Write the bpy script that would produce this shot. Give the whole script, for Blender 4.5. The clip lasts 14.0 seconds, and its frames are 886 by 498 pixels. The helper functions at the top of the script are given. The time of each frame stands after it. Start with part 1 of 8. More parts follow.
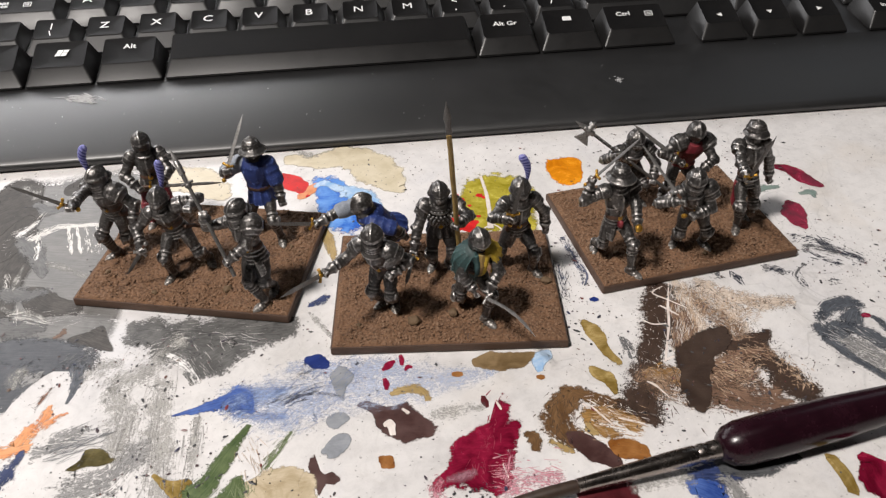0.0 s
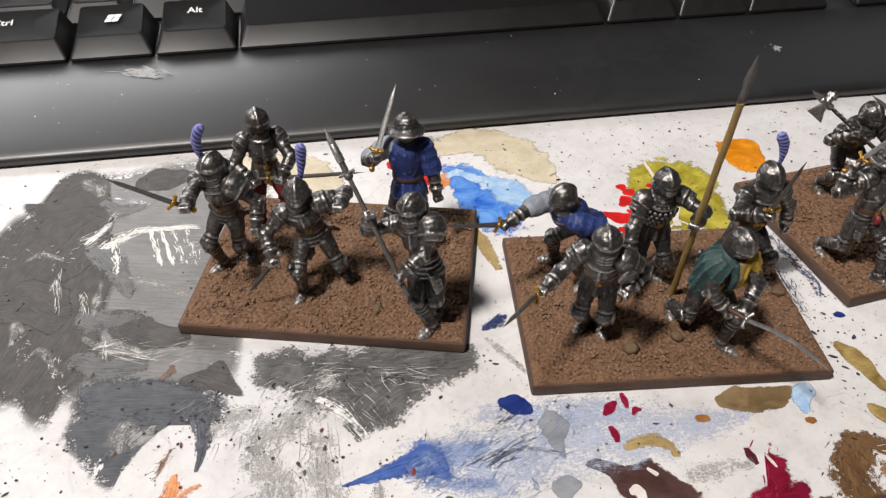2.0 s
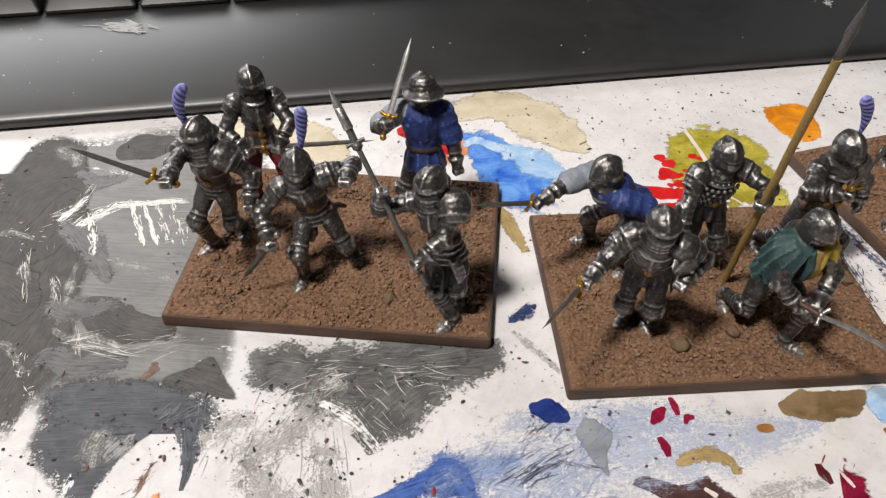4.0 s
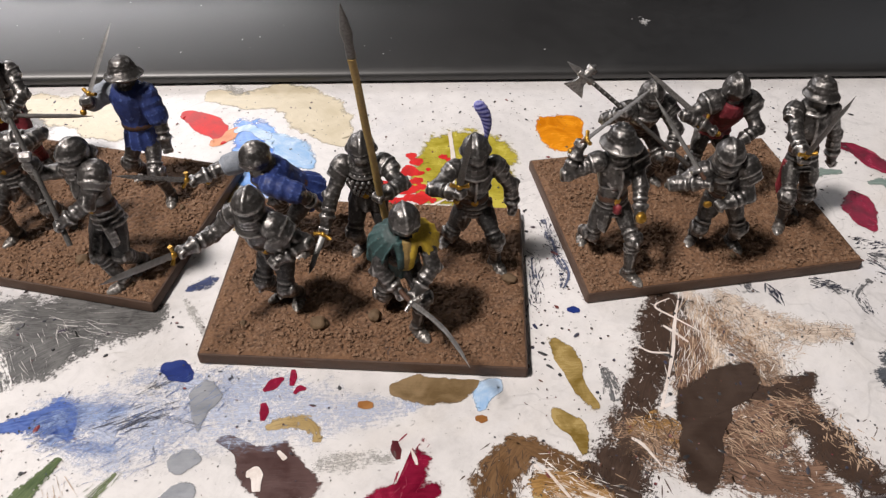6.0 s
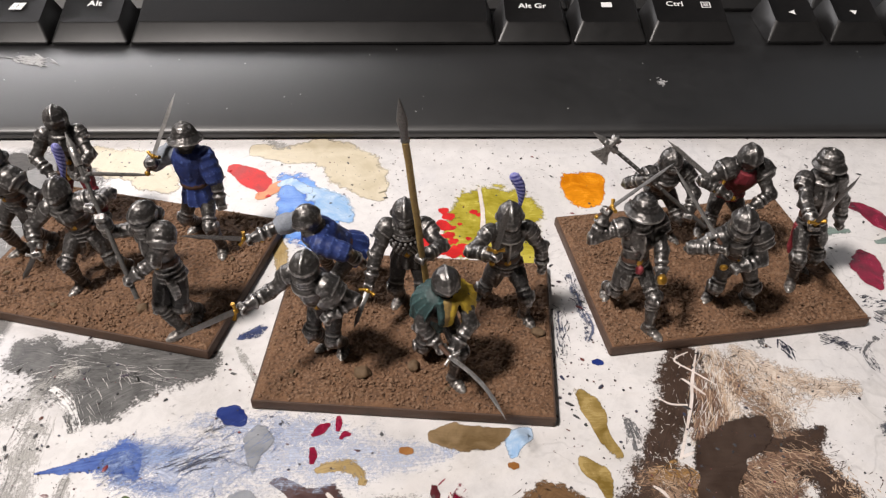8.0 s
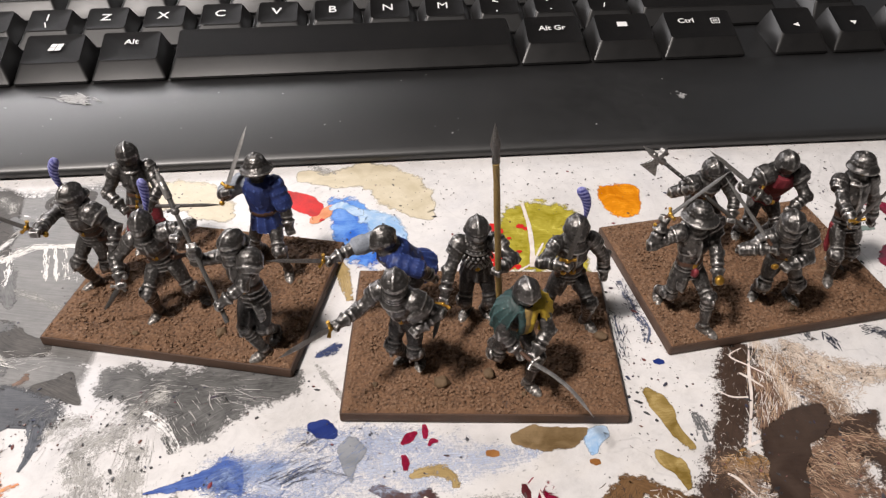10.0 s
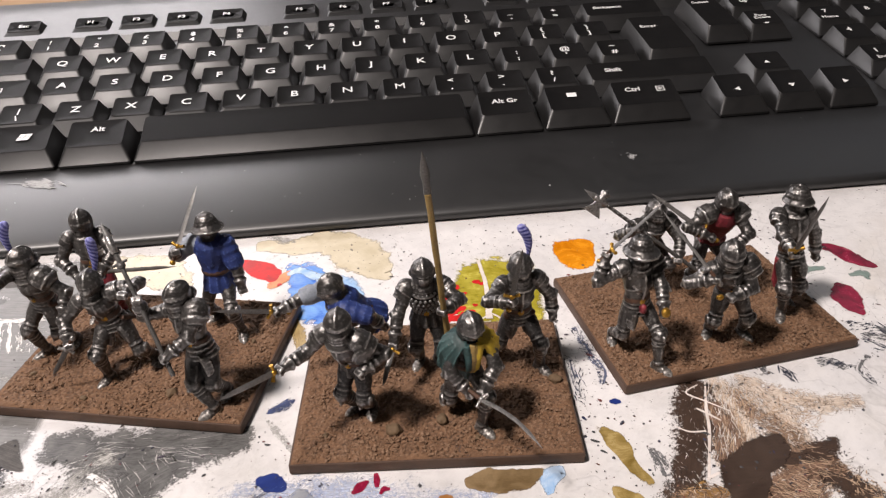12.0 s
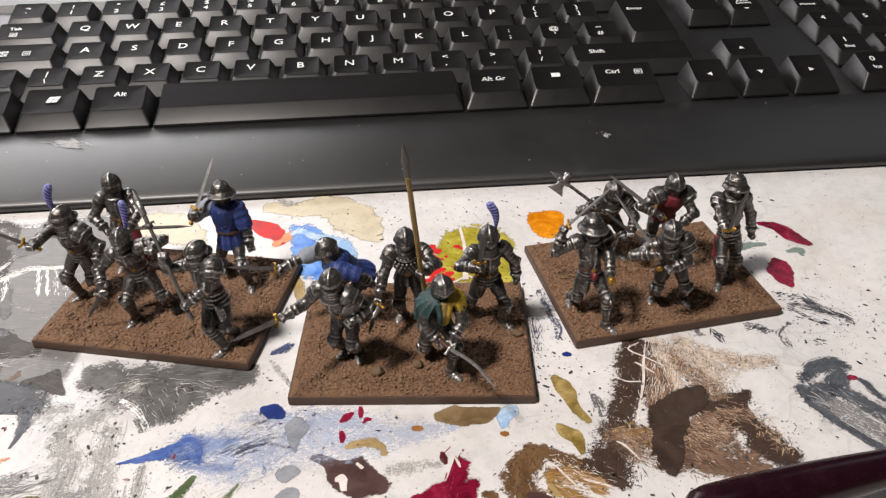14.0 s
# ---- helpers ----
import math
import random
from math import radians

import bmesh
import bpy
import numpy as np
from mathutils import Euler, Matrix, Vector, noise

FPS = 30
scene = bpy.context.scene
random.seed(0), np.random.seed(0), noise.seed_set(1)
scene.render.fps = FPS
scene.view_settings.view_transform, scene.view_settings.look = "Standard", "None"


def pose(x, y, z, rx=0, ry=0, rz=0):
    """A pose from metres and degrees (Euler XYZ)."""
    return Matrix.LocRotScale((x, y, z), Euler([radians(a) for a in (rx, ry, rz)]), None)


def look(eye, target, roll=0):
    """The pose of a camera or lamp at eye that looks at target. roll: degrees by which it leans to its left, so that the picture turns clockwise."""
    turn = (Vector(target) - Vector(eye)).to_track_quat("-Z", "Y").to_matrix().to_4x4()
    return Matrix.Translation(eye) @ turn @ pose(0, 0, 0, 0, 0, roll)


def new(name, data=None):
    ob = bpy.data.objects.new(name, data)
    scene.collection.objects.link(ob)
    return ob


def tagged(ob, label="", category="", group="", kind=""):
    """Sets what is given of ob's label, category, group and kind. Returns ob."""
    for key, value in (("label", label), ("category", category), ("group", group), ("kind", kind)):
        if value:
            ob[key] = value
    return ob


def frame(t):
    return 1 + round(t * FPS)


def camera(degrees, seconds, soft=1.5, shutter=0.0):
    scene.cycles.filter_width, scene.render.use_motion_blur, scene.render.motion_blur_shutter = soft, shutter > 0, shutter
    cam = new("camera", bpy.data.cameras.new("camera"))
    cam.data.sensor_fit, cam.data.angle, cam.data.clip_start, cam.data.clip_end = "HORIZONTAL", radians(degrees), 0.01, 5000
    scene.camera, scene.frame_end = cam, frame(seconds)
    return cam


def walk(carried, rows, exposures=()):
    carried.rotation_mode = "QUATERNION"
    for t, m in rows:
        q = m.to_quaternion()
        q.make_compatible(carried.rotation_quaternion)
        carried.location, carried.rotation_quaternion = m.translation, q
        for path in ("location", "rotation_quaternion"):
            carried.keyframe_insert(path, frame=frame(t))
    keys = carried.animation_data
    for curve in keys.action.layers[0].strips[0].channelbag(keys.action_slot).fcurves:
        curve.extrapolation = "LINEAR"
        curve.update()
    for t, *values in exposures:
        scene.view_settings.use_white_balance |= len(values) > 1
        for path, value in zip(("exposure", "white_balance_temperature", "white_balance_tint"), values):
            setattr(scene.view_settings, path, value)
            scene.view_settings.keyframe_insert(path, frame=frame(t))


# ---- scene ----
from mathutils.bvhtree import BVHTree

cam = camera(60.98, 14.0, soft=1.3)
PATH = [
    (0, (0.01257, -0.12171, 0.13655), (0.206, 1.382, -1.167), -0.8),
    (0.5, (0.004, -0.11515, 0.13212), (0.201, 1.387, -1.174), -0.8),
    (1, (-0.00615, -0.107, 0.12786), (0.206, 1.389, -1.182), -0.5),
    (1.5, (-0.01673, -0.09633, 0.11949), (0.226, 1.39, -1.196), 0.0),
    (2, (-0.03032, -0.0809, 0.11194), (0.234, 1.396, -1.211), 0.3),
    (2.2, (-0.03451, -0.07595, 0.10745), (0.233, 1.389, -1.227), 0.3),
    (4.3, (-0.02907, -0.06425, 0.10121), (0.217, 1.351, -1.291), 0.5),
    (4.5, (-0.02331, -0.06971, 0.10179), (0.208, 1.353, -1.285), 0.6),
    (5, (-0.00267, -0.07711, 0.1044), (0.194, 1.343, -1.291), 0.9),
    (5.5, (0.01896, -0.08036, 0.10325), (0.162, 1.351, -1.287), 0.8),
    (6, (0.03689, -0.08219, 0.10544), (0.145, 1.36, -1.276), 1.2),
    (6.5, (0.05243, -0.08518, 0.11385), (0.153, 1.369, -1.255), 2.1),
    (7, (0.05197, -0.09179, 0.1252), (0.133, 1.375, -1.232), 2.1),
    (7.5, (0.04162, -0.09173, 0.12621), (0.116, 1.388, -1.218), 1.7),
    (8, (0.03156, -0.08606, 0.11727), (0.115, 1.405, -1.214), 1.2),
    (8.2, (0.02528, -0.08594, 0.11552), (0.113, 1.407, -1.211), 1.1),
    (10.3, (0.01195, -0.09434, 0.12397), (0.16, 1.433, -1.158), -0.4),
    (10.5, (0.01131, -0.09644, 0.12476), (0.164, 1.441, -1.146), -0.6),
    (11, (0.01425, -0.10437, 0.12573), (0.179, 1.465, -1.103), -1.2),
    (11.5, (0.01763, -0.11247, 0.12739), (0.195, 1.506, -1.034), -2.0),
    (12, (0.02105, -0.10141, 0.11323), (0.205, 1.579, -0.957), -2.1),
    (12.5, (0.02195, -0.11137, 0.11977), (0.191, 1.556, -0.973), -1.4),
    (13, (0.02467, -0.11883, 0.13034), (0.182, 1.516, -1.011), -0.9),
    (13.5, (0.02508, -0.12045, 0.13007), (0.184, 1.496, -1.038), -0.6),
    (14, (0.02468, -0.12143, 0.13042), (0.188, 1.491, -1.041), -0.5),
]
# seconds, stops, kelvin, tint
EXPOSURES = [(0.0, -0.02, 6470, 10), (2.2, 0.0, 6450, 10), (4.3, -0.01, 6480, 9), (6.0, 0.0, 6510, 12), (8.2, 0.08, 6560, 12), (10.3, 0.07, 6560, 12), (11.5, 0.14, 6660, 15), (12.5, 0.16, 6660, 15), (14.0, 0.10, 6560, 11)]
walk(cam, [(t, look(eye, target, roll)) for t, eye, target, roll in PATH], EXPOSURES)

# ---- world and lights ----
# Room light is weak; a desk lamp stands in front and to the left, screens glow faintly behind.
world = bpy.data.worlds.new("room_air")
scene.world = world
world.use_nodes = True
world.node_tree.nodes["Background"].inputs[0].default_value = (0.9, 0.95, 1.0, 1)
world.node_tree.nodes["Background"].inputs[1].default_value = 0.005


def area_lamp(name, eye, target, power, size, colour, size_y=None):
    data = bpy.data.lights.new(name, "AREA")
    data.energy, data.color, data.size = power, colour, size
    if size_y:
        data.shape, data.size_y = "RECTANGLE", size_y
    else:
        data.shape = "DISK"
    ob = new(name, data)
    ob.matrix_world = look(eye, target)
    return ob


area_lamp("desk_lamp_light", (-0.33, -0.156, 0.792), (0.03, 0.06, 0.0), 9.6, 0.114, (1.0, 0.935, 0.882))
# soft fill added from overhead; no ceiling fitting is seen
area_lamp("overhead_room_fill", (0.2, 0.1, 2.3), (0.2, 0.1, 0.0), 1.0, 0.5, (1.0, 0.96, 0.92))
area_lamp("left_screen_glow", (-0.27, 0.45, 0.24), (-0.08, 0.10, 0.0), 1.6, 0.46, (1.0, 0.985, 1.0), 0.14)
area_lamp("right_screen_glow", (0.52, 0.40, 0.42), (0.13, 0.0, 0.0), 0.10, 0.24, (0.86, 0.92, 1.0), 0.2)
scene.cycles.transparent_max_bounces = 32

# ---- materials ----
MM = 0.001


def material(name):
    m = bpy.data.materials.new(name)
    m.use_nodes = True
    return m, m.node_tree.nodes, m.node_tree.links, m.node_tree.nodes["Principled BSDF"]


def noise_tex(nodes, links, scale, detail=4.0, rough=0.6, vector=None, distortion=0.0):
    n = nodes.new("ShaderNodeTexNoise")
    n.inputs["Scale"].default_value, n.inputs["Detail"].default_value = scale, detail
    n.inputs["Roughness"].default_value, n.inputs["Distortion"].default_value = rough, distortion
    if vector is not None:
        links.new(vector, n.inputs["Vector"])
    return n.outputs["Fac"]


def ramp(nodes, links, fac, stops):
    r = nodes.new("ShaderNodeValToRGB")
    e = r.color_ramp.elements
    while len(e) < len(stops):
        e.new(0.5)
    for el, (p, c) in zip(e, stops):
        el.position, el.color = p, (*c, 1) if len(c) == 3 else c
    links.new(fac, r.inputs["Fac"])
    return r.outputs["Color"]


def maths(nodes, links, op, a, b=0.0, c=0.0, clamp=False):
    n = nodes.new("ShaderNodeMath")
    n.operation, n.use_clamp = op, clamp
    for i, v in enumerate((a, b, c)):
        if isinstance(v, (int, float)):
            n.inputs[i].default_value = v
        else:
            links.new(v, n.inputs[i])
    return n.outputs[0]


def bump(nodes, links, bsdf, height, strength, distance):
    n = nodes.new("ShaderNodeBump")
    n.inputs["Strength"].default_value, n.inputs["Distance"].default_value = strength, distance
    links.new(height, n.inputs["Height"])
    links.new(n.outputs["Normal"], bsdf.inputs["Normal"])


def coords(nodes, kind="Object"):
    return nodes.new("ShaderNodeTexCoord").outputs[kind]


def surface(name, dark, light, scale, rough=(0.4, 0.6), metal=0.0, bump_scale=None, bump_mm=0.05, mid=0.5, edge=None, spread=0.25, kind="Object", spec=0.5, wash=None):
    """A surface that varies between two colours at two scales; edge: a colour mixed in on ridges; wash: one mixed in at
    hollows.
    """
    m, nodes, links, b = material(name)
    v = coords(nodes, kind)
    n1 = noise_tex(nodes, links, scale, 6.0, 0.65, v)
    n2 = noise_tex(nodes, links, scale * 6.3, 3.0, 0.6, v)
    mixed = maths(nodes, links, "MULTIPLY_ADD", n2, 0.4, maths(nodes, links, "MULTIPLY", n1, 0.6))
    col = ramp(nodes, links, mixed, [(max(0.0, mid - spread), dark), (min(1.0, mid + spread), light)])
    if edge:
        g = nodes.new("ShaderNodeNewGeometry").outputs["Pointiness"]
        ridge_mix = maths(nodes, links, "MULTIPLY", maths(nodes, links, "MULTIPLY_ADD", g, 34.0, -17.35, True), maths(nodes, links, "MULTIPLY_ADD", n2, 2.2, -0.4, True))
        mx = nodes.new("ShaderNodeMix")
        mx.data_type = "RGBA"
        links.new(ridge_mix, mx.inputs["Factor"])
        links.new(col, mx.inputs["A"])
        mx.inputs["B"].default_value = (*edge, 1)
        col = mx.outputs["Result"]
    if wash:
        # mixes in a darker colour where pointiness is low, in the hollows
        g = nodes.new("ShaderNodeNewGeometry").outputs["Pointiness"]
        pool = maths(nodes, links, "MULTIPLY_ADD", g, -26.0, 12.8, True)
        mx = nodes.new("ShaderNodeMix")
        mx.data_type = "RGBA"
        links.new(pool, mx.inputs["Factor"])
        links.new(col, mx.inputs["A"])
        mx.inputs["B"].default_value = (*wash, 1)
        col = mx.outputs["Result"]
    b.inputs["Specular IOR Level"].default_value = spec
    links.new(col, b.inputs["Base Color"])
    r = nodes.new("ShaderNodeMapRange")
    r.inputs["To Min"].default_value, r.inputs["To Max"].default_value = rough
    r.inputs["From Min"].default_value, r.inputs["From Max"].default_value = 0.3, 0.7
    links.new(mixed, r.inputs["Value"])
    links.new(r.outputs[0], b.inputs["Roughness"])
    b.inputs["Metallic"].default_value = metal
    if bump_scale:
        bump(nodes, links, b, noise_tex(nodes, links, bump_scale, 4.0, 0.6, v), 0.6, bump_mm * MM)
    return m


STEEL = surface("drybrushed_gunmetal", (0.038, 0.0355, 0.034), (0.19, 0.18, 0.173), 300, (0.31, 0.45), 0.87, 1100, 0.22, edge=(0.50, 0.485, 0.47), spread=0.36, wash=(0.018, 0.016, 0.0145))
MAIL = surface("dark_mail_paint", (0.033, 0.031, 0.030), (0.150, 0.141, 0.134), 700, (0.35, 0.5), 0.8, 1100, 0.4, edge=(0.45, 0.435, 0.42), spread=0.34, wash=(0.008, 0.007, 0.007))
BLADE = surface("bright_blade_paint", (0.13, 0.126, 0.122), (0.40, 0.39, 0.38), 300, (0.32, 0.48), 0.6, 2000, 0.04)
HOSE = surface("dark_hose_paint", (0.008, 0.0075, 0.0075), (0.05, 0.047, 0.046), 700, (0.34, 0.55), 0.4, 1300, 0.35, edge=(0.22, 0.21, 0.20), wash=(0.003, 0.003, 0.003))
BLUE = surface("blue_cloth_paint", (0.006, 0.012, 0.062), (0.02, 0.045, 0.20), 330, (0.45, 0.7), 0.0, 1500, 0.12, edge=(0.10, 0.16, 0.42))
PLUME = surface("blue_feather_paint", (0.012, 0.012, 0.11), (0.055, 0.058, 0.33), 600, (0.5, 0.7), 0.0, 2200, 0.1, edge=(0.35, 0.36, 0.75))
GOLD = surface("brass_paint", (0.22, 0.11, 0.015), (0.62, 0.36, 0.06), 700, (0.3, 0.45), 0.75, 2000, 0.05)
LEATHER = surface("leather_paint", (0.025, 0.012, 0.007), (0.12, 0.055, 0.03), 500, (0.5, 0.7), 0.0, 1800, 0.08)
SHAFT = surface("ochre_wood_paint", (0.16, 0.10, 0.025), (0.40, 0.27, 0.09), 350, (0.45, 0.65), 0.0, 1500, 0.08)
SHAFT_DARK = surface("dark_shaft_paint", (0.02, 0.019, 0.018), (0.10, 0.095, 0.09), 500, (0.35, 0.5), 0.4, 1500, 0.08, edge=(0.13, 0.125, 0.12))
YELLOW = surface("yellow_cloth_paint", (0.32, 0.20, 0.01), (0.66, 0.47, 0.04), 350, (0.5, 0.7), 0.0, 1500, 0.12)
GREEN = surface("green_cloth_paint", (0.006, 0.018, 0.018), (0.02, 0.06, 0.058), 350, (0.5, 0.7), 0.0, 1500, 0.12, edge=(0.06, 0.13, 0.13))
RED = surface("crimson_cloth_paint", (0.05, 0.004, 0.007), (0.19, 0.012, 0.022), 350, (0.45, 0.65), 0.0, 1500, 0.12, edge=(0.32, 0.05, 0.06))
PALE = surface("pale_cloth_paint", (0.11, 0.125, 0.15), (0.32, 0.35, 0.40), 350, (0.5, 0.7), 0.0, 1500, 0.12)
FLESH = surface("tan_face_paint", (0.10, 0.05, 0.03), (0.28, 0.15, 0.09), 500, (0.5, 0.6))
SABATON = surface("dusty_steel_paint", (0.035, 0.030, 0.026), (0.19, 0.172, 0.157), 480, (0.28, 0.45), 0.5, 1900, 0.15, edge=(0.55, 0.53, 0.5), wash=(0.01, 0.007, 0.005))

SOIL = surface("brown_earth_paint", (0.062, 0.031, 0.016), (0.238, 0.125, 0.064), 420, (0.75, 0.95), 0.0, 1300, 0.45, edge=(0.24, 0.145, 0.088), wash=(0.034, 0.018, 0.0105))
PLUME_RIB = surface("pale_feather_ridge_paint", (0.16, 0.165, 0.42), (0.36, 0.37, 0.66), 600, (0.5, 0.7))
SIGHT = surface("black_sight_paint", (0.004, 0.004, 0.004), (0.010, 0.009, 0.009), 500, (0.5, 0.7))
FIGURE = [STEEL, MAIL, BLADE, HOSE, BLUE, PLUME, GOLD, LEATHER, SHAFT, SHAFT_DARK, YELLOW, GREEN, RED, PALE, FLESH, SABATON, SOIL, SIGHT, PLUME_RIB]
S_, MA_, BL_, HO_, BU_, PL_, GO_, LE_, SH_, SD_, YE_, GR_, RE_, PA_, FL_, SB_, DI_, DK_, PS_ = range(19)
BOARD = surface("brown_base_edge", (0.045, 0.026, 0.018), (0.11, 0.064, 0.043), 200, (0.5, 0.75), 0.0, 900, 0.06)
PEBBLE = surface("tan_pebble", (0.07, 0.042, 0.022), (0.20, 0.13, 0.07), 330, (0.7, 0.9), 0.0, 1200, 0.2)
CASE = surface("black_keyboard_case", (0.006, 0.006, 0.0063), (0.014, 0.014, 0.0145), 60, (0.40, 0.50), 0.0, 2500, 0.03, spec=0.8)
# Lamp light put into the plastic: tops set darker and duller than sides.
KEYCAP = surface("dimmed_matt_key_top", (0.006, 0.006, 0.0063), (0.012, 0.0115, 0.0115), 130, (0.5, 0.62), 0.0, 4000, 0.03, spec=0.08)
KEYSIDE = surface("brighter_smooth_key_side", (0.010, 0.010, 0.0103), (0.018, 0.0175, 0.0175), 130, (0.36, 0.46), 0.0, 4000, 0.012, spec=0.5)
LEGEND = surface("white_key_print", (0.75, 0.75, 0.75), (0.9, 0.9, 0.89), 300, (0.5, 0.6))
CASE.node_tree.nodes["Principled BSDF"].inputs["Coat Weight"].default_value = 0.25
CASE.node_tree.nodes["Principled BSDF"].inputs["Coat Roughness"].default_value = 0.46
CASE.node_tree.nodes["Principled BSDF"].inputs["Coat IOR"].default_value = 1.7
DUST = surface("pale_dried_paint", (0.18, 0.18, 0.18), (0.55, 0.55, 0.55), 600, (0.6, 0.8))
HANDLE = surface("dark_red_lacquer", (0.006, 0.002, 0.0035), (0.022, 0.005, 0.010), 140, (0.16, 0.34), 0.0, 600, 0.05, spec=0.35)
FERRULE = surface("nickel_ferrule", (0.22, 0.19, 0.175), (0.46, 0.41, 0.38), 200, (0.18, 0.34), 1.0, 900, 0.05)
BRISTLE = surface("dark_bristles", (0.012, 0.008, 0.006), (0.06, 0.035, 0.022), 600, (0.4, 0.6), 0.0, 2500, 0.1)
WALL = surface("room_plaster", (0.15, 0.142, 0.135), (0.22, 0.21, 0.20), 3, (0.8, 0.95), 0.0, 80, 0.5)
WOOD = surface("desk_wood", (0.20, 0.12, 0.06), (0.36, 0.23, 0.13), 25, (0.45, 0.6), 0.0, 200, 0.1)


def palette_material():
    """Stained white laminate: faint washes, rubbed smears and fine pits."""
    m, nodes, links, b = material("stained_white_board")
    v = coords(nodes)
    base = ramp(nodes, links, noise_tex(nodes, links, 22, 8, 0.7, v, 0.6), [(0.32, (0.585, 0.57, 0.565)), (0.45, (0.685, 0.668, 0.66)), (0.60, (0.74, 0.722, 0.712))])
    smear = ramp(nodes, links, noise_tex(nodes, links, 60, 7, 0.75, v, 1.6), [(0.54, (1, 1, 1)), (0.64, (0.93, 0.925, 0.915)), (0.76, (0.70, 0.70, 0.70))])
    mx = nodes.new("ShaderNodeMix")
    mx.data_type, mx.blend_type = "RGBA", "MULTIPLY"
    mx.inputs["Factor"].default_value = 0.7
    links.new(base, mx.inputs["A"])
    links.new(smear, mx.inputs["B"])
    # faint tinted washes, and the wavering outlines that dried drops leave
    wash = ramp(nodes, links, noise_tex(nodes, links, 14, 6, 0.6, v, 1.2), [(0.28, (0.91, 0.925, 0.96)), (0.44, (1, 1, 1)), (0.60, (1, 1, 1)), (0.72, (0.96, 0.935, 0.90))])
    ring = maths(nodes, links, "ABSOLUTE", maths(nodes, links, "SUBTRACT", noise_tex(nodes, links, 42, 3, 0.5, v, 0.8), 0.5))
    ring = maths(nodes, links, "MULTIPLY_ADD", ring, 90.0, 0.0, True)
    patch = maths(nodes, links, "MULTIPLY_ADD", noise_tex(nodes, links, 17, 4, 0.6, v), -9.0, 5.2, True)
    ring = maths(nodes, links, "MAXIMUM", ring, patch)
    scuff = maths(nodes, links, "MULTIPLY_ADD", noise_tex(nodes, links, 260, 10, 0.8, v, 0.5), -2.2, 2.0, True)
    grit = maths(nodes, links, "MULTIPLY_ADD", noise_tex(nodes, links, 900, 2, 0.5, v), -16.0, 11.9, True)
    shade = maths(nodes, links, "MULTIPLY", maths(nodes, links, "MULTIPLY_ADD", ring, 0.14, 0.86), maths(nodes, links, "MULTIPLY_ADD", grit, 0.45, 0.55))
    shade = maths(nodes, links, "MULTIPLY", shade, maths(nodes, links, "MULTIPLY_ADD", scuff, 0.28, 0.72))
    tone = nodes.new("ShaderNodeMix")
    tone.data_type, tone.blend_type = "RGBA", "MULTIPLY"
    tone.inputs["Factor"].default_value = 1.0
    links.new(wash, tone.inputs["A"])
    links.new(shade, tone.inputs["B"])
    both = nodes.new("ShaderNodeMix")
    both.data_type, both.blend_type = "RGBA", "MULTIPLY"
    both.inputs["Factor"].default_value = 1.0
    links.new(mx.outputs["Result"], both.inputs["A"])
    links.new(tone.outputs["Result"], both.inputs["B"])
    links.new(both.outputs["Result"], b.inputs["Base Color"])
    r = noise_tex(nodes, links, 35, 5, 0.6, v)
    links.new(maths(nodes, links, "MULTIPLY_ADD", r, 0.3, 0.28), b.inputs["Roughness"])
    bump(nodes, links, b, noise_tex(nodes, links, 500, 5, 0.6, v), 0.4, 0.06 * MM)
    return m


PALETTE = palette_material()


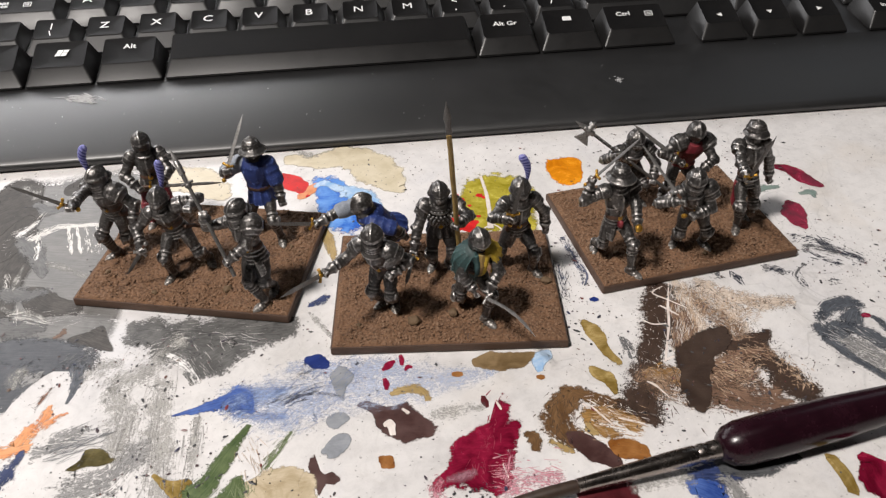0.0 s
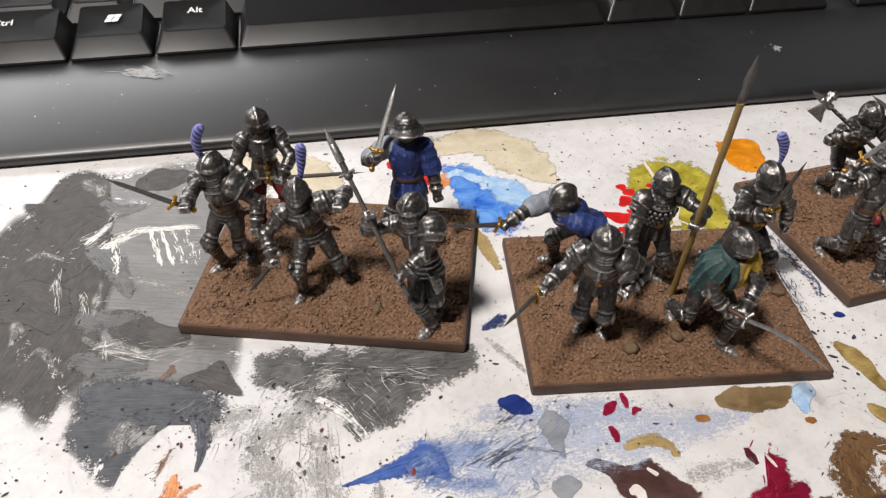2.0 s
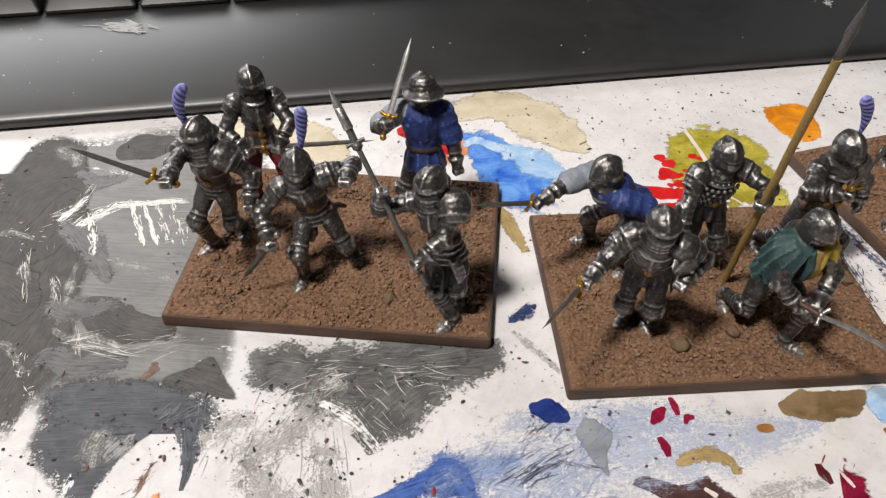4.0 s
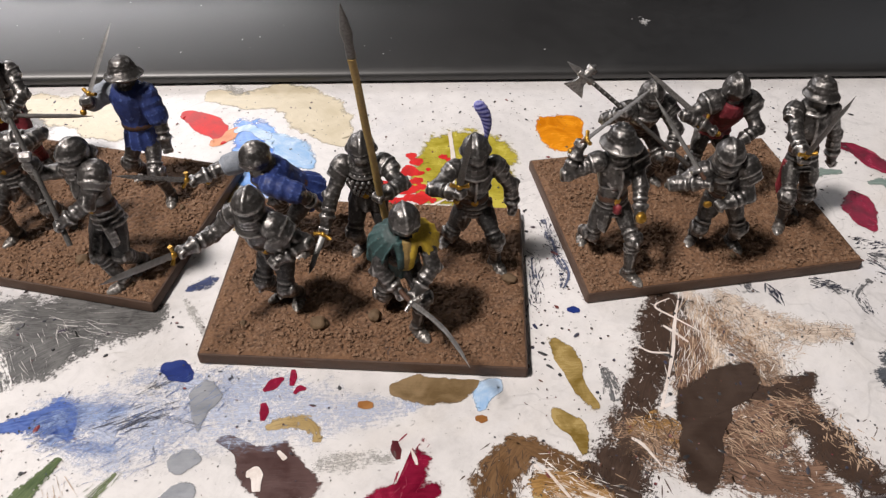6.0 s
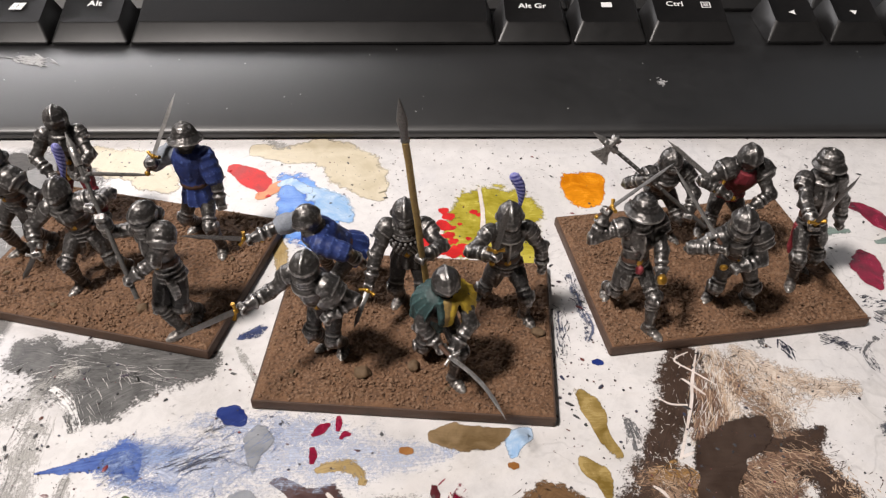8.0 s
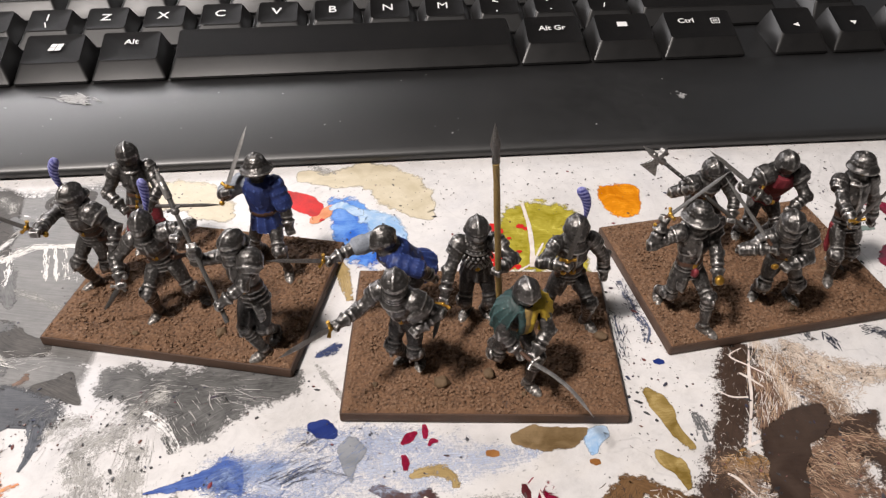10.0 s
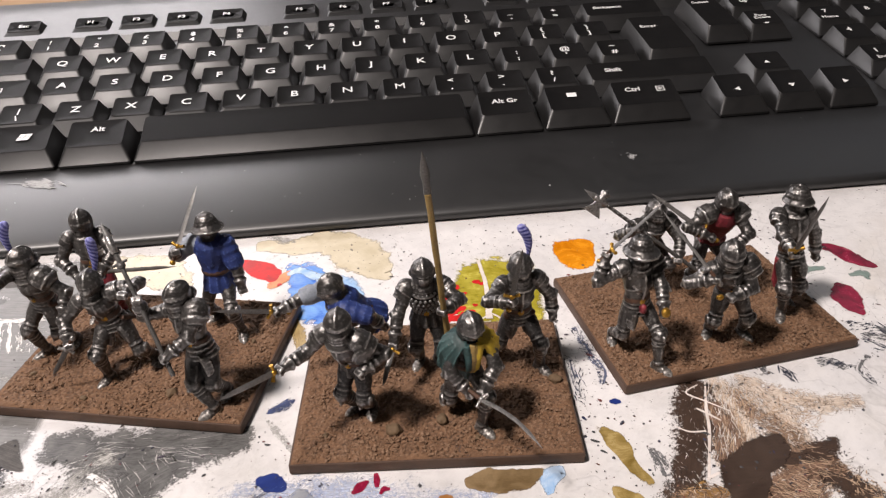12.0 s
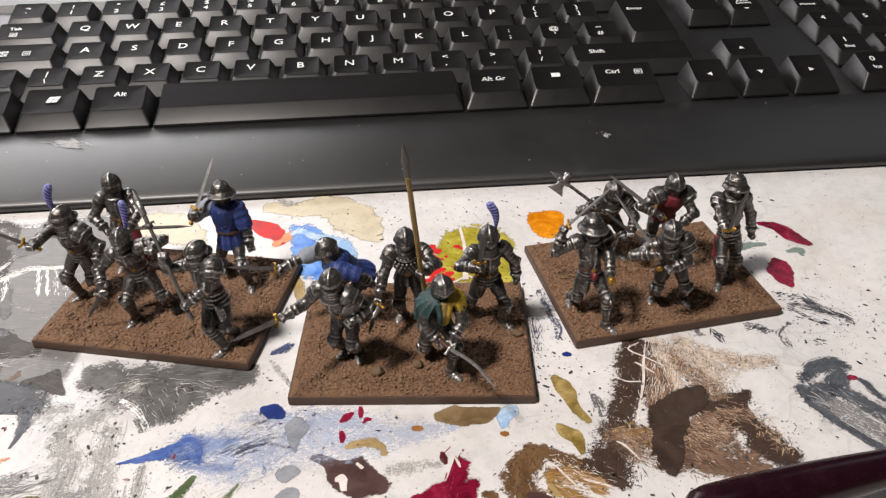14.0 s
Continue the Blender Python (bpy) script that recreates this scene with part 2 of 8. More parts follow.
def paint(name, dark, light, cover=0.9, dry=0.25, streak=6.0, rough=(0.3, 0.5), grain=1.0, soft=1.0):
    """Brushed paint with an uneven rim; dry: how far the bristles break it up along their way;
    soft: below one for washes that thin out gently.
    UV 'rim' holds the place across the blot, UV 'flow' the way along it in millimetres."""
    m, nodes, links, b = material(name)
    rim = nodes.new("ShaderNodeUVMap")
    rim.uv_map = "rim"
    flow = nodes.new("ShaderNodeUVMap")
    flow.uv_map = "flow"
    sx = nodes.new("ShaderNodeSeparateXYZ")
    links.new(rim.outputs[0], sx.inputs[0])
    mp = nodes.new("ShaderNodeMapping")
    mp.inputs["Scale"].default_value = (0.45 / streak, 1.0, 1.0)
    links.new(flow.outputs[0], mp.inputs["Vector"])
    lines = noise_tex(nodes, links, 2.2 * grain, 5, 0.68, mp.outputs[0], 0.12)
    v = nodes.new("ShaderNodeMapping")
    v.inputs["Scale"].default_value = (1000, 1000, 1000)
    links.new(coords(nodes), v.inputs["Vector"])
    broad = noise_tex(nodes, links, 0.17 * grain, 8, 0.62, v.outputs[0], 0.8)
    fine = noise_tex(nodes, links, 1.3 * grain, 5, 0.6, v.outputs[0], 0.4)
    share = 0.2 if dry < 0.06 else 0.6
    tint = maths(nodes, links, "ADD", maths(nodes, links, "MULTIPLY", lines, share), maths(nodes, links, "MULTIPLY", broad, 1.0 - share))
    links.new(ramp(nodes, links, tint, [(0.40, dark), (0.60, light)]), b.inputs["Base Color"])
    # opacity: full in the middle, falling to the rim, moved by broad and fine unevenness, cut by the bristles
    edge = maths(nodes, links, "POWER", sx.outputs[0], 1.8)
    wet = dry < 0.06
    middle = noise_tex(nodes, links, 0.55 * grain, 4, 0.6, v.outputs[0], 0.6)
    d = maths(nodes, links, "SUBTRACT", cover, maths(nodes, links, "MULTIPLY", edge, 1.1))
    d = maths(nodes, links, "ADD", d, maths(nodes, links, "MULTIPLY_ADD", broad, 0.9 if wet else 1.3, -0.45 if wet else -0.65))
    d = maths(nodes, links, "ADD", d, maths(nodes, links, "MULTIPLY_ADD", middle, 0.55 if wet else 0.8, -0.27 if wet else -0.4))
    d = maths(nodes, links, "ADD", d, maths(nodes, links, "MULTIPLY_ADD", fine, 0.2 if wet else 1.15, -0.1 if wet else -0.58))
    d = maths(nodes, links, "ADD", d, maths(nodes, links, "MULTIPLY_ADD", lines, dry * 11.0, dry * -5.5))
    close = maths(nodes, links, "MULTIPLY_ADD", sx.outputs[0], -8.0, 8.0, True)
    alpha = maths(nodes, links, "MULTIPLY", maths(nodes, links, "MULTIPLY", d, (9.0 if wet else 3.6) * soft, 0.0, True), close)
    links.new(alpha, b.inputs["Alpha"])
    r = nodes.new("ShaderNodeMapRange")
    r.inputs["From Min"].default_value, r.inputs["From Max"].default_value = 0.4, 0.6
    r.inputs["To Min"].default_value, r.inputs["To Max"].default_value = rough
    links.new(tint, r.inputs["Value"])
    links.new(r.outputs[0], b.inputs["Roughness"])
    bump(nodes, links, b, lines, 0.5, 0.12 * MM)
    return m

# ---- building helpers ----
class Shape:
    """Collects vertices (millimetres), faces and material slots for one mesh."""

    def __init__(self):
        self.v, self.f, self.m = [], [], []

    def grid(self, rows, mat, close=True, cap=True):
        """Rings of equal length joined into a skin."""
        base, n = len(self.v), len(rows[0])
        for r in rows:
            self.v.extend([tuple(p) for p in r])
        for i in range(len(rows) - 1):
            for j in range(n if close else n - 1):
                k = (j + 1) % n
                self.f.append((base + i * n + j, base + i * n + k, base + (i + 1) * n + k, base + (i + 1) * n + j))
                self.m.append(mat)
        if cap and close:
            self.f.append(tuple(base + j for j in reversed(range(n))))
            self.f.append(tuple(base + (len(rows) - 1) * n + j for j in range(n)))
            self.m += [mat, mat]

    def lathe(self, origin, axis, profile, mat, seg=12, side=None, squash=1.0):
        """Turned form: (height along axis, radius) pairs; squash flattens it across 'side'."""
        o, a = Vector(origin), Vector(axis).normalized()
        s = Vector(side) if side is not None else (Vector((1, 0, 0)) if abs(a.x) < 0.8 else Vector((0, 1, 0)))
        s = (s - a * s.dot(a)).normalized()
        t = a.cross(s)
        self.grid([[o + a * h + s * (r * math.cos(q)) + t * (r * squash * math.sin(q)) for q in [2 * math.pi * j / seg for j in range(seg)]] for h, r in profile], mat)

    def tube(self, points, radii, mat, seg=8):
        pts = [Vector(p) for p in points]
        rows, s = [], None
        for i, p in enumerate(pts):
            a = (pts[min(i + 1, len(pts) - 1)] - pts[max(i - 1, 0)]).normalized()
            if s is None:
                s = Vector((1, 0, 0)) if abs(a.x) < 0.8 else Vector((0, 1, 0))
            s = (s - a * s.dot(a)).normalized()
            t = a.cross(s)
            rows.append([p + (s * math.cos(q) + t * math.sin(q)) * radii[i] for q in [2 * math.pi * j / seg for j in range(seg)]])
        self.grid(rows, mat)

    def ball(self, c, r, mat, axis=(0, 0, 1), side=None, seg=10, rings=6, squash=1.0, start=0.0, end=1.0):
        """An ellipsoid, or a band of one from start to end along its axis; r: (across, along)."""
        ra, rl = r if isinstance(r, tuple) else (r, r)
        prof = []
        for i in range(rings + 1):
            q = math.pi * (start + (end - start) * i / rings)
            prof.append((-rl * math.cos(q), max(0.02, ra * math.sin(q))))
        self.lathe(c, axis, prof, mat, seg, side, squash)

    def blade(self, a, b, width, thick, flat, mat, curve=0.0, steps=6):
        """A diamond-section blade from a to b; flat: the way across its width."""
        a, b = Vector(a), Vector(b)
        d = (b - a).normalized()
        w = Vector(flat)
        w = (w - d * w.dot(d)).normalized()
        n = d.cross(w)
        rows = []
        for i in range(steps + 1):
            t = i / steps
            k = 1.0 if t < 0.8 else max(0.06, (1 - t) / 0.2)
            k *= 1.0 - 0.25 * t
            p = a.lerp(b, t) + w * (curve * math.sin(math.pi * t))
            rows.append([p + w * (width * k), p + n * (thick * k), p - w * (width * k), p - n * (thick * k)])
        self.grid(rows, mat)

    def data(self, name, materials, smooth=True, sharp=42):
        me = bpy.data.meshes.new(name)
        me.from_pydata([(x * MM, y * MM, z * MM) for x, y, z in self.v], [], self.f)
        for m in materials:
            me.materials.append(m)
        me.polygons.foreach_set("material_index", self.m)
        me.polygons.foreach_set("use_smooth", [smooth] * len(self.f))
        me.validate()
        me.update()
        if smooth:
            me.set_sharp_from_angle(angle=radians(sharp))
        return me


def part(name, data, parent=None, label="", kind=""):
    ob = new(name, data)
    if parent:
        ob.parent = parent
    return tagged(ob, label, "", "", kind)


def thing(name, label, category, group="", kind="", at=None):
    """An empty that carries a thing's parts."""
    ob = new(name)
    ob.empty_display_size = 0.01
    if at is not None:
        ob.matrix_world = at
    return tagged(ob, label, category, group, kind)


def rounded_box(bm_size, bevel, segments=2):
    bm = bmesh.new()
    bmesh.ops.create_cube(bm, size=1.0)
    bmesh.ops.scale(bm, vec=Vector(bm_size) * MM, verts=bm.verts)
    bmesh.ops.bevel(bm, geom=bm.edges[:], offset=bevel * MM, segments=segments, profile=0.6, affect="EDGES")
    return bm


def bm_data(name, bm, mat):
    me = bpy.data.meshes.new(name)
    bm.to_mesh(me)
    bm.free()
    me.materials.append(mat)
    return me


def box(name, lo, hi, mat, label="", category="", kind="", bevel=1.0):
    bm = rounded_box([h - l for l, h in zip(lo, hi)], bevel)
    ob = new(name, bm_data(name, bm, mat))
    ob.location = [(l + h) / 2 * MM for l, h in zip(lo, hi)]
    return tagged(ob, label, category, "", kind)

# ---- the room, the desk and the painted board ----
box("floor", (-1600, -1600, -790), (1600, 1600, -760), WOOD, "plain wooden floor under the desk", "floor", "structure")
box("ceiling", (-1600, -1600, 2400), (1600, 1600, 2430), WALL, "plain white ceiling", "ceiling", "structure")
box("wall_north", (-1600, 1600, -760), (1600, 1630, 2400), WALL, "plain plaster wall behind the desk", "wall", "structure")
box("wall_south", (-1600, -1630, -760), (1600, -1600, 2400), WALL, "plain plaster wall", "wall", "structure")
box("wall_east", (1600, -1600, -760), (1630, 1600, 2400), WALL, "plain plaster wall", "wall", "structure")
box("wall_west", (-1630, -1600, -760), (-1600, 1600, 2400), WALL, "plain plaster wall", "wall", "structure")
desk = thing("desk", "brown wooden desk under the painted board", "desk")
slab = box("desk_top", (-700, -330, -28), (800, 620, -1.6), WOOD, bevel=3)
slab.parent = desk
for x in (-650, 750):
    for y in (-290, 580):
        leg = box("leg", (x - 25, y - 25, -760), (x + 25, y + 25, -28), WOOD, bevel=3)
        leg.parent = desk
box("painting_board", (-330, -220, -1.6), (420, 330, 0), PALETTE, "white laminate board stained with paint, used as a palette", "palette", bevel=0.5)

# ---- the keyboard ----
U = 19.05
ROW_X = -131.0
keyboard = thing("keyboard", "dusty black computer keyboard with white lettering on the board", "keyboard", at=pose(0, 0, 0, 0, 0, -0.45))


def deck(y):
    """The height of the case under the keys."""
    return 9.3 + max(0.0, y - 131.0) * 0.108


def case_data():
    """The case: a rounded front lip, a wrist rest and a deck that climbs to the back, with rounded ends."""
    line = [(94, 0.2), (92.0, 0.5), (91.4, 1.0), (91.3, 1.8), (91.5, 2.6), (92.2, 3.2), (94, 3.8), (98, 4.8), (104, 6.1), (112, 7.4), (120, 8.3), (129.2, 8.9), (130.2, 8.6), (131.2, deck(131) - 0.6)]
    line += [(y, deck(y) - 0.6) for y in (150, 180, 210, 232)]
    line += [(234, deck(234) + 2.2), (262, deck(262) + 2.8), (266, deck(266) + 3.2), (284, deck(270) + 2.2), (289, deck(270) - 0.5), (290, 12), (288, 0.2)]
    s = Shape()
    rows = []
    for x, k in ((-153, 0.93), (-152, 0.97), (-149.5, 0.99), (-145, 1.0), (-100, 1.0), (-50, 1.0), (0, 1.0), (50, 1.0), (100, 1.0), (150, 1.0), (200, 1.0), (250, 1.0), (290, 1.0), (294.5, 0.99), (297, 0.97), (298, 0.93)):
        mid = 190.0
        bow = 0.4 - 0.0075 * x - 0.8 * ((x - 60) / 200.0) ** 2
        rows.append([Vector((x, mid + (y - mid) * k + (bow if y < 110 else 0), 0.2 + (z - 0.2) * (k if k < 0.999 else 1.0))) for y, z in line])
    s.grid(rows, 0)
    return s.data("case", [CASE])


part("case", case_data(), keyboard, "matt black plastic case with wrist rest")

KEY_MESH = {}


def key_data(w, d, h, scoop, inset, drop):
    """A keycap: sloped sides, a long sloped front, softened edges and a dished top."""
    tag = (round(w, 2), round(d, 2), round(h, 1), scoop, inset)
    if tag in KEY_MESH:
        return KEY_MESH[tag]
    s = Shape()
    W, D = w * U - 0.9, d * U - 0.9

    def loop(half_w, y0, y1, r, z0, z1):
        pts = []
        for cx, cy, a0 in ((half_w - r, y1 - r, 0), (-half_w + r, y1 - r, 90), (-half_w + r, y0 + r, 180), (half_w - r, y0 + r, 270)):
            for k in range(4):
                q = radians(a0 + 30 * k)
                x, y = cx + r * math.cos(q), cy + r * math.sin(q)
                pts.append(Vector((x, y, z0 + (z1 - z0) * (y - y0) / (y1 - y0))))
        return pts
    tw, ty0, ty1 = W / 2 - 2.5, -D / 2 + inset, D / 2 - 1.3
    rows = [loop(W / 2, -D / 2, D / 2, 0.8, -0.4, -0.4), loop(W / 2, -D / 2, D / 2, 0.8, 0.4, 0.4),
            loop(tw + 0.22, ty0 - 0.2, ty1 + 0.2, 1.1, h - drop - 0.42, h - 0.42), loop(tw, ty0, ty1, 1.2, h - drop, h),
            loop(tw * 0.93, ty0 + 0.6, ty1 - 0.6, 1.4, h - drop * 0.93 - 0.05 - scoop * 0.3, h - drop * 0.05 - 0.08 - scoop * 0.3), loop(tw * 0.45, ty0 + 3.2, ty1 - 3.2, 1.0, h - drop * 0.72 - 0.05 - scoop, h - drop * 0.28 - 0.05 - scoop)]
    if scoop:
        rows[2:] = [[p - Vector((0, 0, 0.55 * max(0.0, 1 - (p.x / (tw + 0.3)) ** 2))) for p in r] for r in rows[2:]]
    s.grid(rows[:4], 1, cap=False)
    s.grid(rows[3:], 0, cap=False)
    s.f += [tuple(reversed(range(16))), tuple(len(s.v) - 16 + j for j in range(16))]
    s.m += [1, 0]
    KEY_MESH[tag] = s.data("key", [KEYCAP, KEYSIDE], True, 24)
    return KEY_MESH[tag]


TEXT_MESH = {}


def legend_data(text, size):
    tag = (text, size)
    if tag not in TEXT_MESH:
        cu = bpy.data.curves.new("legend", "FONT")
        cu.body, cu.size, cu.align_x, cu.align_y = text, size * MM, "CENTER", "CENTER"
        cu.extrude, cu.offset, cu.resolution_u = 0.02 * MM, (0.0 if text in "NM" else 0.05) * MM, 3
        cu.space_line = 0.8
        ob = bpy.data.objects.new("legend", cu)
        scene.collection.objects.link(ob)
        bpy.context.view_layer.update()
        me = bpy.data.meshes.new_from_object(ob.evaluated_get(bpy.context.evaluated_depsgraph_get()))
        me.materials.clear()
        me.materials.append(LEGEND)
        bpy.data.objects.remove(ob)
        TEXT_MESH[tag] = me
    return TEXT_MESH[tag]


def mark_data(kind):
    """Drawn signs: a four-pane flag, a menu sheet, arrow heads, a printed bar."""
    s = Shape()

    def quad(pts):
        s.grid([[Vector((x, y, 0)) for x, y in pts], [Vector((x, y, 0.03)) for x, y in pts]], 0)
    if kind == "flag":
        for x in (-1.9, 0.1):
            for y in (-1.7, 0.1):
                quad([(px + 0.3 * py, py) for px, py in ((x, y), (x + 1.8, y), (x + 1.8, y + 1.6), (x, y + 1.6))])
    elif kind == "sheet":
        for x0, y0, x1, y1 in ((-1.5, -1.5, 1.5, -1.2), (-1.5, 1.2, 1.5, 1.5), (-1.5, -1.2, -1.2, 1.2), (1.2, -1.2, 1.5, 1.2), (-0.8, -0.6, 0.8, -0.35), (-0.8, -0.1, 0.8, 0.15), (-0.8, 0.4, 0.8, 0.65)):
            quad([(x0, y0), (x1, y0), (x1, y1), (x0, y1)])
    elif kind == "plate":
        quad([(-1.7, -1.25), (1.7, -1.25), (1.7, 1.25), (-1.7, 1.25)])
    elif kind in ("left", "right", "up", "down"):
        q = {"right": 0, "up": 90, "left": 180, "down": 270}[kind]
        c, n = math.cos(radians(q)), math.sin(radians(q))
        quad([(x * c - y * n, x * n + y * c) for x, y in ((1.2, 0), (-0.9, 1.2), (-0.9, -1.2))])
    return s.data("sign", [LEGEND], False)


MARKS = {k: mark_data(k) for k in ("flag", "sheet", "plate", "left", "right", "up", "down")}
TILT_ROW = 4.5


def key(u0, width, y, top, legends=(), depth=1.0, scoop=0.35, inset=None, drop=None):
    """One key from u0 for 'width' units; legends: (text or mark, x, y, size) on its top."""
    x = ROW_X + (u0 + width / 2) * U
    low = y < 150
    inset = inset or (4.2 if low else 5.8)
    drop = drop if drop is not None else (2.6 if low else 1.6)
    top += 0.5 if low else 0.3
    z = deck(y)
    ob = part("key", key_data(width, depth, top - z, scoop, inset, drop), keyboard)
    ob.matrix_local = pose(x * MM, y * MM, z * MM, TILT_ROW)
    for text, lx, ly, size in legends:
        me = MARKS[text[1:]] if text[1:] in MARKS else legend_data(text, size)
        leg = part("legend", me, ob, "white printed sign")
        span = depth * U - 2.2 - inset
        mid = (inset - 1.3) / 2
        t = ((ly + 1.3) - mid) / span + 0.5
        leg.location = (lx * MM, (ly + 1.3) * MM, (top - z - 0.05 - (0.45 if scoop else 0.0) - drop * (1 - t)) * MM)
        leg.scale = (1.0, 0.9, 1.0)
        leg.rotation_euler = (math.atan2(drop, span), 0, 0)
    return ob


def letters(row, u0, y, top):
    for i, ch in enumerate(row):
        key(u0 + i, 1, y, top, [(ch, -0.6, 1.6, 5.4)])


def doubles(pairs, u0, y, top):
    for i, (lo, hi) in enumerate(pairs):
        key(u0 + i, 1, y, top, [(hi, -1.0, 3.0, 4.2), (lo, -1.0, -1.4, 4.2)])


ROW0, ROW1, ROW2, ROW3, ROW4, ROW5 = (140.0, 17.4), (159.6, 18.0), (178.8, 20.6), (198.0, 22.9), (217.2, 25.2), (243.5, 26.5)
# bottom row
key(0, 1.5, *ROW0, [("Ctrl", -4, 2.0, 3.6)])
key(1.5, 1.25, *ROW0, [("*flag", 0.5, 1.2, 0)])
key(2.75, 1.25, *ROW0, [("Alt", 0, 2.4, 3.6)])
key(4.0, 5.92, *ROW0, [], 1.0, 0.0)
key(9.92, 1.25, *ROW0, [("Alt Gr", 0, 1.4, 3.4)])
key(11.17, 1.25, *ROW0, [("*plate", 0, 2.0, 0)])
key(12.42, 1.48, *ROW0, [("Ctrl", -4, 2.4, 3.4), ("*sheet", 6.0, 2.0, 0)])
# shift row
key(0, 1.25, *ROW1, [("Shift", -2, 2.4, 3.6)])
doubles([("\\", "|")], 1.25, *ROW1)
letters("ZXCVBNM", 2.25, *ROW1)
doubles([(",", "<"), (".", ">"), ("/", "?")], 9.25, *ROW1)
key(12.25, 2.75, *ROW1, [("Shift", -14, 1.4, 3.6)], 1.0, 0.0)
# home row
key(0, 1.75, *ROW2, [("Caps\nLock", -7, 1.4, 3.0), ("*sheet", 3, 1.0, 0)])
letters("ASDFGHJKL", 1.75, *ROW2)
doubles([(";", ":"), ("'", "@"), ("#", "~")], 10.75, *ROW2)
# upper letter row and the tall return key
key(0, 1.5, *ROW3, [("Tab", -5, 3.0, 3.2), ("*sheet", -5, -1.2, 0)])
letters("QWERTYUIOP", 1.5, *ROW3)
doubles([("[", "{"), ("]", "}")], 11.5, *ROW3)
key(13.75, 1.25, 188.4, 22.4, [("Enter", -3, 7.0, 3.2)], 2.0, 0.0)
# number row
doubles([("`", "¬"), ("1", "!"), ("2", '"'), ("3", "£"), ("4", "$"), ("5", "%"), ("6", "^"), ("7", "&"), ("8", "*"), ("9", "("), ("0", ")"), ("-", "_"), ("=", "+")], 0, *ROW4)
key(13.0, 2.0, *ROW4, [("Backspace", -6, 2.0, 3.0)], 1.0, 0.0)
# function row
key(0, 1, *ROW5, [("Esc", -0.5, 1.5, 3.4)], 0.8)
for i in range(12):
    key(1.48 + 1.02 * i + (i // 4) * 0.66, 1, *ROW5, [("F%d" % (i + 1), -0.5, 1.5, 3.4)], 0.8)
# arrows, the block above them and the number pad
NAV = 14.4
for i, sign in enumerate(("*left", "*down", "*right")):
    key(NAV + 1.06 * i, 1, *ROW0, [(sign, 0, -1.4, 0)])
key(NAV + 1.12, 1, *ROW1, [("*up", 0, 0.4, 0)])
key(NAV + 1.0, 1, 207.6, 24.2, [("Delete", -1.0, 10.0, 2.8)], 2.0, 0.0)
key(NAV + 2.0, 1, *ROW4, [("Page\nUp", 0, 1.6, 2.8)])
key(NAV + 2.0, 1, *ROW3, [("Page\nDown", 0, 2.2, 2.8), ("*down", 0, -3.6, 0)])
key(NAV + 1.0, 1, *ROW5, [("Pause", 0, 1.5, 2.6)], 0.8)
key(NAV + 2.0, 1, *ROW5, [("Home", 0, 1.5, 2.6)], 0.8)
PAD = 17.95
key(PAD, 2, *ROW0, [("0", -10, 3.0, 4.4), ("Ins", -10, -1.8, 3.0)])
key(PAD + 2, 1, *ROW0, [(".", -1, 3.0, 4.4), ("Del", -1, -1.8, 3.0)])
for (y, top), digits in ((ROW1, "123"), (ROW2, "456"), (ROW3, "789")):
    for i, ch in enumerate(digits):
        words = {"1": "End", "7": "Home", "9": "PgUp", "3": "PgDn"}
        key(PAD + i, 1, y, top, [(ch, -1, 3.0, 4.4)] + ([(words[ch], -1, -1.8, 2.8)] if ch in words else []))
for i, ch in enumerate(("Num", "/", "*")):
    key(PAD + i, 1, *ROW4, [(ch, -1, 1.5, 3.4)])
key(PAD + 3, 1, *ROW4, [("-", 0, 1.5, 4.4)])
key(PAD + 3, 1, 188.4, 22.4, [("+", 0, 4.0, 4.4)], 2.0, 0.0)
key(PAD + 3, 1, 149.8, 18.2, [("Enter", 0, 4.0, 2.8)], 2.0, 0.0)

# ---- the three earth-covered bases ----
BASE_W, BASE_D, BASE_H = 57.0, 42.4, 2.2


def base_data():
    s = Shape()
    w, d = BASE_W / 2, BASE_D / 2
    rows = []
    for inset, z in ((0.15, 0.0), (0.0, 0.15), (0.0, 0.6), (0.05, BASE_H - 0.25), (0.18, BASE_H - 0.04), (0.42, BASE_H)):
        ring = []
        for cx, cy, a0 in ((w - 0.5, d - 0.5, 0), (-w + 0.5, d - 0.5, 90), (-w + 0.5, -d + 0.5, 180), (w - 0.5, -d + 0.5, 270)):
            for k in range(4):
                q = radians(a0 + 30 * k)
                r = 0.5 - inset
                wob = 0.10 * noise.noise(Vector((cx + k, cy, z * 0.5)) * 0.6)
                ring.append(Vector((cx + (r + wob) * math.cos(q), cy + (r + wob) * math.sin(q), z)))
        rows.append(ring)
    s.grid(rows, 0)
    return s.data("board", [BOARD])


def soil_height(x, y, seed):
    p = Vector((x, y, seed * 17.0))
    h = 0.32 * noise.noise(p * 0.16) + 0.22 * noise.noise(p * 0.55) + 0.22 * noise.noise(p * 1.5) + 0.17 * noise.noise(p * 3.2)
    rim = min(BASE_W / 2 - abs(x), BASE_D / 2 - abs(y))
    return BASE_H + max(-0.1, (0.30 + h) * min(1.0, max(0.0, rim - 0.2) / 1.2))


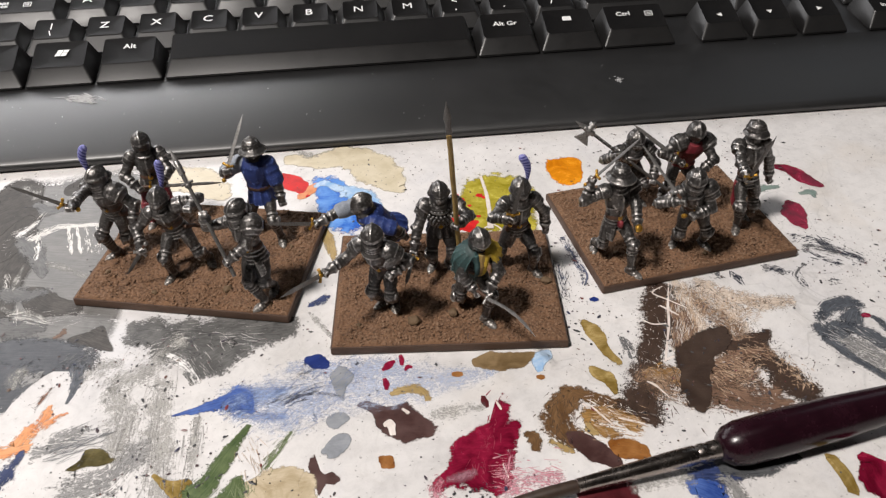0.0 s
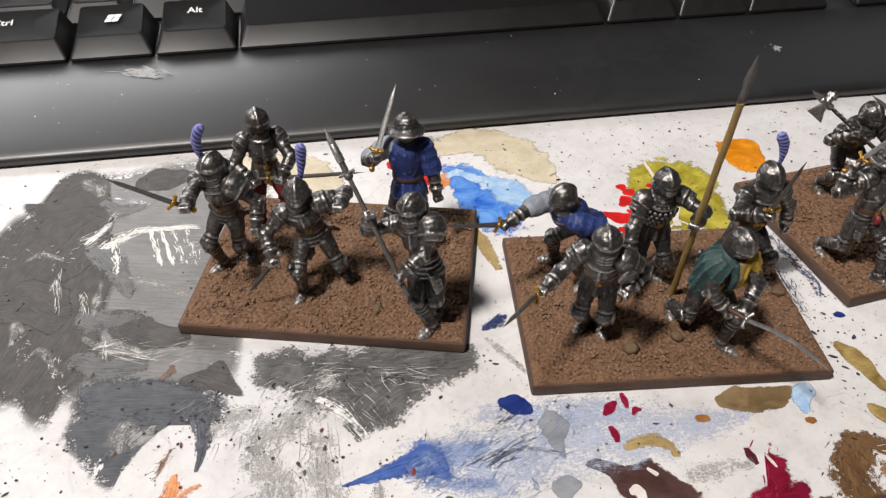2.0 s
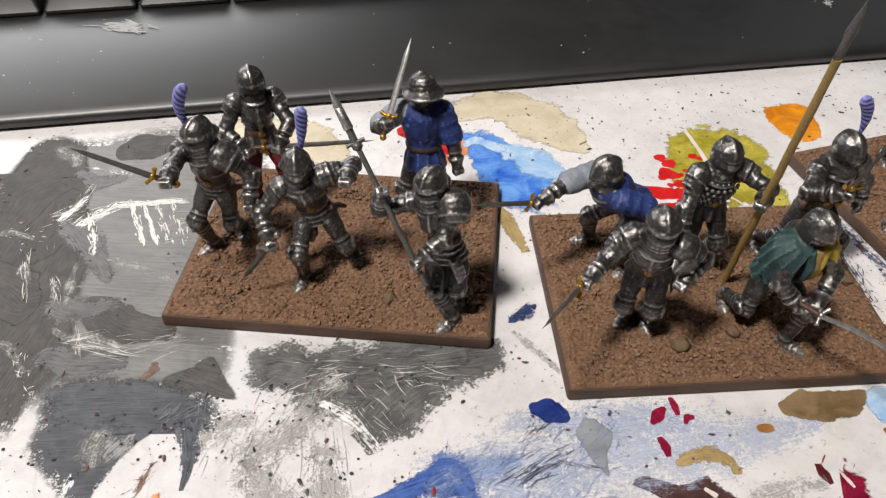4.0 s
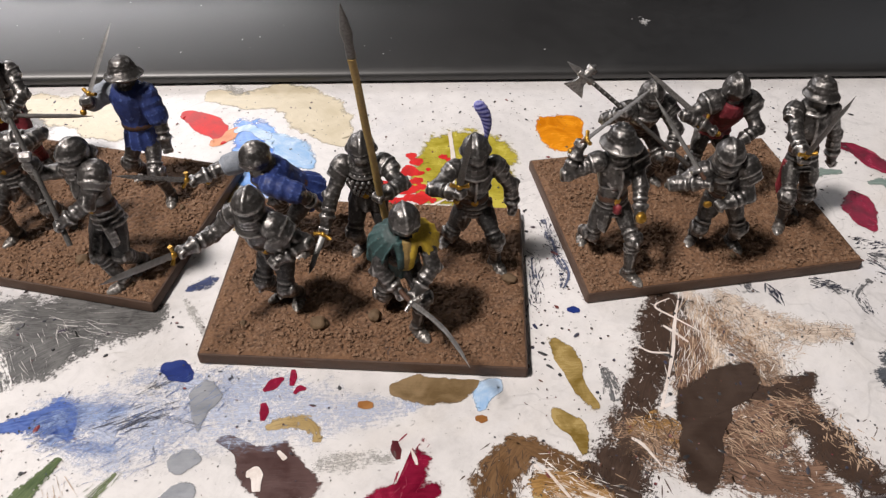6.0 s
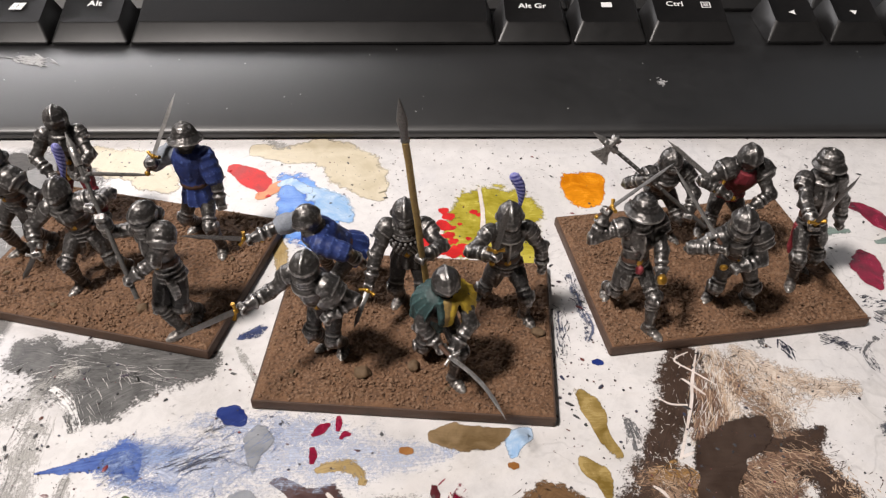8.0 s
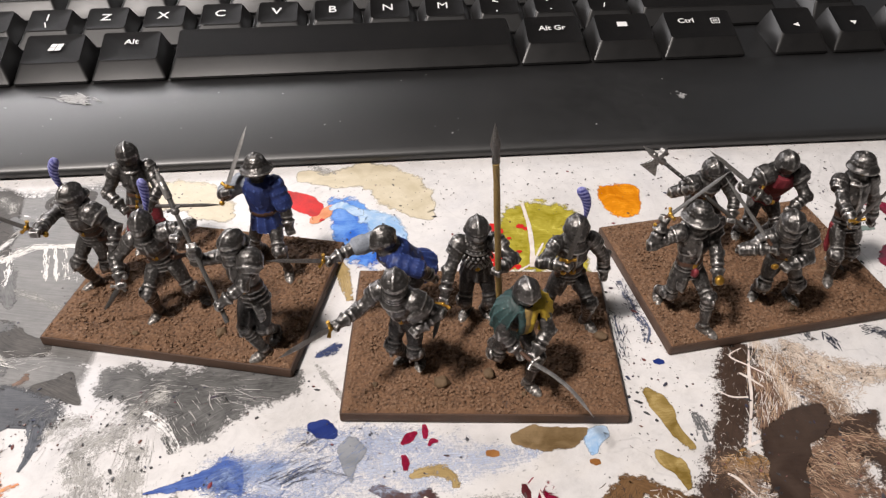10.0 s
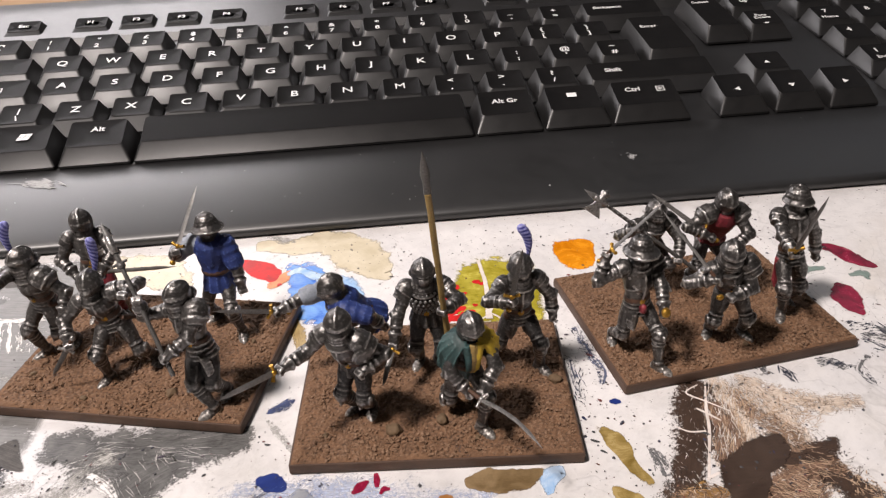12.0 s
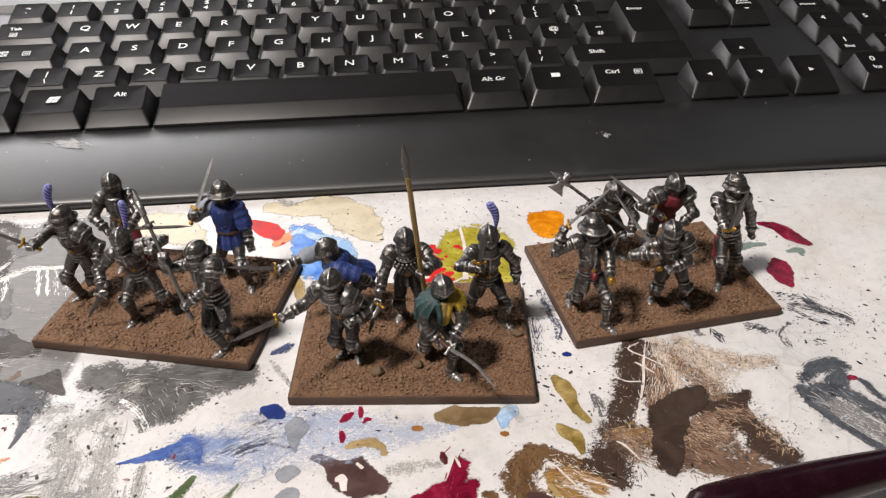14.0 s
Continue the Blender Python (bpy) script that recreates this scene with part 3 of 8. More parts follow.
def soil_data(seed):
    """Gritty filler spread over the top, thinning out at the rim."""
    s = Shape()
    nx, ny = 250, 186
    w, d = BASE_W - 0.9, BASE_D - 0.9
    for j in range(ny + 1):
        for i in range(nx + 1):
            x, y = -w / 2 + w * i / nx, -d / 2 + d * j / ny
            s.v.append((x, y, soil_height(x, y, seed) + 0.02))
    for j in range(ny):
        for i in range(nx):
            a = j * (nx + 1) + i
            s.f.append((a, a + 1, a + nx + 2, a + nx + 1))
            s.m.append(0)
    return s.data("soil", [SOIL])


def lump(s, x, y, z, r, rng, mat):
    """One uneven grain."""
    turn = Euler((rng.uniform(0, 6), rng.uniform(0, 6), rng.uniform(0, 6))).to_matrix()
    sx, sy, sz = (r * rng.uniform(0.75, 1.25) for _ in range(3))
    base = len(s.v)
    for p in ((1, 0, 0), (-1, 0, 0), (0, 1, 0), (0, -1, 0), (0, 0, 1), (0, 0, -1), (0.62, 0.62, 0.55), (-0.62, 0.6, 0.5), (-0.6, -0.62, 0.56), (0.6, -0.6, 0.6)):
        k = rng.uniform(0.8, 1.12)
        q = turn @ Vector((p[0] * sx * k, p[1] * sy * k, p[2] * sz * k))
        s.v.append((x + q.x, y + q.y, z + q.z * 0.85))
    for f in ((4, 6, 7), (4, 7, 8), (4, 8, 9), (4, 9, 6), (0, 2, 6), (2, 7, 6), (2, 1, 7), (1, 8, 7), (1, 3, 8), (3, 9, 8), (3, 0, 9), (0, 6, 9), (5, 2, 0), (5, 1, 2), (5, 3, 1), (5, 0, 3)):
        s.f.append(tuple(base + i for i in f))
        s.m.append(mat)


def grit_data(seed, count):
    rng = random.Random(seed)
    s = Shape()
    for _ in range(count):
        x, y = rng.uniform(-BASE_W / 2 + 0.7, BASE_W / 2 - 0.7), rng.uniform(-BASE_D / 2 + 0.7, BASE_D / 2 - 0.7)
        if noise.noise(Vector((x, y, seed * 5)) * 0.14) < rng.uniform(-0.9, 0.35):
            continue
        r = 0.10 + 0.40 * rng.random() ** 3.5
        lump(s, x, y, soil_height(x, y, seed) + r * 0.25, r, rng, 0)
    return s.data("grit", [SOIL], False)


def stone_data(seed, r):
    rng = random.Random(seed)
    bm = bmesh.new()
    bmesh.ops.create_icosphere(bm, subdivisions=3, radius=r * MM)
    for v in bm.verts:
        p = v.co.normalized()
        k = 1 + 0.30 * noise.noise(p * 1.6 + Vector((seed, 0, 0))) + 0.10 * noise.noise(p * 4.0)
        v.co = Vector((v.co.x * k * 1.1, v.co.y * k * 0.9, v.co.z * k * 0.75))
    for f in bm.faces:
        f.smooth = rng.random() < 2
    return bm_data("stone", bm, PEBBLE)


def earth_base(seed, x, y, turn, label, stones):
    ob = thing("earth_plinth", label, "plinth", "earth-covered plinths", at=pose(x * MM, y * MM, 0.0002, 0, 0, turn))
    part("board", base_data(), ob, "thin brown-painted board")
    part("soil", soil_data(seed), ob, "brown gritty earth texture")
    tagged(part("grit", grit_data(seed + 40, 12000), ob, "loose brown sand grains"), kind="stuff")
    for i, (sx, sy, r) in enumerate(stones):
        st = part("stone", stone_data(seed * 10 + i, r), ob, "small tan stone")
        st.location = (sx * MM, sy * MM, (soil_height(sx, sy, seed) + r * 0.25) * MM)
        st.rotation_euler = (0.2, 0.1, i * 1.3)
    return ob


def corner_pose(cx, cy, turn):
    """The base's centre from its front left corner."""
    q = radians(turn)
    return cx + BASE_W / 2 * math.cos(q) - BASE_D / 2 * math.sin(q), cy + BASE_W / 2 * math.sin(q) + BASE_D / 2 * math.cos(q)


LEFT_BASE = corner_pose(-64.1, 27.7, -14.9)
MID_BASE = corner_pose(1.0, 0.9, -5.9)
RIGHT_BASE = corner_pose(71.2, 11.6, 6.7)
earth_base(1, *LEFT_BASE, -14.9, "rectangular plinth covered in brown grit, carrying five knights", [(-8, -17, 0.7), (10.3, -13.6, 1.2), (22.6, -17.6, 0.8), (-23.7, -10.7, 0.7), (22, 5, 0.6)])
earth_base(2, *MID_BASE, -5.9, "rectangular plinth with brown grit and two pale stones", [(-8.5, -13.6, 1.5), (1.2, -11.2, 1.3), (25.6, -0.6, 1.3), (8, -16, 0.6), (-22, -14, 0.6)])
earth_base(3, *RIGHT_BASE, 6.7, "rectangular plinth with brown grit, turned away from the others", [(-20, -10, 0.8), (3, -16, 0.7), (18, -6, 0.8), (-12, 12, 0.7)])

# ---- the miniature knights: each is one mesh, cast in one piece ----
GROUND = BASE_H + 0.45
UP = Vector((0, 0, 1))


def bend(a, b, l1, l2, hint):
    """The middle joint of a limb from a to b, bent towards hint; the limb is drawn out if b is out of reach."""
    a, b, h = Vector(a), Vector(b), Vector(hint)
    d = b - a
    dist = d.length
    if dist > (l1 + l2) * 0.995:
        k = dist / ((l1 + l2) * 0.995)
        l1, l2 = l1 * k, l2 * k
    n = d.normalized()
    x = (l1 * l1 - l2 * l2 + dist * dist) / (2 * dist)
    y = math.sqrt(max(0.0, l1 * l1 - x * x))
    side = h - n * h.dot(n)
    side = side.normalized() if side.length > 1e-6 else UP.copy()
    return a + n * x + side * y


def lames(h0, h1, r0, r1, n, lip=0.2):
    """A saw-toothed profile: n lapped plates from h0 to h1, each with a proud lower edge."""
    prof = []
    for k in range(n):
        a, b = k / n, (k + 1) / n
        ra, rb = r0 + (r1 - r0) * a, r0 + (r1 - r0) * b
        ha, hb = h0 + (h1 - h0) * a, h0 + (h1 - h0) * b
        prof += [(ha + (hb - ha) * 0.03, ra - lip * 0.55), (ha + (hb - ha) * 0.5, (ra + rb) / 2 + lip * 0.1), (ha + (hb - ha) * 0.72, rb + lip), (ha + (hb - ha) * 0.97, rb + lip * 0.9)]
    return prof


def slab(s, rows, thick, centre, mat):
    """A sheet given by rows of points, thickened towards a centre line into a closed solid."""
    rings = []
    for i, r in enumerate(rows):
        c = centre(i)
        rings.append(list(r) + [p + (c - p).normalized() * thick for p in reversed(r)])
    s.grid(rings, mat)


def leg(s, hip, foot, fwd, out, thigh, shin, boot, baggy):
    ankle = Vector(foot) + UP * 1.5
    knee = bend(hip, ankle, 7.3, 7.0, fwd + out * 0.25)
    d1, d2 = knee - hip, ankle - knee
    n1, n2 = d1.length, d2.length
    a1, a2 = d1.normalized(), d2.normalized()
    front = (fwd - a2 * fwd.dot(a2)).normalized()
    if baggy:
        # full hose gathered under the knee, in soft folds
        s.lathe(hip, d1, [(-0.8, 1.6), (0.6, 1.9), (n1 * 0.35, 2.0), (n1 * 0.62, 1.85), (n1 * 0.84, 1.7), (n1, 1.5), (n1 + 0.6, 1.2)], thigh, 14)
        side = a1.cross(fwd).normalized()
        for k in range(7):
            q = 2 * math.pi * k / 7
            w = front * math.cos(q) + side * math.sin(q)
            s.tube([hip + w * 1.4 + a1 * 0.3, hip + w * 1.8 + a1 * (n1 * 0.4), hip + w * 1.5 + a1 * (n1 * 0.9)], [0.4, 0.5, 0.36], thigh, 7)
    else:
        s.lathe(hip, d1, [(-0.8, 1.4), (0.5, 1.8), (n1 * 0.4, 1.75), (n1 * 0.66, 1.52)] + lames(n1 * 0.68, n1 * 0.95, 1.45, 1.46, 2, 0.2) + [(n1, 1.2)], thigh, 16)
        s.tube([hip + front * 1.5 + a1 * 1.0, hip + front * 1.75 + a1 * (n1 * 0.45), hip + front * 1.35 + a1 * (n1 * 0.7)], [0.3, 0.34, 0.3], thigh, 7)
    # knee cop with a ridge and a fan-shaped wing
    s.ball(knee + front * 0.35, (1.55, 1.45), S_, a1 + a2, seg=14, rings=8)
    s.tube([knee + front * 1.9 - a1 * 0.9, knee + front * 2.15, knee + front * 1.9 + a2 * 0.9], [0.22, 0.3, 0.22], S_, 6)
    s.ball(knee + out * 1.55 - front * 0.2, (1.3, 0.42), S_, out, seg=11, rings=5)
    s.lathe(knee, d2, lames(0.7, n2 * 0.36, 1.45, 1.38, 2, 0.2) + [(n2 * 0.37, 1.2), (n2 * 0.5, 1.32), (n2 * 0.66, 1.2), (n2 * 0.82, 0.98), (n2 * 0.92, 0.98), (n2 * 0.94, 1.25), (n2 * 1.04, 1.2)], shin, 16)
    s.tube([knee + d2 * t + front * w for t, w in ((0.36, 1.25), (0.55, 1.32), (0.9, 0.9))], [0.26, 0.3, 0.2], shin, 6)
    # sabaton: lapped plates from heel to toe
    toe_way = (fwd * 0.9 + out * 0.42).normalized()
    side = toe_way.cross(UP)
    f = Vector(foot)
    rows = []
    for t, w, h in ((-1.6, 0.5, 0.9), (-1.3, 0.95, 1.5), (-0.2, 1.12, 1.75), (0.6, 1.1, 1.4), (0.65, 1.28, 1.6), (1.45, 1.15, 1.15), (1.5, 1.32, 1.35), (2.3, 1.1, 0.95), (2.35, 1.22, 1.1), (3.2, 0.8, 0.75), (3.8, 0.25, 0.4)):
        c = f + toe_way * t
        rows.append([c + side * (w * math.cos(q)) + UP * (max(0.0, h * math.sin(q)) - (0.3 if math.sin(q) < 0 else 0)) for q in [2 * math.pi * j / 12 for j in range(12)]])
    s.grid(rows, boot)
    # earth heaped round the sole
    s.ball(f + toe_way * 0.5 - UP * 0.45, (2.0, 0.55), DI_, UP, seg=12, rings=5)


def fist(s, h, way, mat, curl):
    """A closed gauntlet: knuckle plate, four curled fingers and a thumb."""
    a = Vector(way).normalized()
    side = a.cross(UP)
    side = side.normalized() if side.length > 0.1 else Vector((1, 0, 0))
    up = side.cross(a)
    s.ball(h - a * 0.25, (1.05, 1.25), mat, a, side, seg=10, rings=7, squash=0.85)
    for i in range(4):
        c = h + a * 0.6 + side * (i - 1.5) * 0.5
        s.tube([c + up * 0.75 - a * 0.4, c + a * 0.55 + up * 0.4, c + a * 0.5 - up * 0.5, c - a * 0.2 - up * 0.8], [0.3, 0.34, 0.3, 0.24], mat, 7)
    s.tube([h + side * 0.95 - a * 0.3, h + side * 0.8 + a * 0.6 - up * 0.3, h + side * 0.2 + a * 0.9 - up * 0.6], [0.3, 0.32, 0.26], mat, 7)


def arm(s, shoulder, hand, hint, out, upper, fore, shell, pauldron, sleeve=None):
    elbow = bend(shoulder, hand, 5.7, 5.2, hint)
    h = Vector(hand)
    d1, d2 = elbow - shoulder, h - elbow
    n1, n2 = d1.length, d2.length
    a1, a2 = d1.normalized(), d2.normalized()
    if sleeve is not None:
        # a wide cloth sleeve to the elbow, bunched in soft rolls
        s.lathe(shoulder - a1 * 0.6, d1, [(-0.9, 0.8), (0.0, 1.9), (1.2, 2.3), (2.2, 2.1), (3.2, 2.3), (4.2, 2.05), (5.2, 2.25), (n1 + 0.9, 2.0), (n1 + 1.5, 1.3)], sleeve, 16, squash=0.94)
    else:
        s.lathe(shoulder, d1, [(0, 1.5)] + lames(n1 * 0.35, n1 * 0.88, 1.42, 1.28, 2, 0.1) + [(n1, 1.1)], upper, 14)
    if pauldron > 0:
        # a dome with a rolled edge over lapped lames
        k = pauldron * 0.9
        way = (a1 * 0.9 + out * 0.35).normalized()
        dome = [(-0.5 * k, 0.3 * k), (-0.25 * k, 1.1 * k), (0.4 * k, 1.9 * k), (1.3 * k, 2.3 * k), (2.3 * k, 2.3 * k), (2.9 * k, 2.15 * k), (3.0 * k, 2.35 * k), (3.25 * k, 2.3 * k)]
        low = lames(3.3 * k, 5.0 * k, 1.95 * k, 1.55 * k, 2, 0.13) if pauldron < 1.2 else [(3.5 * k, 1.9 * k), (4.2 * k, 1.4 * k)]
        s.lathe(shoulder - way * 1.5 * k + UP * 0.25, way, dome + low, shell, 20, squash=0.92)
    # couter: a pointed cup with a wing
    tip = a1 - a2
    tip = tip.normalized() if tip.length > 0.1 else out
    s.ball(elbow, 1.5, S_, tip, seg=13, rings=7)
    s.ball(elbow + tip * 1.1, (0.7, 0.8), S_, tip, seg=9, rings=5)
    s.ball(elbow + out * 1.0, (1.35, 0.42), S_, out, seg=11, rings=5)
    # vambrace and flared cuff
    s.lathe(elbow, d2, [(0.5, 1.2), (n2 * 0.2, 1.38), (n2 * 0.38, 1.3), (n2 * 0.39, 1.46), (n2 * 0.46, 1.42), (n2 * 0.48, 1.16), (n2 * 0.58, 1.06), (n2 * 0.6, 1.3), (n2 * 0.64, 1.62), (n2 * 0.68, 1.56), (n2 * 0.8, 1.15), (n2 * 0.95, 0.95)], fore, 14)
    fist(s, h, a2, S_, 1)
    return elbow


def helmet(s, c, up, fwd, style, face, brim=3.1, size=1.2):
    """c: the head's middle. Styles: sallet, kettle, armet, barbute."""
    first = len(s.v)
    head_shape(s, c, up, fwd, style, face, brim)
    for n in range(first, len(s.v)):
        p = Vector(s.v[n])
        s.v[n] = tuple(c + up * 2.3 + (p - c - up * 2.3) * size)


def head_shape(s, c, up, fwd, style, face, brim):
    side = fwd.cross(up)
    s.ball(c - up * 0.55 + fwd * 0.2, (1.8, 2.1), face, up, side, seg=14, rings=9)
    if style == "kettle":
        tip = (up - fwd * 0.12).normalized()
        s.lathe(c + up * 0.1, tip, [(-0.3, 2.1), (0.3, 2.3), (1.2, 2.2), (1.9, 1.65), (2.3, 0.95), (2.5, 0.15)], S_, 20, fwd, 0.92)
        s.lathe(c + fwd * 0.2, tip, [(-0.95, brim - 0.15), (-0.9, brim + 0.05), (-0.6, brim + 0.05), (-0.1, brim * 0.5 + 1.15), (0.35, 2.3), (0.55, 2.1)], S_, 24, fwd, 0.9)
        s.lathe(c + up * 0.3, tip, [(0, 2.32), (0.1, 2.46), (0.45, 2.44), (0.55, 2.25)], S_, 20, fwd, 0.92)
        for k in range(12):
            a = 2 * math.pi * k / 12
            s.ball(c + up * 0.58 + fwd * (2.42 * math.cos(a)) + side * (2.24 * math.sin(a)), 0.17, S_, seg=6, rings=4)
        s.tube([c + up * 0.6 + fwd * 2.25, c + tip * 1.6 + fwd * 1.8, c + tip * 2.6, c + tip * 1.6 - fwd * 1.9, c + up * 0.6 - fwd * 2.25], [0.2, 0.26, 0.3, 0.26, 0.2], S_, 7)
        # nose, brow and chin strap
        s.ball(c - up * 0.75 + fwd * 2.0, (0.35, 0.55), face, up, seg=7, rings=5)
        s.tube([c - up * 0.6 + side * 1.7, c - up * 2.3 + side * 0.9 + fwd * 1.0, c - up * 2.3 - side * 0.9 + fwd * 1.0, c - up * 0.6 - side * 1.7], [0.22, 0.24, 0.24, 0.22], LE_, 6)
        s.lathe(c - up * 3.1, up, [(-0.7, 2.4), (0.0, 2.05), (0.1, 2.25), (0.9, 1.75), (1.0, 1.9), (1.7, 1.5)], MA_, 16, fwd, 0.9)
        return
    s.lathe(c - up * 0.2, up, [(-1.2, 1.9), (-0.8, 2.12), (0.2, 2.26), (1.0, 2.14), (1.7, 1.74), (2.2, 1.12), (2.45, 0.5), (2.5, 0.1)], S_, 20, fwd, 0.92)
    # medial comb
    rows = []
    for i in range(9):
        q = radians(10 + 21 * i)
        p = c + up * (math.sin(q) * 2.3 - 0.1) + fwd * (math.cos(q) * 2.2)
        d = (up * math.sin(q) + fwd * math.cos(q)).normalized()
        rows.append([p + side * 0.34 - d * 0.35, p + side * 0.15 + d * 0.3, p - side * 0.15 + d * 0.3, p - side * 0.34 - d * 0.35])
    s.grid(rows, S_)
    if style == "sallet":
        # brow plate, dark sight, lapped bevor and a flared tail
        s.lathe(c + up * 0.25 + fwd * 0.12, up, [(-0.2, 2.1), (-0.15, 2.42), (0.35, 2.38), (0.45, 2.2)], S_, 20, fwd, 0.9)
        s.lathe(c - up * 0.35 + fwd * 0.2, up, [(-0.3, 2.06), (0, 2.12), (0.3, 2.06)], DK_, 18, fwd, 0.86)
        for k, (r, drop) in enumerate(((2.22, -1.0), (2.3, -1.6), (2.38, -2.25))):
            s.lathe(c + up * drop + fwd * (0.22 - 0.1 * k), up, [(-0.42, r - 0.15), (-0.36, r + 0.14), (-0.1, r + 0.12), (0.35, r - 0.2), (0.5, r - 0.6)], S_, 18, fwd, 0.86)
        s.ball(c - up * 1.1 - fwd * 1.5, (1.7, 0.9), S_, up, side, seg=12, rings=6)
    if style == "armet":
        # visor drawn to a blunt point, with a sight and breaths
        rows = []
        for z, r, out_ in ((0.75, 1.7, 0.45), (0.4, 2.08, 0.6), (0.22, 1.8, 0.45), (0.02, 2.12, 0.75), (-0.5, 2.02, 1.05), (-1.1, 1.85, 0.85), (-1.7, 1.6, 0.45), (-2.0, 1.4, 0.2)):
            rows.append([c + up * z + side * (r * math.sin(q)) + fwd * (r * math.cos(q) * 0.95 + out_ * max(0.0, math.cos(q)) ** 3) for q in [2 * math.pi * j / 18 for j in range(18)]])
        s.grid(rows, S_)
        for z in (0.22, -0.85, -1.35):
            s.ball(c + up * z + fwd * (1.95 if z > 0 else 2.25), (0.2, 1.1), DK_, side, seg=7, rings=6)
        for sgn in (1, -1):
            s.ball(c - up * 0.1 + side * (2.05 * sgn), (0.6, 0.35), S_, side, seg=9, rings=5)
        s.lathe(c - up * 2.4, up, [(-0.3, 1.9), (-0.2, 2.2), (0.25, 2.15), (0.4, 1.8)], S_, 18, fwd, 0.9)
    if style == "barbute":
        rows = []
        for z, r in ((0.4, 2.3), (-0.5, 2.35), (-1.3, 2.25), (-2.0, 2.1), (-2.5, 2.05)):
            rows.append([c + up * z + side * (r * 0.9 * math.sin(q)) + fwd * (r * math.cos(q)) for q in [radians(48 + 264 * j / 16) for j in range(17)]])
        slab(s, rows, 0.55, lambda i: c - up * (0.7 * i - 0.4), S_)
        s.tube([c + up * 0.35 + side * 1.8 + fwd * 1.2, c + up * 0.45 + fwd * 2.3, c + up * 0.35 - side * 1.8 + fwd * 1.2], [0.3, 0.36, 0.3], S_, 7)
        s.ball(c - up * 0.55 + fwd * 1.95, (0.34, 0.6), face, up, seg=7, rings=5)
        for sgn in (1, -1):
            s.ball(c - up * 0.15 + fwd * 1.65 + side * (0.7 * sgn), 0.3, DK_, seg=7, rings=5)
    # gorget
    s.lathe(c - up * 3.1, up, [(-0.9, 2.8), (-0.6, 2.85), (-0.1, 2.25), (0.0, 2.45), (0.6, 2.0), (0.7, 2.15), (1.5, 1.85), (1.9, 1.65)], S_ if style != "barbute" else MA_, 18, fwd, 0.9)


def feather(s, root, tip, sway):
    """A tall plume: a stem that swells to a rounded end, wound with diagonal ribs."""
    root, tip = Vector(root), Vector(tip)
    n, seg = 60, 18
    pts = [root.lerp(tip, i / n) + Vector(sway) * math.sin(math.pi * i / n * 0.9) for i in range(n + 1)]
    rows = []
    for i, p in enumerate(pts):
        t = i / n
        a = (pts[min(i + 1, n)] - pts[max(i - 1, 0)]).normalized()
        x = Vector((1, 0, 0))
        x = (x - a * x.dot(a)).normalized()
        y = a.cross(x)
        body = 0.28 + 0.72 * math.sin(math.pi * 0.62 * min(1.0, 0.02 + t)) ** 1.1
        body *= math.sqrt(max(0.05, 1 - max(0.0, (t - 0.86) / 0.14) ** 2))
        rows.append([p + (x * math.cos(q) + y * (0.7 * math.sin(q))) * (body * (1 + 0.06 * math.sin(3 * q + 58 * t))) for q in [2 * math.pi * j / seg for j in range(seg)]])
    first = len(s.m)
    s.grid(rows, PL_)
    for i in range(n):
        for j in range(seg):
            if math.sin(3 * 2 * math.pi * (j + 0.5) / seg + 58 * (i + 0.5) / n) > 0.45:
                s.m[first + i * seg + j] = PS_


def sword(s, grip, tip, guard_way, blade_mat=BL_, width=0.58, curve=0.0, hilt=GO_, grip_mat=LE_):
    g, t = Vector(grip), Vector(tip)
    d = (t - g).normalized()
    w = Vector(guard_way)
    w = (w - d * w.dot(d)).normalized()
    s.tube([g - d * 2.0, g - d * 0.6, g + d * 1.4], [0.4, 0.46, 0.42], grip_mat, 8)
    s.ball(g - d * 2.4, 0.62, hilt, seg=9, rings=6)
    s.tube([g + d * 1.7 - w * 1.6, g + d * 1.4 - w * 0.8, g + d * 1.3, g + d * 1.4 + w * 0.8, g + d * 1.7 + w * 1.6], [0.4, 0.3, 0.4, 0.3, 0.4], hilt, 8)
    s.ball(g + d * 1.3, 0.62, hilt, seg=8, rings=5)
    s.blade(g + d * 1.5, t, width, 0.3, w, blade_mat, curve, 12)


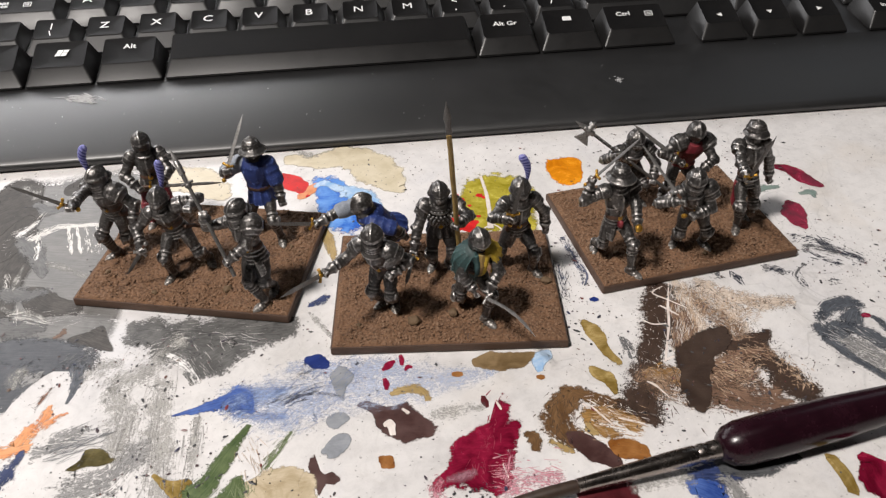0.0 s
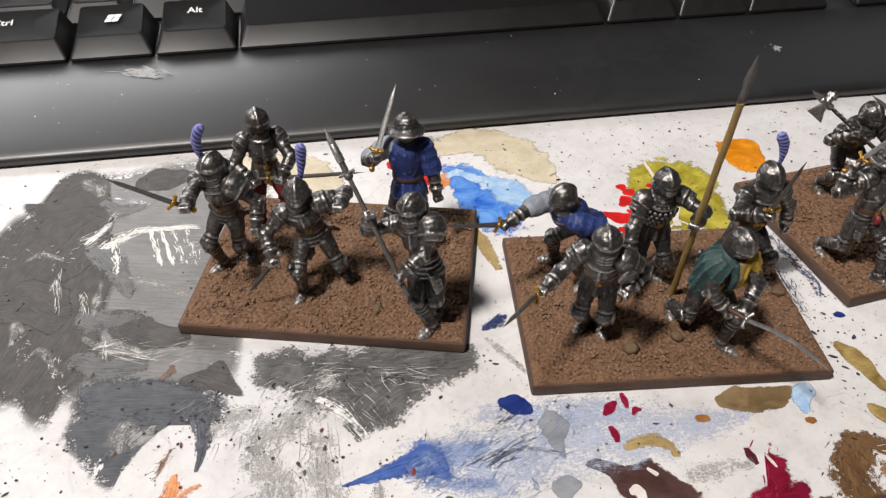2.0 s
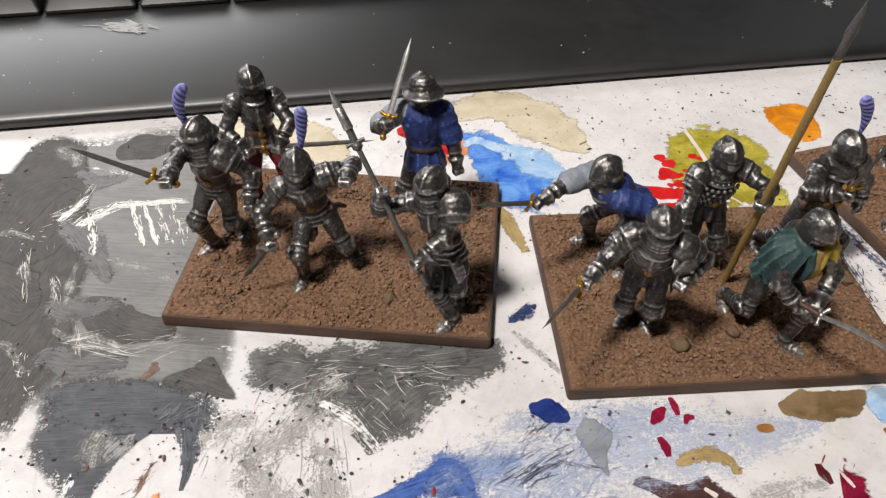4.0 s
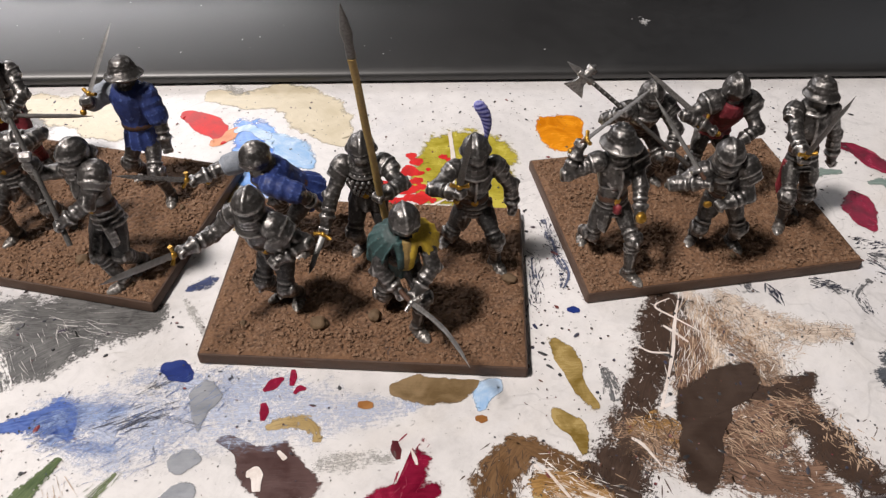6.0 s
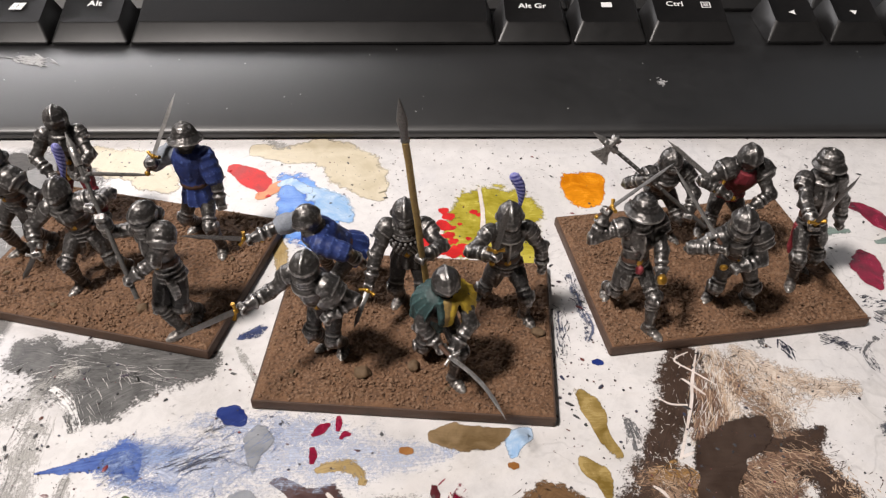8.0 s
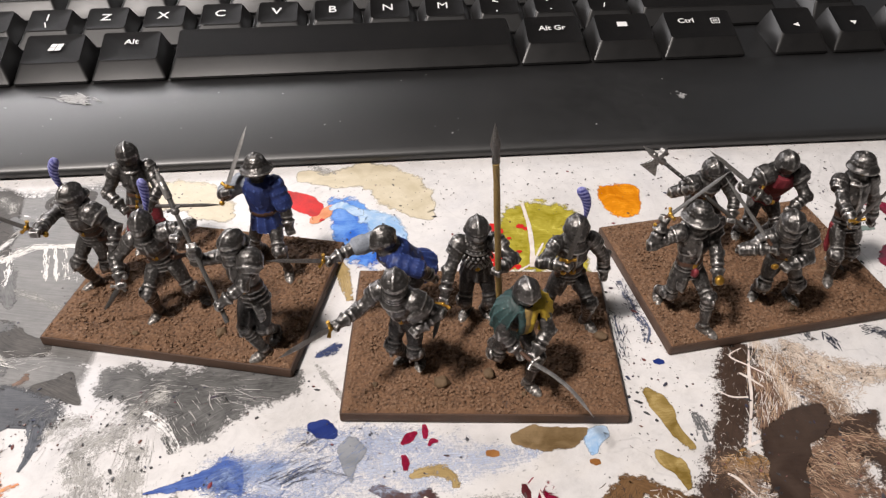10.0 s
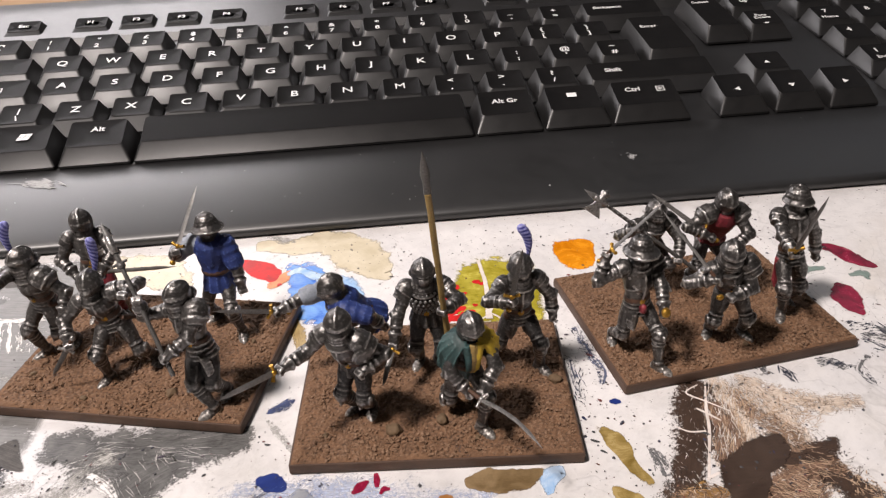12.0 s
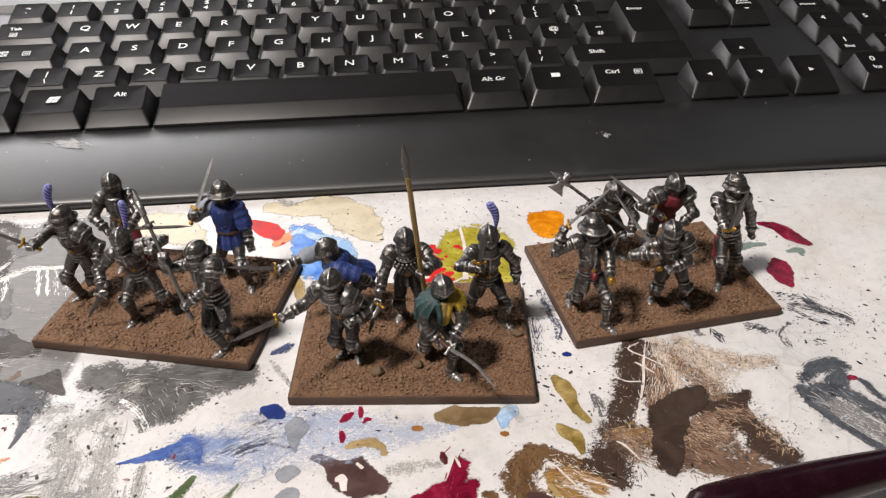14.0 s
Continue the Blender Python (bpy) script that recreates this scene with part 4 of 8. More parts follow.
def pole(s, foot, head, kind):
    """A staff weapon from butt to point."""
    f, h = Vector(foot), Vector(head)
    d = (h - f).normalized()
    n = (h - f).length
    side = d.cross(Vector((0, 1, -0.2))).normalized()
    if kind == "pike":
        s.tube([f + d * ((n - 9.0) * i / 12) + Vector((0.05 * math.sin(i * 1.9), 0.04 * math.cos(i * 2.3), 0)) for i in range(13)], [0.6 + 0.03 * math.sin(i * 2.1) for i in range(13)], SH_, 10)
        s.lathe(h - d * 9.2, d, [(0, 0.55), (0.2, 0.72), (2.4, 0.62), (2.6, 0.56), (4.4, 0.86), (6.2, 0.6), (9.0, 0.06)], SD_, 10, squash=0.6)
        return
    s.tube([f, f.lerp(h, 0.5), h - d * 4], [0.46, 0.46, 0.42], SD_, 9)
    s.lathe(h - d * 6.5, d, [(0, 0.6), (0.2, 0.78), (3.4, 0.7), (3.6, 0.55)], S_, 9)
    s.lathe(h - d * 3.2, d, [(0, 0.6), (0.6, 0.72), (3.2, 0.05)], BL_, 7, squash=0.7)
    if kind == "halberd":
        for i in range(10):
            s.ball(f.lerp(h, 0.42 + 0.042 * i) + Vector((0, -0.5, 0.25)), 0.26, BL_, seg=6, rings=4)
        c = h - d * 4.6
        nrm = d.cross(side)
        rows = []
        for x, lo, hi, th in ((0.3, -0.8, 0.8, 0.5), (1.5, -1.0, 0.9, 0.4), (2.7, -2.0, 1.6, 0.25), (3.5, -2.6, 2.2, 0.08)):
            rows.append([c + side * x + d * lo + nrm * th, c + side * x + d * hi + nrm * th, c + side * x + d * hi - nrm * th, c + side * x + d * lo - nrm * th])
        s.grid(rows, S_)
        s.lathe(c - side * 0.3, -side, [(0, 0.85), (1.0, 0.8), (1.1, 1.15), (1.9, 1.15), (2.0, 0.6), (2.6, 0.15)], S_, 8)
    else:
        s.blade(h - d * 9, h, 0.6, 0.3, side, SD_, 0.0, 9)
        s.ball(h - d * 9.2, (0.9, 0.8), SD_, d, seg=9, rings=5)
        s.tube([h - d * 8.6 - side * 1.5, h - d * 8.6 + side * 1.5], [0.3, 0.3], SD_, 7)


def cast(s, thin):
    """Fuses overlapping solids into one skin, as a casting is, keeps each place's paint, and adds the thin weapons."""
    raw = bpy.data.meshes.new("raw")
    raw.from_pydata(s.v, [], s.f)
    ob = bpy.data.objects.new("raw", raw)
    scene.collection.objects.link(ob)
    rm = ob.modifiers.new("fuse", "REMESH")
    rm.mode, rm.voxel_size = "VOXEL", 0.23
    sm = ob.modifiers.new("soften", "SMOOTH")
    sm.factor, sm.iterations = 0.5, 1
    bpy.context.view_layer.update()
    me = bpy.data.meshes.new_from_object(ob.evaluated_get(bpy.context.evaluated_depsgraph_get()))
    bpy.data.objects.remove(ob)
    tree = BVHTree.FromPolygons(s.v, s.f)
    co = np.empty(len(me.vertices) * 3, dtype=np.float32)
    me.vertices.foreach_get("co", co)
    co = co.reshape(-1, 3)
    faces = [tuple(p.vertices) for p in me.polygons]
    slots = [s.m[tree.find_nearest(Vector(co[list(f)].mean(axis=0)))[2]] for f in faces]
    out = Shape()
    for x, y, z in co.tolist():
        p = Vector((x, y, z))
        out.v.append(tuple(p + noise.noise_vector(p * 0.8) * 0.07 + noise.noise_vector(p * 2.3) * 0.045))
    out.f, out.m = faces, slots
    base = len(out.v)
    out.v += [tuple(Vector(p) + noise.noise_vector(Vector(p) * 0.7) * 0.06) for p in thin.v]
    out.f += [tuple(base + i for i in f) for f in thin.f]
    out.m += thin.m
    bpy.data.meshes.remove(me)
    bpy.data.meshes.remove(raw)
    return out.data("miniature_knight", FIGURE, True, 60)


def knight(label, head, feet, fists, facing, bendy=0.0, style="sallet", coat=None, legs=MA_, arms=S_, face=MA_, skirt="fauld", cloth=HO_, hints=None, look_to=None, pauldrons=(1.0, 1.0), shells=(S_, S_), sleeves=(None, None), extra=None, trunk=S_, brim=3.1, scabbard=True, baggy=False, boots=SB_, nod=0.12, helm=1.2):
    """A standing armoured figure. head: top of the helmet; feet and fists: right, left; facing: degrees, 0 to +x."""
    s, thin = Shape(), Shape()
    q = radians(facing)
    f = Vector((math.cos(q), math.sin(q), 0))
    r = Vector((f.y, -f.x, 0))
    fr = Vector((*feet[0], GROUND)) - (f * 0.9 + r * 0.42).normalized() * 2.0
    fl = Vector((*feet[1], GROUND)) - (f * 0.9 - r * 0.42).normalized() * 2.0
    head = Vector(head)
    mid = (fr + fl) / 2
    pelvis = Vector((mid.x * 0.62 + head.x * 0.38, mid.y * 0.62 + head.y * 0.38, 0)) - f * bendy
    spread = (fr - fl).length
    pelvis.z = GROUND + min(14.8, math.sqrt(max(60.0, 14.7 ** 2 - (spread * 0.42) ** 2))) - (1.2 if bendy > 1 else 0.0)
    hq = radians(look_to if look_to is not None else facing)
    hf = Vector((math.cos(hq), math.sin(hq), -nod)).normalized()
    hu = (UP - hf * hf.z)
    hu = (hu - hf * hu.dot(hf)).normalized()
    c = head - UP * 2.5
    neck = c - UP * 3.2 - hf * 0.3
    up = (neck - pelvis).normalized()
    f2 = (f - up * f.dot(up)).normalized()
    r2 = f2.cross(up)
    height = (neck - pelvis).length
    shin = legs if legs != HO_ else S_
    leg(s, pelvis + r * 1.65 - UP * 0.6, fr, f, r, cloth if baggy else legs, shin, boots, baggy)
    leg(s, pelvis - r * 1.65 - UP * 0.6, fl, f, -r, cloth if baggy else legs, shin, boots, baggy)
    s.ball(pelvis - UP * 0.6, (2.5, 2.2), cloth if baggy else MA_, r, seg=12, rings=7)
    # skirt: hooped plates with tassets, or cloth in folds
    if skirt == "fauld":
        s.lathe(pelvis + up * 2.3, -up, [(-0.8, 2.2)] + lames(0.0, 4.0, 2.5, 3.2, 4, 0.24) + [(4.05, 2.4)], S_, 22, r2, 0.86)
        for sgn in (1, -1):
            p = pelvis + f2 * 2.35 + r2 * (1.7 * sgn) - up * 1.4
            rows = []
            for z, w in ((0.5, 1.0), (-0.7, 1.35), (-0.75, 1.6), (-1.6, 1.4), (-1.65, 1.62), (-2.6, 1.3), (-2.65, 1.4), (-3.6, 0.5)):
                o = f2 * (0.10 * -z) + r2 * (0.12 * -z * sgn)
                rows.append([p + up * z + r2 * w + o - f2 * 0.7, p + up * z + r2 * w * 0.5 + o + f2 * 0.25, p + up * z + o + f2 * 0.5, p + up * z - r2 * w * 0.5 + o + f2 * 0.25, p + up * z - r2 * w + o - f2 * 0.7, p + up * z + o - f2 * 0.9])
            s.grid(rows, S_)
    else:
        deep = 5.2 if skirt == "long" else 3.8
        s.lathe(pelvis + up * 2.3, -up, [(-0.8, 2.3), (0, 2.6), (deep * 0.5, 3.15), (deep, 3.3), (deep + 0.3, 2.4)], cloth, 20, r2, 0.86)
        for k in range(13):
            a = 2 * math.pi * (k + 0.2 * math.sin(k * 5.1)) / 13
            d = r2 * math.cos(a) + f2 * (0.86 * math.sin(a))
            s.tube([pelvis + up * 1.9 + d * 2.45, pelvis + up * (1.0 - deep * 0.4) + d * 3.05, pelvis + up * (2.1 - deep) + d * (3.3 + 0.2 * math.sin(k * 3.3))], [0.4, 0.58, 0.66], cloth, 8)
    # breastplate: globose, waisted, with a plackart edge and a ridge
    body = coat if coat is not None else trunk
    lo = pelvis + up * 1.8
    hh = height - 1.8
    prof = [(-0.06, 2.2), (0.0, 2.4), (0.16, 2.55), (0.3, 2.85), (0.46, 3.15), (0.62, 3.35), (0.78, 3.25), (0.92, 2.6), (1.02, 1.8)]
    s.lathe(lo, up, [(t * hh, w) for t, w in prof], body, 22, r2, 0.84)
    s.ball(lo + up * (0.52 * hh) + f2 * 0.7, (2.75, 2.9), body, up, seg=16, rings=9)
    s.ball(lo + up * (0.6 * hh) - f2 * 0.5, (3.0, 2.6), body, up, seg=16, rings=9)
    if coat is None and trunk == S_:
        s.tube([lo + up * (t * hh) + f2 * w for t, w in ((0.1, 2.45), (0.3, 3.05), (0.5, 3.4), (0.72, 3.05), (0.9, 2.3))], [0.25, 0.32, 0.36, 0.32, 0.25], S_, 7)
        s.tube([lo + up * (0.34 * hh) + r2 * (3.1 * math.sin(a)) + f2 * (3.05 * math.cos(a)) + up * (0.9 * math.cos(a) ** 2) for a in [radians(-80 + 20 * j) for j in range(9)]], [0.24] * 9, S_, 6)
        s.tube([lo + up * (0.86 * hh) + r2 * (2.3 * math.sin(a)) + f2 * (2.75 * math.cos(a)) for a in [radians(-70 + 20 * j) for j in range(8)]], [0.3] * 8, S_, 6)
    s.lathe(pelvis + up * 1.75, up, [(0, 2.5), (0.1, 2.84), (0.75, 2.8), (0.85, 2.5)], LE_, 20, r2, 0.86)
    s.ball(pelvis + up * 2.15 + f2 * 2.4, (0.62, 0.35), GO_, f2, seg=9, rings=5)
    hints = hints or ((0, 0, -1), (0, 0, -1))
    sh = neck - up * 1.35
    for sgn, i in ((1, 0), (-1, 1)):
        arm(s, sh + r2 * (3.3 * sgn), fists[i], Vector(hints[i]) + r2 * (0.5 * sgn), r2 * sgn, arms, arms if arms != BU_ else S_, shells[i], pauldrons[i], sleeves[i])
    if scabbard:
        hip = pelvis - r2 * 2.9 + up * 0.8
        s.tube([hip + f2 * 1.4, hip - f2 * 2.0 - up * 3.0 - r2 * 0.5, hip - f2 * 4.2 - up * 6.0 - r2 * 0.9], [0.55, 0.52, 0.36], LE_, 8)
        s.ball(pelvis + r2 * 2.6 + f2 * 0.9 + up * 0.7, (0.85, 1.0), LE_, up, seg=9, rings=6)
    helmet(s, c, hu, hf, style, face, brim, helm)
    if extra:
        extra(s, thin, dict(f=f2, r=r2, up=up, pelvis=pelvis, neck=neck, c=c, hf=hf, lo=lo, h=hh, sh=sh))
    ob = new("miniature_knight", cast(s, thin))
    return tagged(ob, label, "miniature", "painted miniature knights")


def rivets(s, k):
    """Rows of studs on a brigandine."""
    for i in range(6):
        for j in range(-4, 5):
            a = j * 0.28 + (0.14 if i % 2 else 0)
            t = 0.06 + 0.15 * i
            w = (2.75, 3.05, 3.35, 3.55, 3.6, 3.2)[i]
            p = k["lo"] + k["up"] * (t * k["h"]) + k["f"] * (w * (0.86 + 0.08 * math.sin(math.pi * t)) * math.cos(a)) + k["r"] * (w * math.sin(a))
            s.ball(p, 0.34, BL_, seg=6, rings=4)


def mantle(s, k, sgn, mat, deep):
    """One half of a parted mantle: thick cloth over the shoulder to the elbow, open at the front."""
    rows = []
    for n in range(10):
        t = n / 9
        ring = []
        for j in range(25):
            a = radians(40 + 132 * j / 24)
            fold = math.sin(j * 1.5 + t * 1.3 + sgn) * (0.05 + 0.3 * t) + 0.1 * math.sin(j * 3.1 + t * 4)
            wide = 1.9 + 3.9 * min(1.0, t * 2.3) ** 0.6
            drop = deep * (t ** 1.25) * (1.0 + 0.15 * math.sin(a * 2))
            ring.append(k["neck"] + k["up"] * (0.5 - drop) + k["f"] * ((wide * 0.72 + fold) * math.cos(a) + 0.4) + k["r"] * (sgn * (wide + fold) * math.sin(a)))
        rows.append(ring)
    slab(s, rows, 1.1, lambda i: k["neck"] - k["up"] * (deep * (i / 9) + 1.0), mat)


def half_coat(s, k, sgn, mat, deep=-0.45):
    """Half of a parted coat laid over the body, with a short skirt."""
    rows = []
    for t, w in ((deep, 4.0), (deep * 0.5, 3.75), (0.0, 3.05), (0.22, 3.3), (0.45, 3.75), (0.62, 3.95), (0.8, 3.85), (0.93, 3.1), (1.02, 2.2)):
        p = k["lo"] + k["up"] * (t * k["h"])
        ring = []
        for j in range(13):
            a = math.pi * j / 12
            fold = 1.0 + (0.07 * math.sin(j * 2.3) if t < 0.1 else 0.02 * math.sin(j * 3.1 + t * 9))
            ring.append(p + k["f"] * ((w * 0.86 * math.cos(a) + 0.25) * fold) + k["r"] * (sgn * w * math.sin(a) * fold))
        rows.append(ring)
    slab(s, rows, 1.0, lambda i: k["lo"] + k["up"] * (0.1 * i * k["h"]), mat)


# ---- left base ----
def gear(s, thin, k):
    sword(thin, (-58.2, 33.0, 27.6), (-69.0, 32.2, 35.4), (0, 0, 1), SD_)
    feather(thin, (-54.2, 43.2, 29.5), (-52.5, 41.9, 38.6), (-1.5, 0.3, 0))


knight("steel-painted miniature knight with a blue plume thrusting a sword", (-52.9, 42.1, 32.4), ((-57.0, 42.5), (-50.0, 45.0)), ((-57.4, 32.4, 27.5), (-46.5, 37.5, 17.0)), -118, 0.6, "sallet", pauldrons=(0.9, 1.3), look_to=-130, hints=((-0.5, 0, -0.6), (0.5, 0, -1)), extra=gear)


def gear(s, thin, k):
    sword(thin, (-45.2, 51.6, 18.5), (-23.9, 48.8, 19.7), (0, 0, 1), BL_, 0.6)


knight("dark steel miniature knight with crimson hose holding a long blade level", (-44.6, 56.8, 32.4), ((-48.0, 54.5), (-40.5, 55.5)), ((-47.0, 51.2, 18.4), (-41.2, 50.6, 18.8)), -80, 0, "barbute", legs=RE_, skirt="short", cloth=MA_, face=FL_, hints=((-1, 0.4, -0.2), (1, 0.4, 0.3)), extra=gear, pauldrons=(0.85, 0.85), scabbard=False)


def gear(s, thin, k):
    sword(thin, (-43.4, 29.0, 15.3), (-49.2, 29.8, 7.1), (1, 0, 0), SD_, hilt=S_)
    feather(thin, (-36.8, 36.6, 27.4), (-35.8, 36.3, 36.2), (0.3, 0.5, 0))


knight("steel miniature knight with a tall blue plume lunging forward", (-37.5, 34.2, 30.0), ((-40.0, 30.5), (-29.4, 35.4)), ((-43.4, 29.2, 15.5), (-30.0, 30.5, 25.6)), -95, 0.5, "armet", hints=((-1, 0.5, 0), (1, 0.3, 0.2)), extra=gear, pauldrons=(0.9, 1.1))


def gear(s, thin, k):
    pole(thin, (-19.6, 14.6, 16.2), (-31.0, 32.8, 41.1), "glaive")


knight("steel miniature knight gripping a glaive across its body", (-17.4, 22.9, 32.6), ((-16.3, 17.0), (-12.9, 21.6)), ((-25.0, 22.6, 28.8), (-20.5, 16.4, 19.6)), -122, 0, "sallet", skirt="fauld", cloth=HO_, baggy=True, pauldrons=(0.85, 1.3), hints=((-0.6, 0.2, -1), (0.6, 0, -1)), extra=gear, look_to=-135, scabbard=False)


def gear(s, thin, k):
    sword(thin, (-21.8, 44.0, 26.4), (-16.2, 51.9, 38.0), (1, -0.6, 0))
    half_coat(s, k, -1, BU_)
    half_coat(s, k, 1, BU_)
    s.lathe(k["lo"] + k["up"] * 0.2, k["up"], [(0, 3.1), (0.1, 3.5), (0.85, 3.5), (0.95, 3.1)], LE_, 20, k["r"], 0.92)


knight("miniature soldier in kettle hat and blue-and-white coat raising a sword", (-15.0, 47.7, 33.4), ((-19.2, 50.0), (-10.9, 41.2)), ((-21.8, 43.6, 26.4), (-9.3, 43.4, 15.8)), -105, 0, "kettle", coat=BU_, brim=3.7, face=FL_, skirt="short", cloth=BU_, look_to=-75, nod=-0.02, helm=1.1, hints=((-0.6, 0.5, -1), (0.8, 0, -0.3)), extra=gear, pauldrons=(0, 0), sleeves=(PA_, BU_), scabbard=False)


# ---- middle base ----
def gear(s, thin, k):
    sword(thin, (2.0, 5.5, 22.5), (-7.1, -4.2, 25.6), (0, 0.3, 1), BL_, 0.65)
    # a round shield plate on the upper arm
    s.lathe(k["sh"] - k["r"] * 4.6 + k["f"] * 1.6 - k["up"] * 1.6, (k["f"] - k["r"]), [(-0.4, 1.2), (0.2, 2.2), (0.6, 2.3), (1.1, 1.7), (1.5, 0.5), (1.9, 0.3)], S_, 16)


knight("steel miniature knight stretching out a sword at arm's length", (13.4, 8.0, 33.0), ((13.6, 13.2), (17.6, 11.4)), ((2.6, 5.8, 22.6), (17.0, 4.4, 21.0)), -120, 0.4, "sallet", skirt="short", cloth=HO_, legs=HO_, arms=S_, hints=((0, 0.2, -1), (1, 0.5, -0.6)), extra=gear, pauldrons=(1.0, 1.15), scabbard=False, look_to=-100)


def gear(s, thin, k):
    sword(thin, (0.4, 25.2, 21.3), (-11.2, 21.1, 25.9), (0, 0, 1), HO_)
    half_coat(s, k, -1, BU_)
    half_coat(s, k, 1, BU_)


knight("miniature knight in a half-blue coat leaning forward to thrust", (11.6, 25.8, 29.0), ((12.6, 34.0), (17.3, 24.2)), ((0.8, 25.3, 21.4), (21.5, 24.0, 16.0)), 195, 4.6, "armet", coat=BU_, skirt="short", cloth=BU_, hints=((0, 0.2, 0.6), (1, 0.2, -0.2)), extra=gear, pauldrons=(0, 0), sleeves=(PA_, BU_), nod=0.35, scabbard=False)


def gear(s, thin, k):
    pole(thin, (35.6, 19.6, GROUND), (30.1, 6.9, 63.0), "pike")
    sword(thin, (23.4, 18.0, 15.6), (20.4, 11.5, 10.5), (1, 0, 0), BL_, 0.55)
    rivets(thin, k)


knight("miniature pikeman in a studded brigandine holding an ochre pike", (30.4, 23.2, 32.0), ((28.2, 24.9), (34.0, 24.4)), ((23.4, 18.2, 15.8), (33.6, 15.2, 24.8)), -92, 0, "armet", legs=HO_, trunk=HO_, skirt="short", cloth=HO_, hints=((-1, 0.3, 0), (1, 0.3, -0.3)), extra=gear, scabbard=False, pauldrons=(1.0, 1.0))


def gear(s, thin, k):
    sword(thin, (46.4, 13.6, 26.6), (47.9, 11.0, 40.0), (1, 0, 0.1), SD_, 0.6)
    feather(thin, (51.6, 22.0, 31.0), (49.2, 22.2, 38.2), (1.1, 0, 0.4))


knight("steel miniature knight with blue plume, ringed skirt and upright sword", (49.8, 20.8, 32.8), ((45.2, 26.5), (55.6, 18.8)), ((46.4, 13.8, 26.2), (57.2, 21.4, 16.2)), -88, 0, "armet", legs=HO_, arms=S_, hints=((-1, 0.4, -0.6), (1, 0.2, 0)), extra=gear, pauldrons=(0.8, 0.9))


def gear(s, thin, k):
    sword(thin, (37.4, 0.4, 15.6), (46.4, -13.9, 15.4), (1, 0.4, 0.6), BL_, 0.42, 1.0, hilt=S_)
    mantle(s, k, -1, YE_, 7.0)
    mantle(s, k, 1, GR_, 7.4)
    # a folded scarf down the front
    n, f, r, up = k["neck"], k["f"], k["r"], k["up"]
    for j, (o, mat) in enumerate(((0.9, GR_), (0.0, SH_), (-0.9, YE_))):
        s.tube([n + r * o * 1.6 + f * 1.6, n + r * o + f * 3.3 - up * 2.5, n + r * o * 0.8 + f * 3.8 - up * 5.0, n + r * o * 0.6 + f * 3.4 - up * 7.2], [0.8, 0.75, 0.7, 0.5], mat, 9)


knight("crouching miniature knight in green and yellow tabard with curved sword", (37.4, 5.9, 30.6), ((32.8, 13.6), (40.2, 2.8)), ((36.2, 2.6, 14.8), (38.8, 1.4, 15.6)), -82, 1.6, "barbute", coat=HO_, face=FL_, skirt="short", cloth=GR_, hints=((-1, 0, -0.3), (1, 0, -0.3)), extra=gear, pauldrons=(0, 0), scabbard=False, nod=0.45)


# ---- right base ----
def gear(s, thin, k):
    sword(thin, (68.2, 22.2, 29.6), (78.0, 20.5, 41.6), (0, 1, 0), SD_, 0.6)
    s.ball((78.3, 13.2, 20.0), (1.05, 0.7), GO_, (0.1, -1, 0.5), seg=10, rings=6)
    s.ball(k["pelvis"] + k["f"] * 2.9 + k["up"] * 0.4, (0.8, 1.3), RE_, k["up"], seg=9, rings=6)


knight("miniature knight in a broad-brimmed helmet swinging a dark sword overhead", (74.8, 21.4, 33.6), ((72.8, 26.0), (80.9, 14.6)), ((68.0, 22.4, 28.6), (78.4, 14.2, 19.6)), -80, 0.6, "kettle", arms=S_, hints=((-0.8, 0, -1), (1, 0.2, -0.2)), extra=gear, pauldrons=(0.95, 1.0), brim=3.7, nod=0.05, scabbard=False, helm=1.1)


def gear(s, thin, k):
    pole(thin, (95.0, 36.0, 13.5), (68.7, 41.5, 34.3), "halberd")


knight("bent miniature knight holding a studded halberd across its chest", (87.0, 43.6, 28.6), ((84.5, 46.5), (92.5, 44.0)), ((80.8, 39.0, 24.2), (91.0, 37.0, 16.2)), -85, 2.2, "armet", hints=((-1, 0.2, -0.6), (1, 0.2, -0.4)), extra=gear, pauldrons=(1.1, 1.1), scabbard=False)


def gear(s, thin, k):
    sword(thin, (98.1, 38.4, 21.2), (85.5, 44.4, 30.2), (0, 0.6, 1), HO_, 0.6, grip_mat=GO_)
    half_coat(s, k, 1, RE_, -0.1)
    half_coat(s, k, -1, RE_, -0.1)


knight("miniature knight with crimson breast and heavy shoulder plates drawing sword", (102.4, 40.6, 31.5), ((99.0, 46.0), (106.5, 44.5)), ((98.3, 38.0, 20.8), (103.2, 35.0, 19.5)), -92, 1.8, "barbute", coat=RE_, hints=((-1, 0.3, 0), (1, 0.3, 0)), extra=gear, pauldrons=(1.25, 1.25), face=FL_, nod=0.4, scabbard=False)


def gear(s, thin, k):
    sword(thin, (89.9, 18.8, 24.2), (81.6, 28.9, 34.7), (1, 0.3, 0), BL_, 0.5, hilt=S_)
    s.ball((90.6, 15.6, 20.6), (0.9, 0.6), GO_, k["f"], seg=9, rings=5)


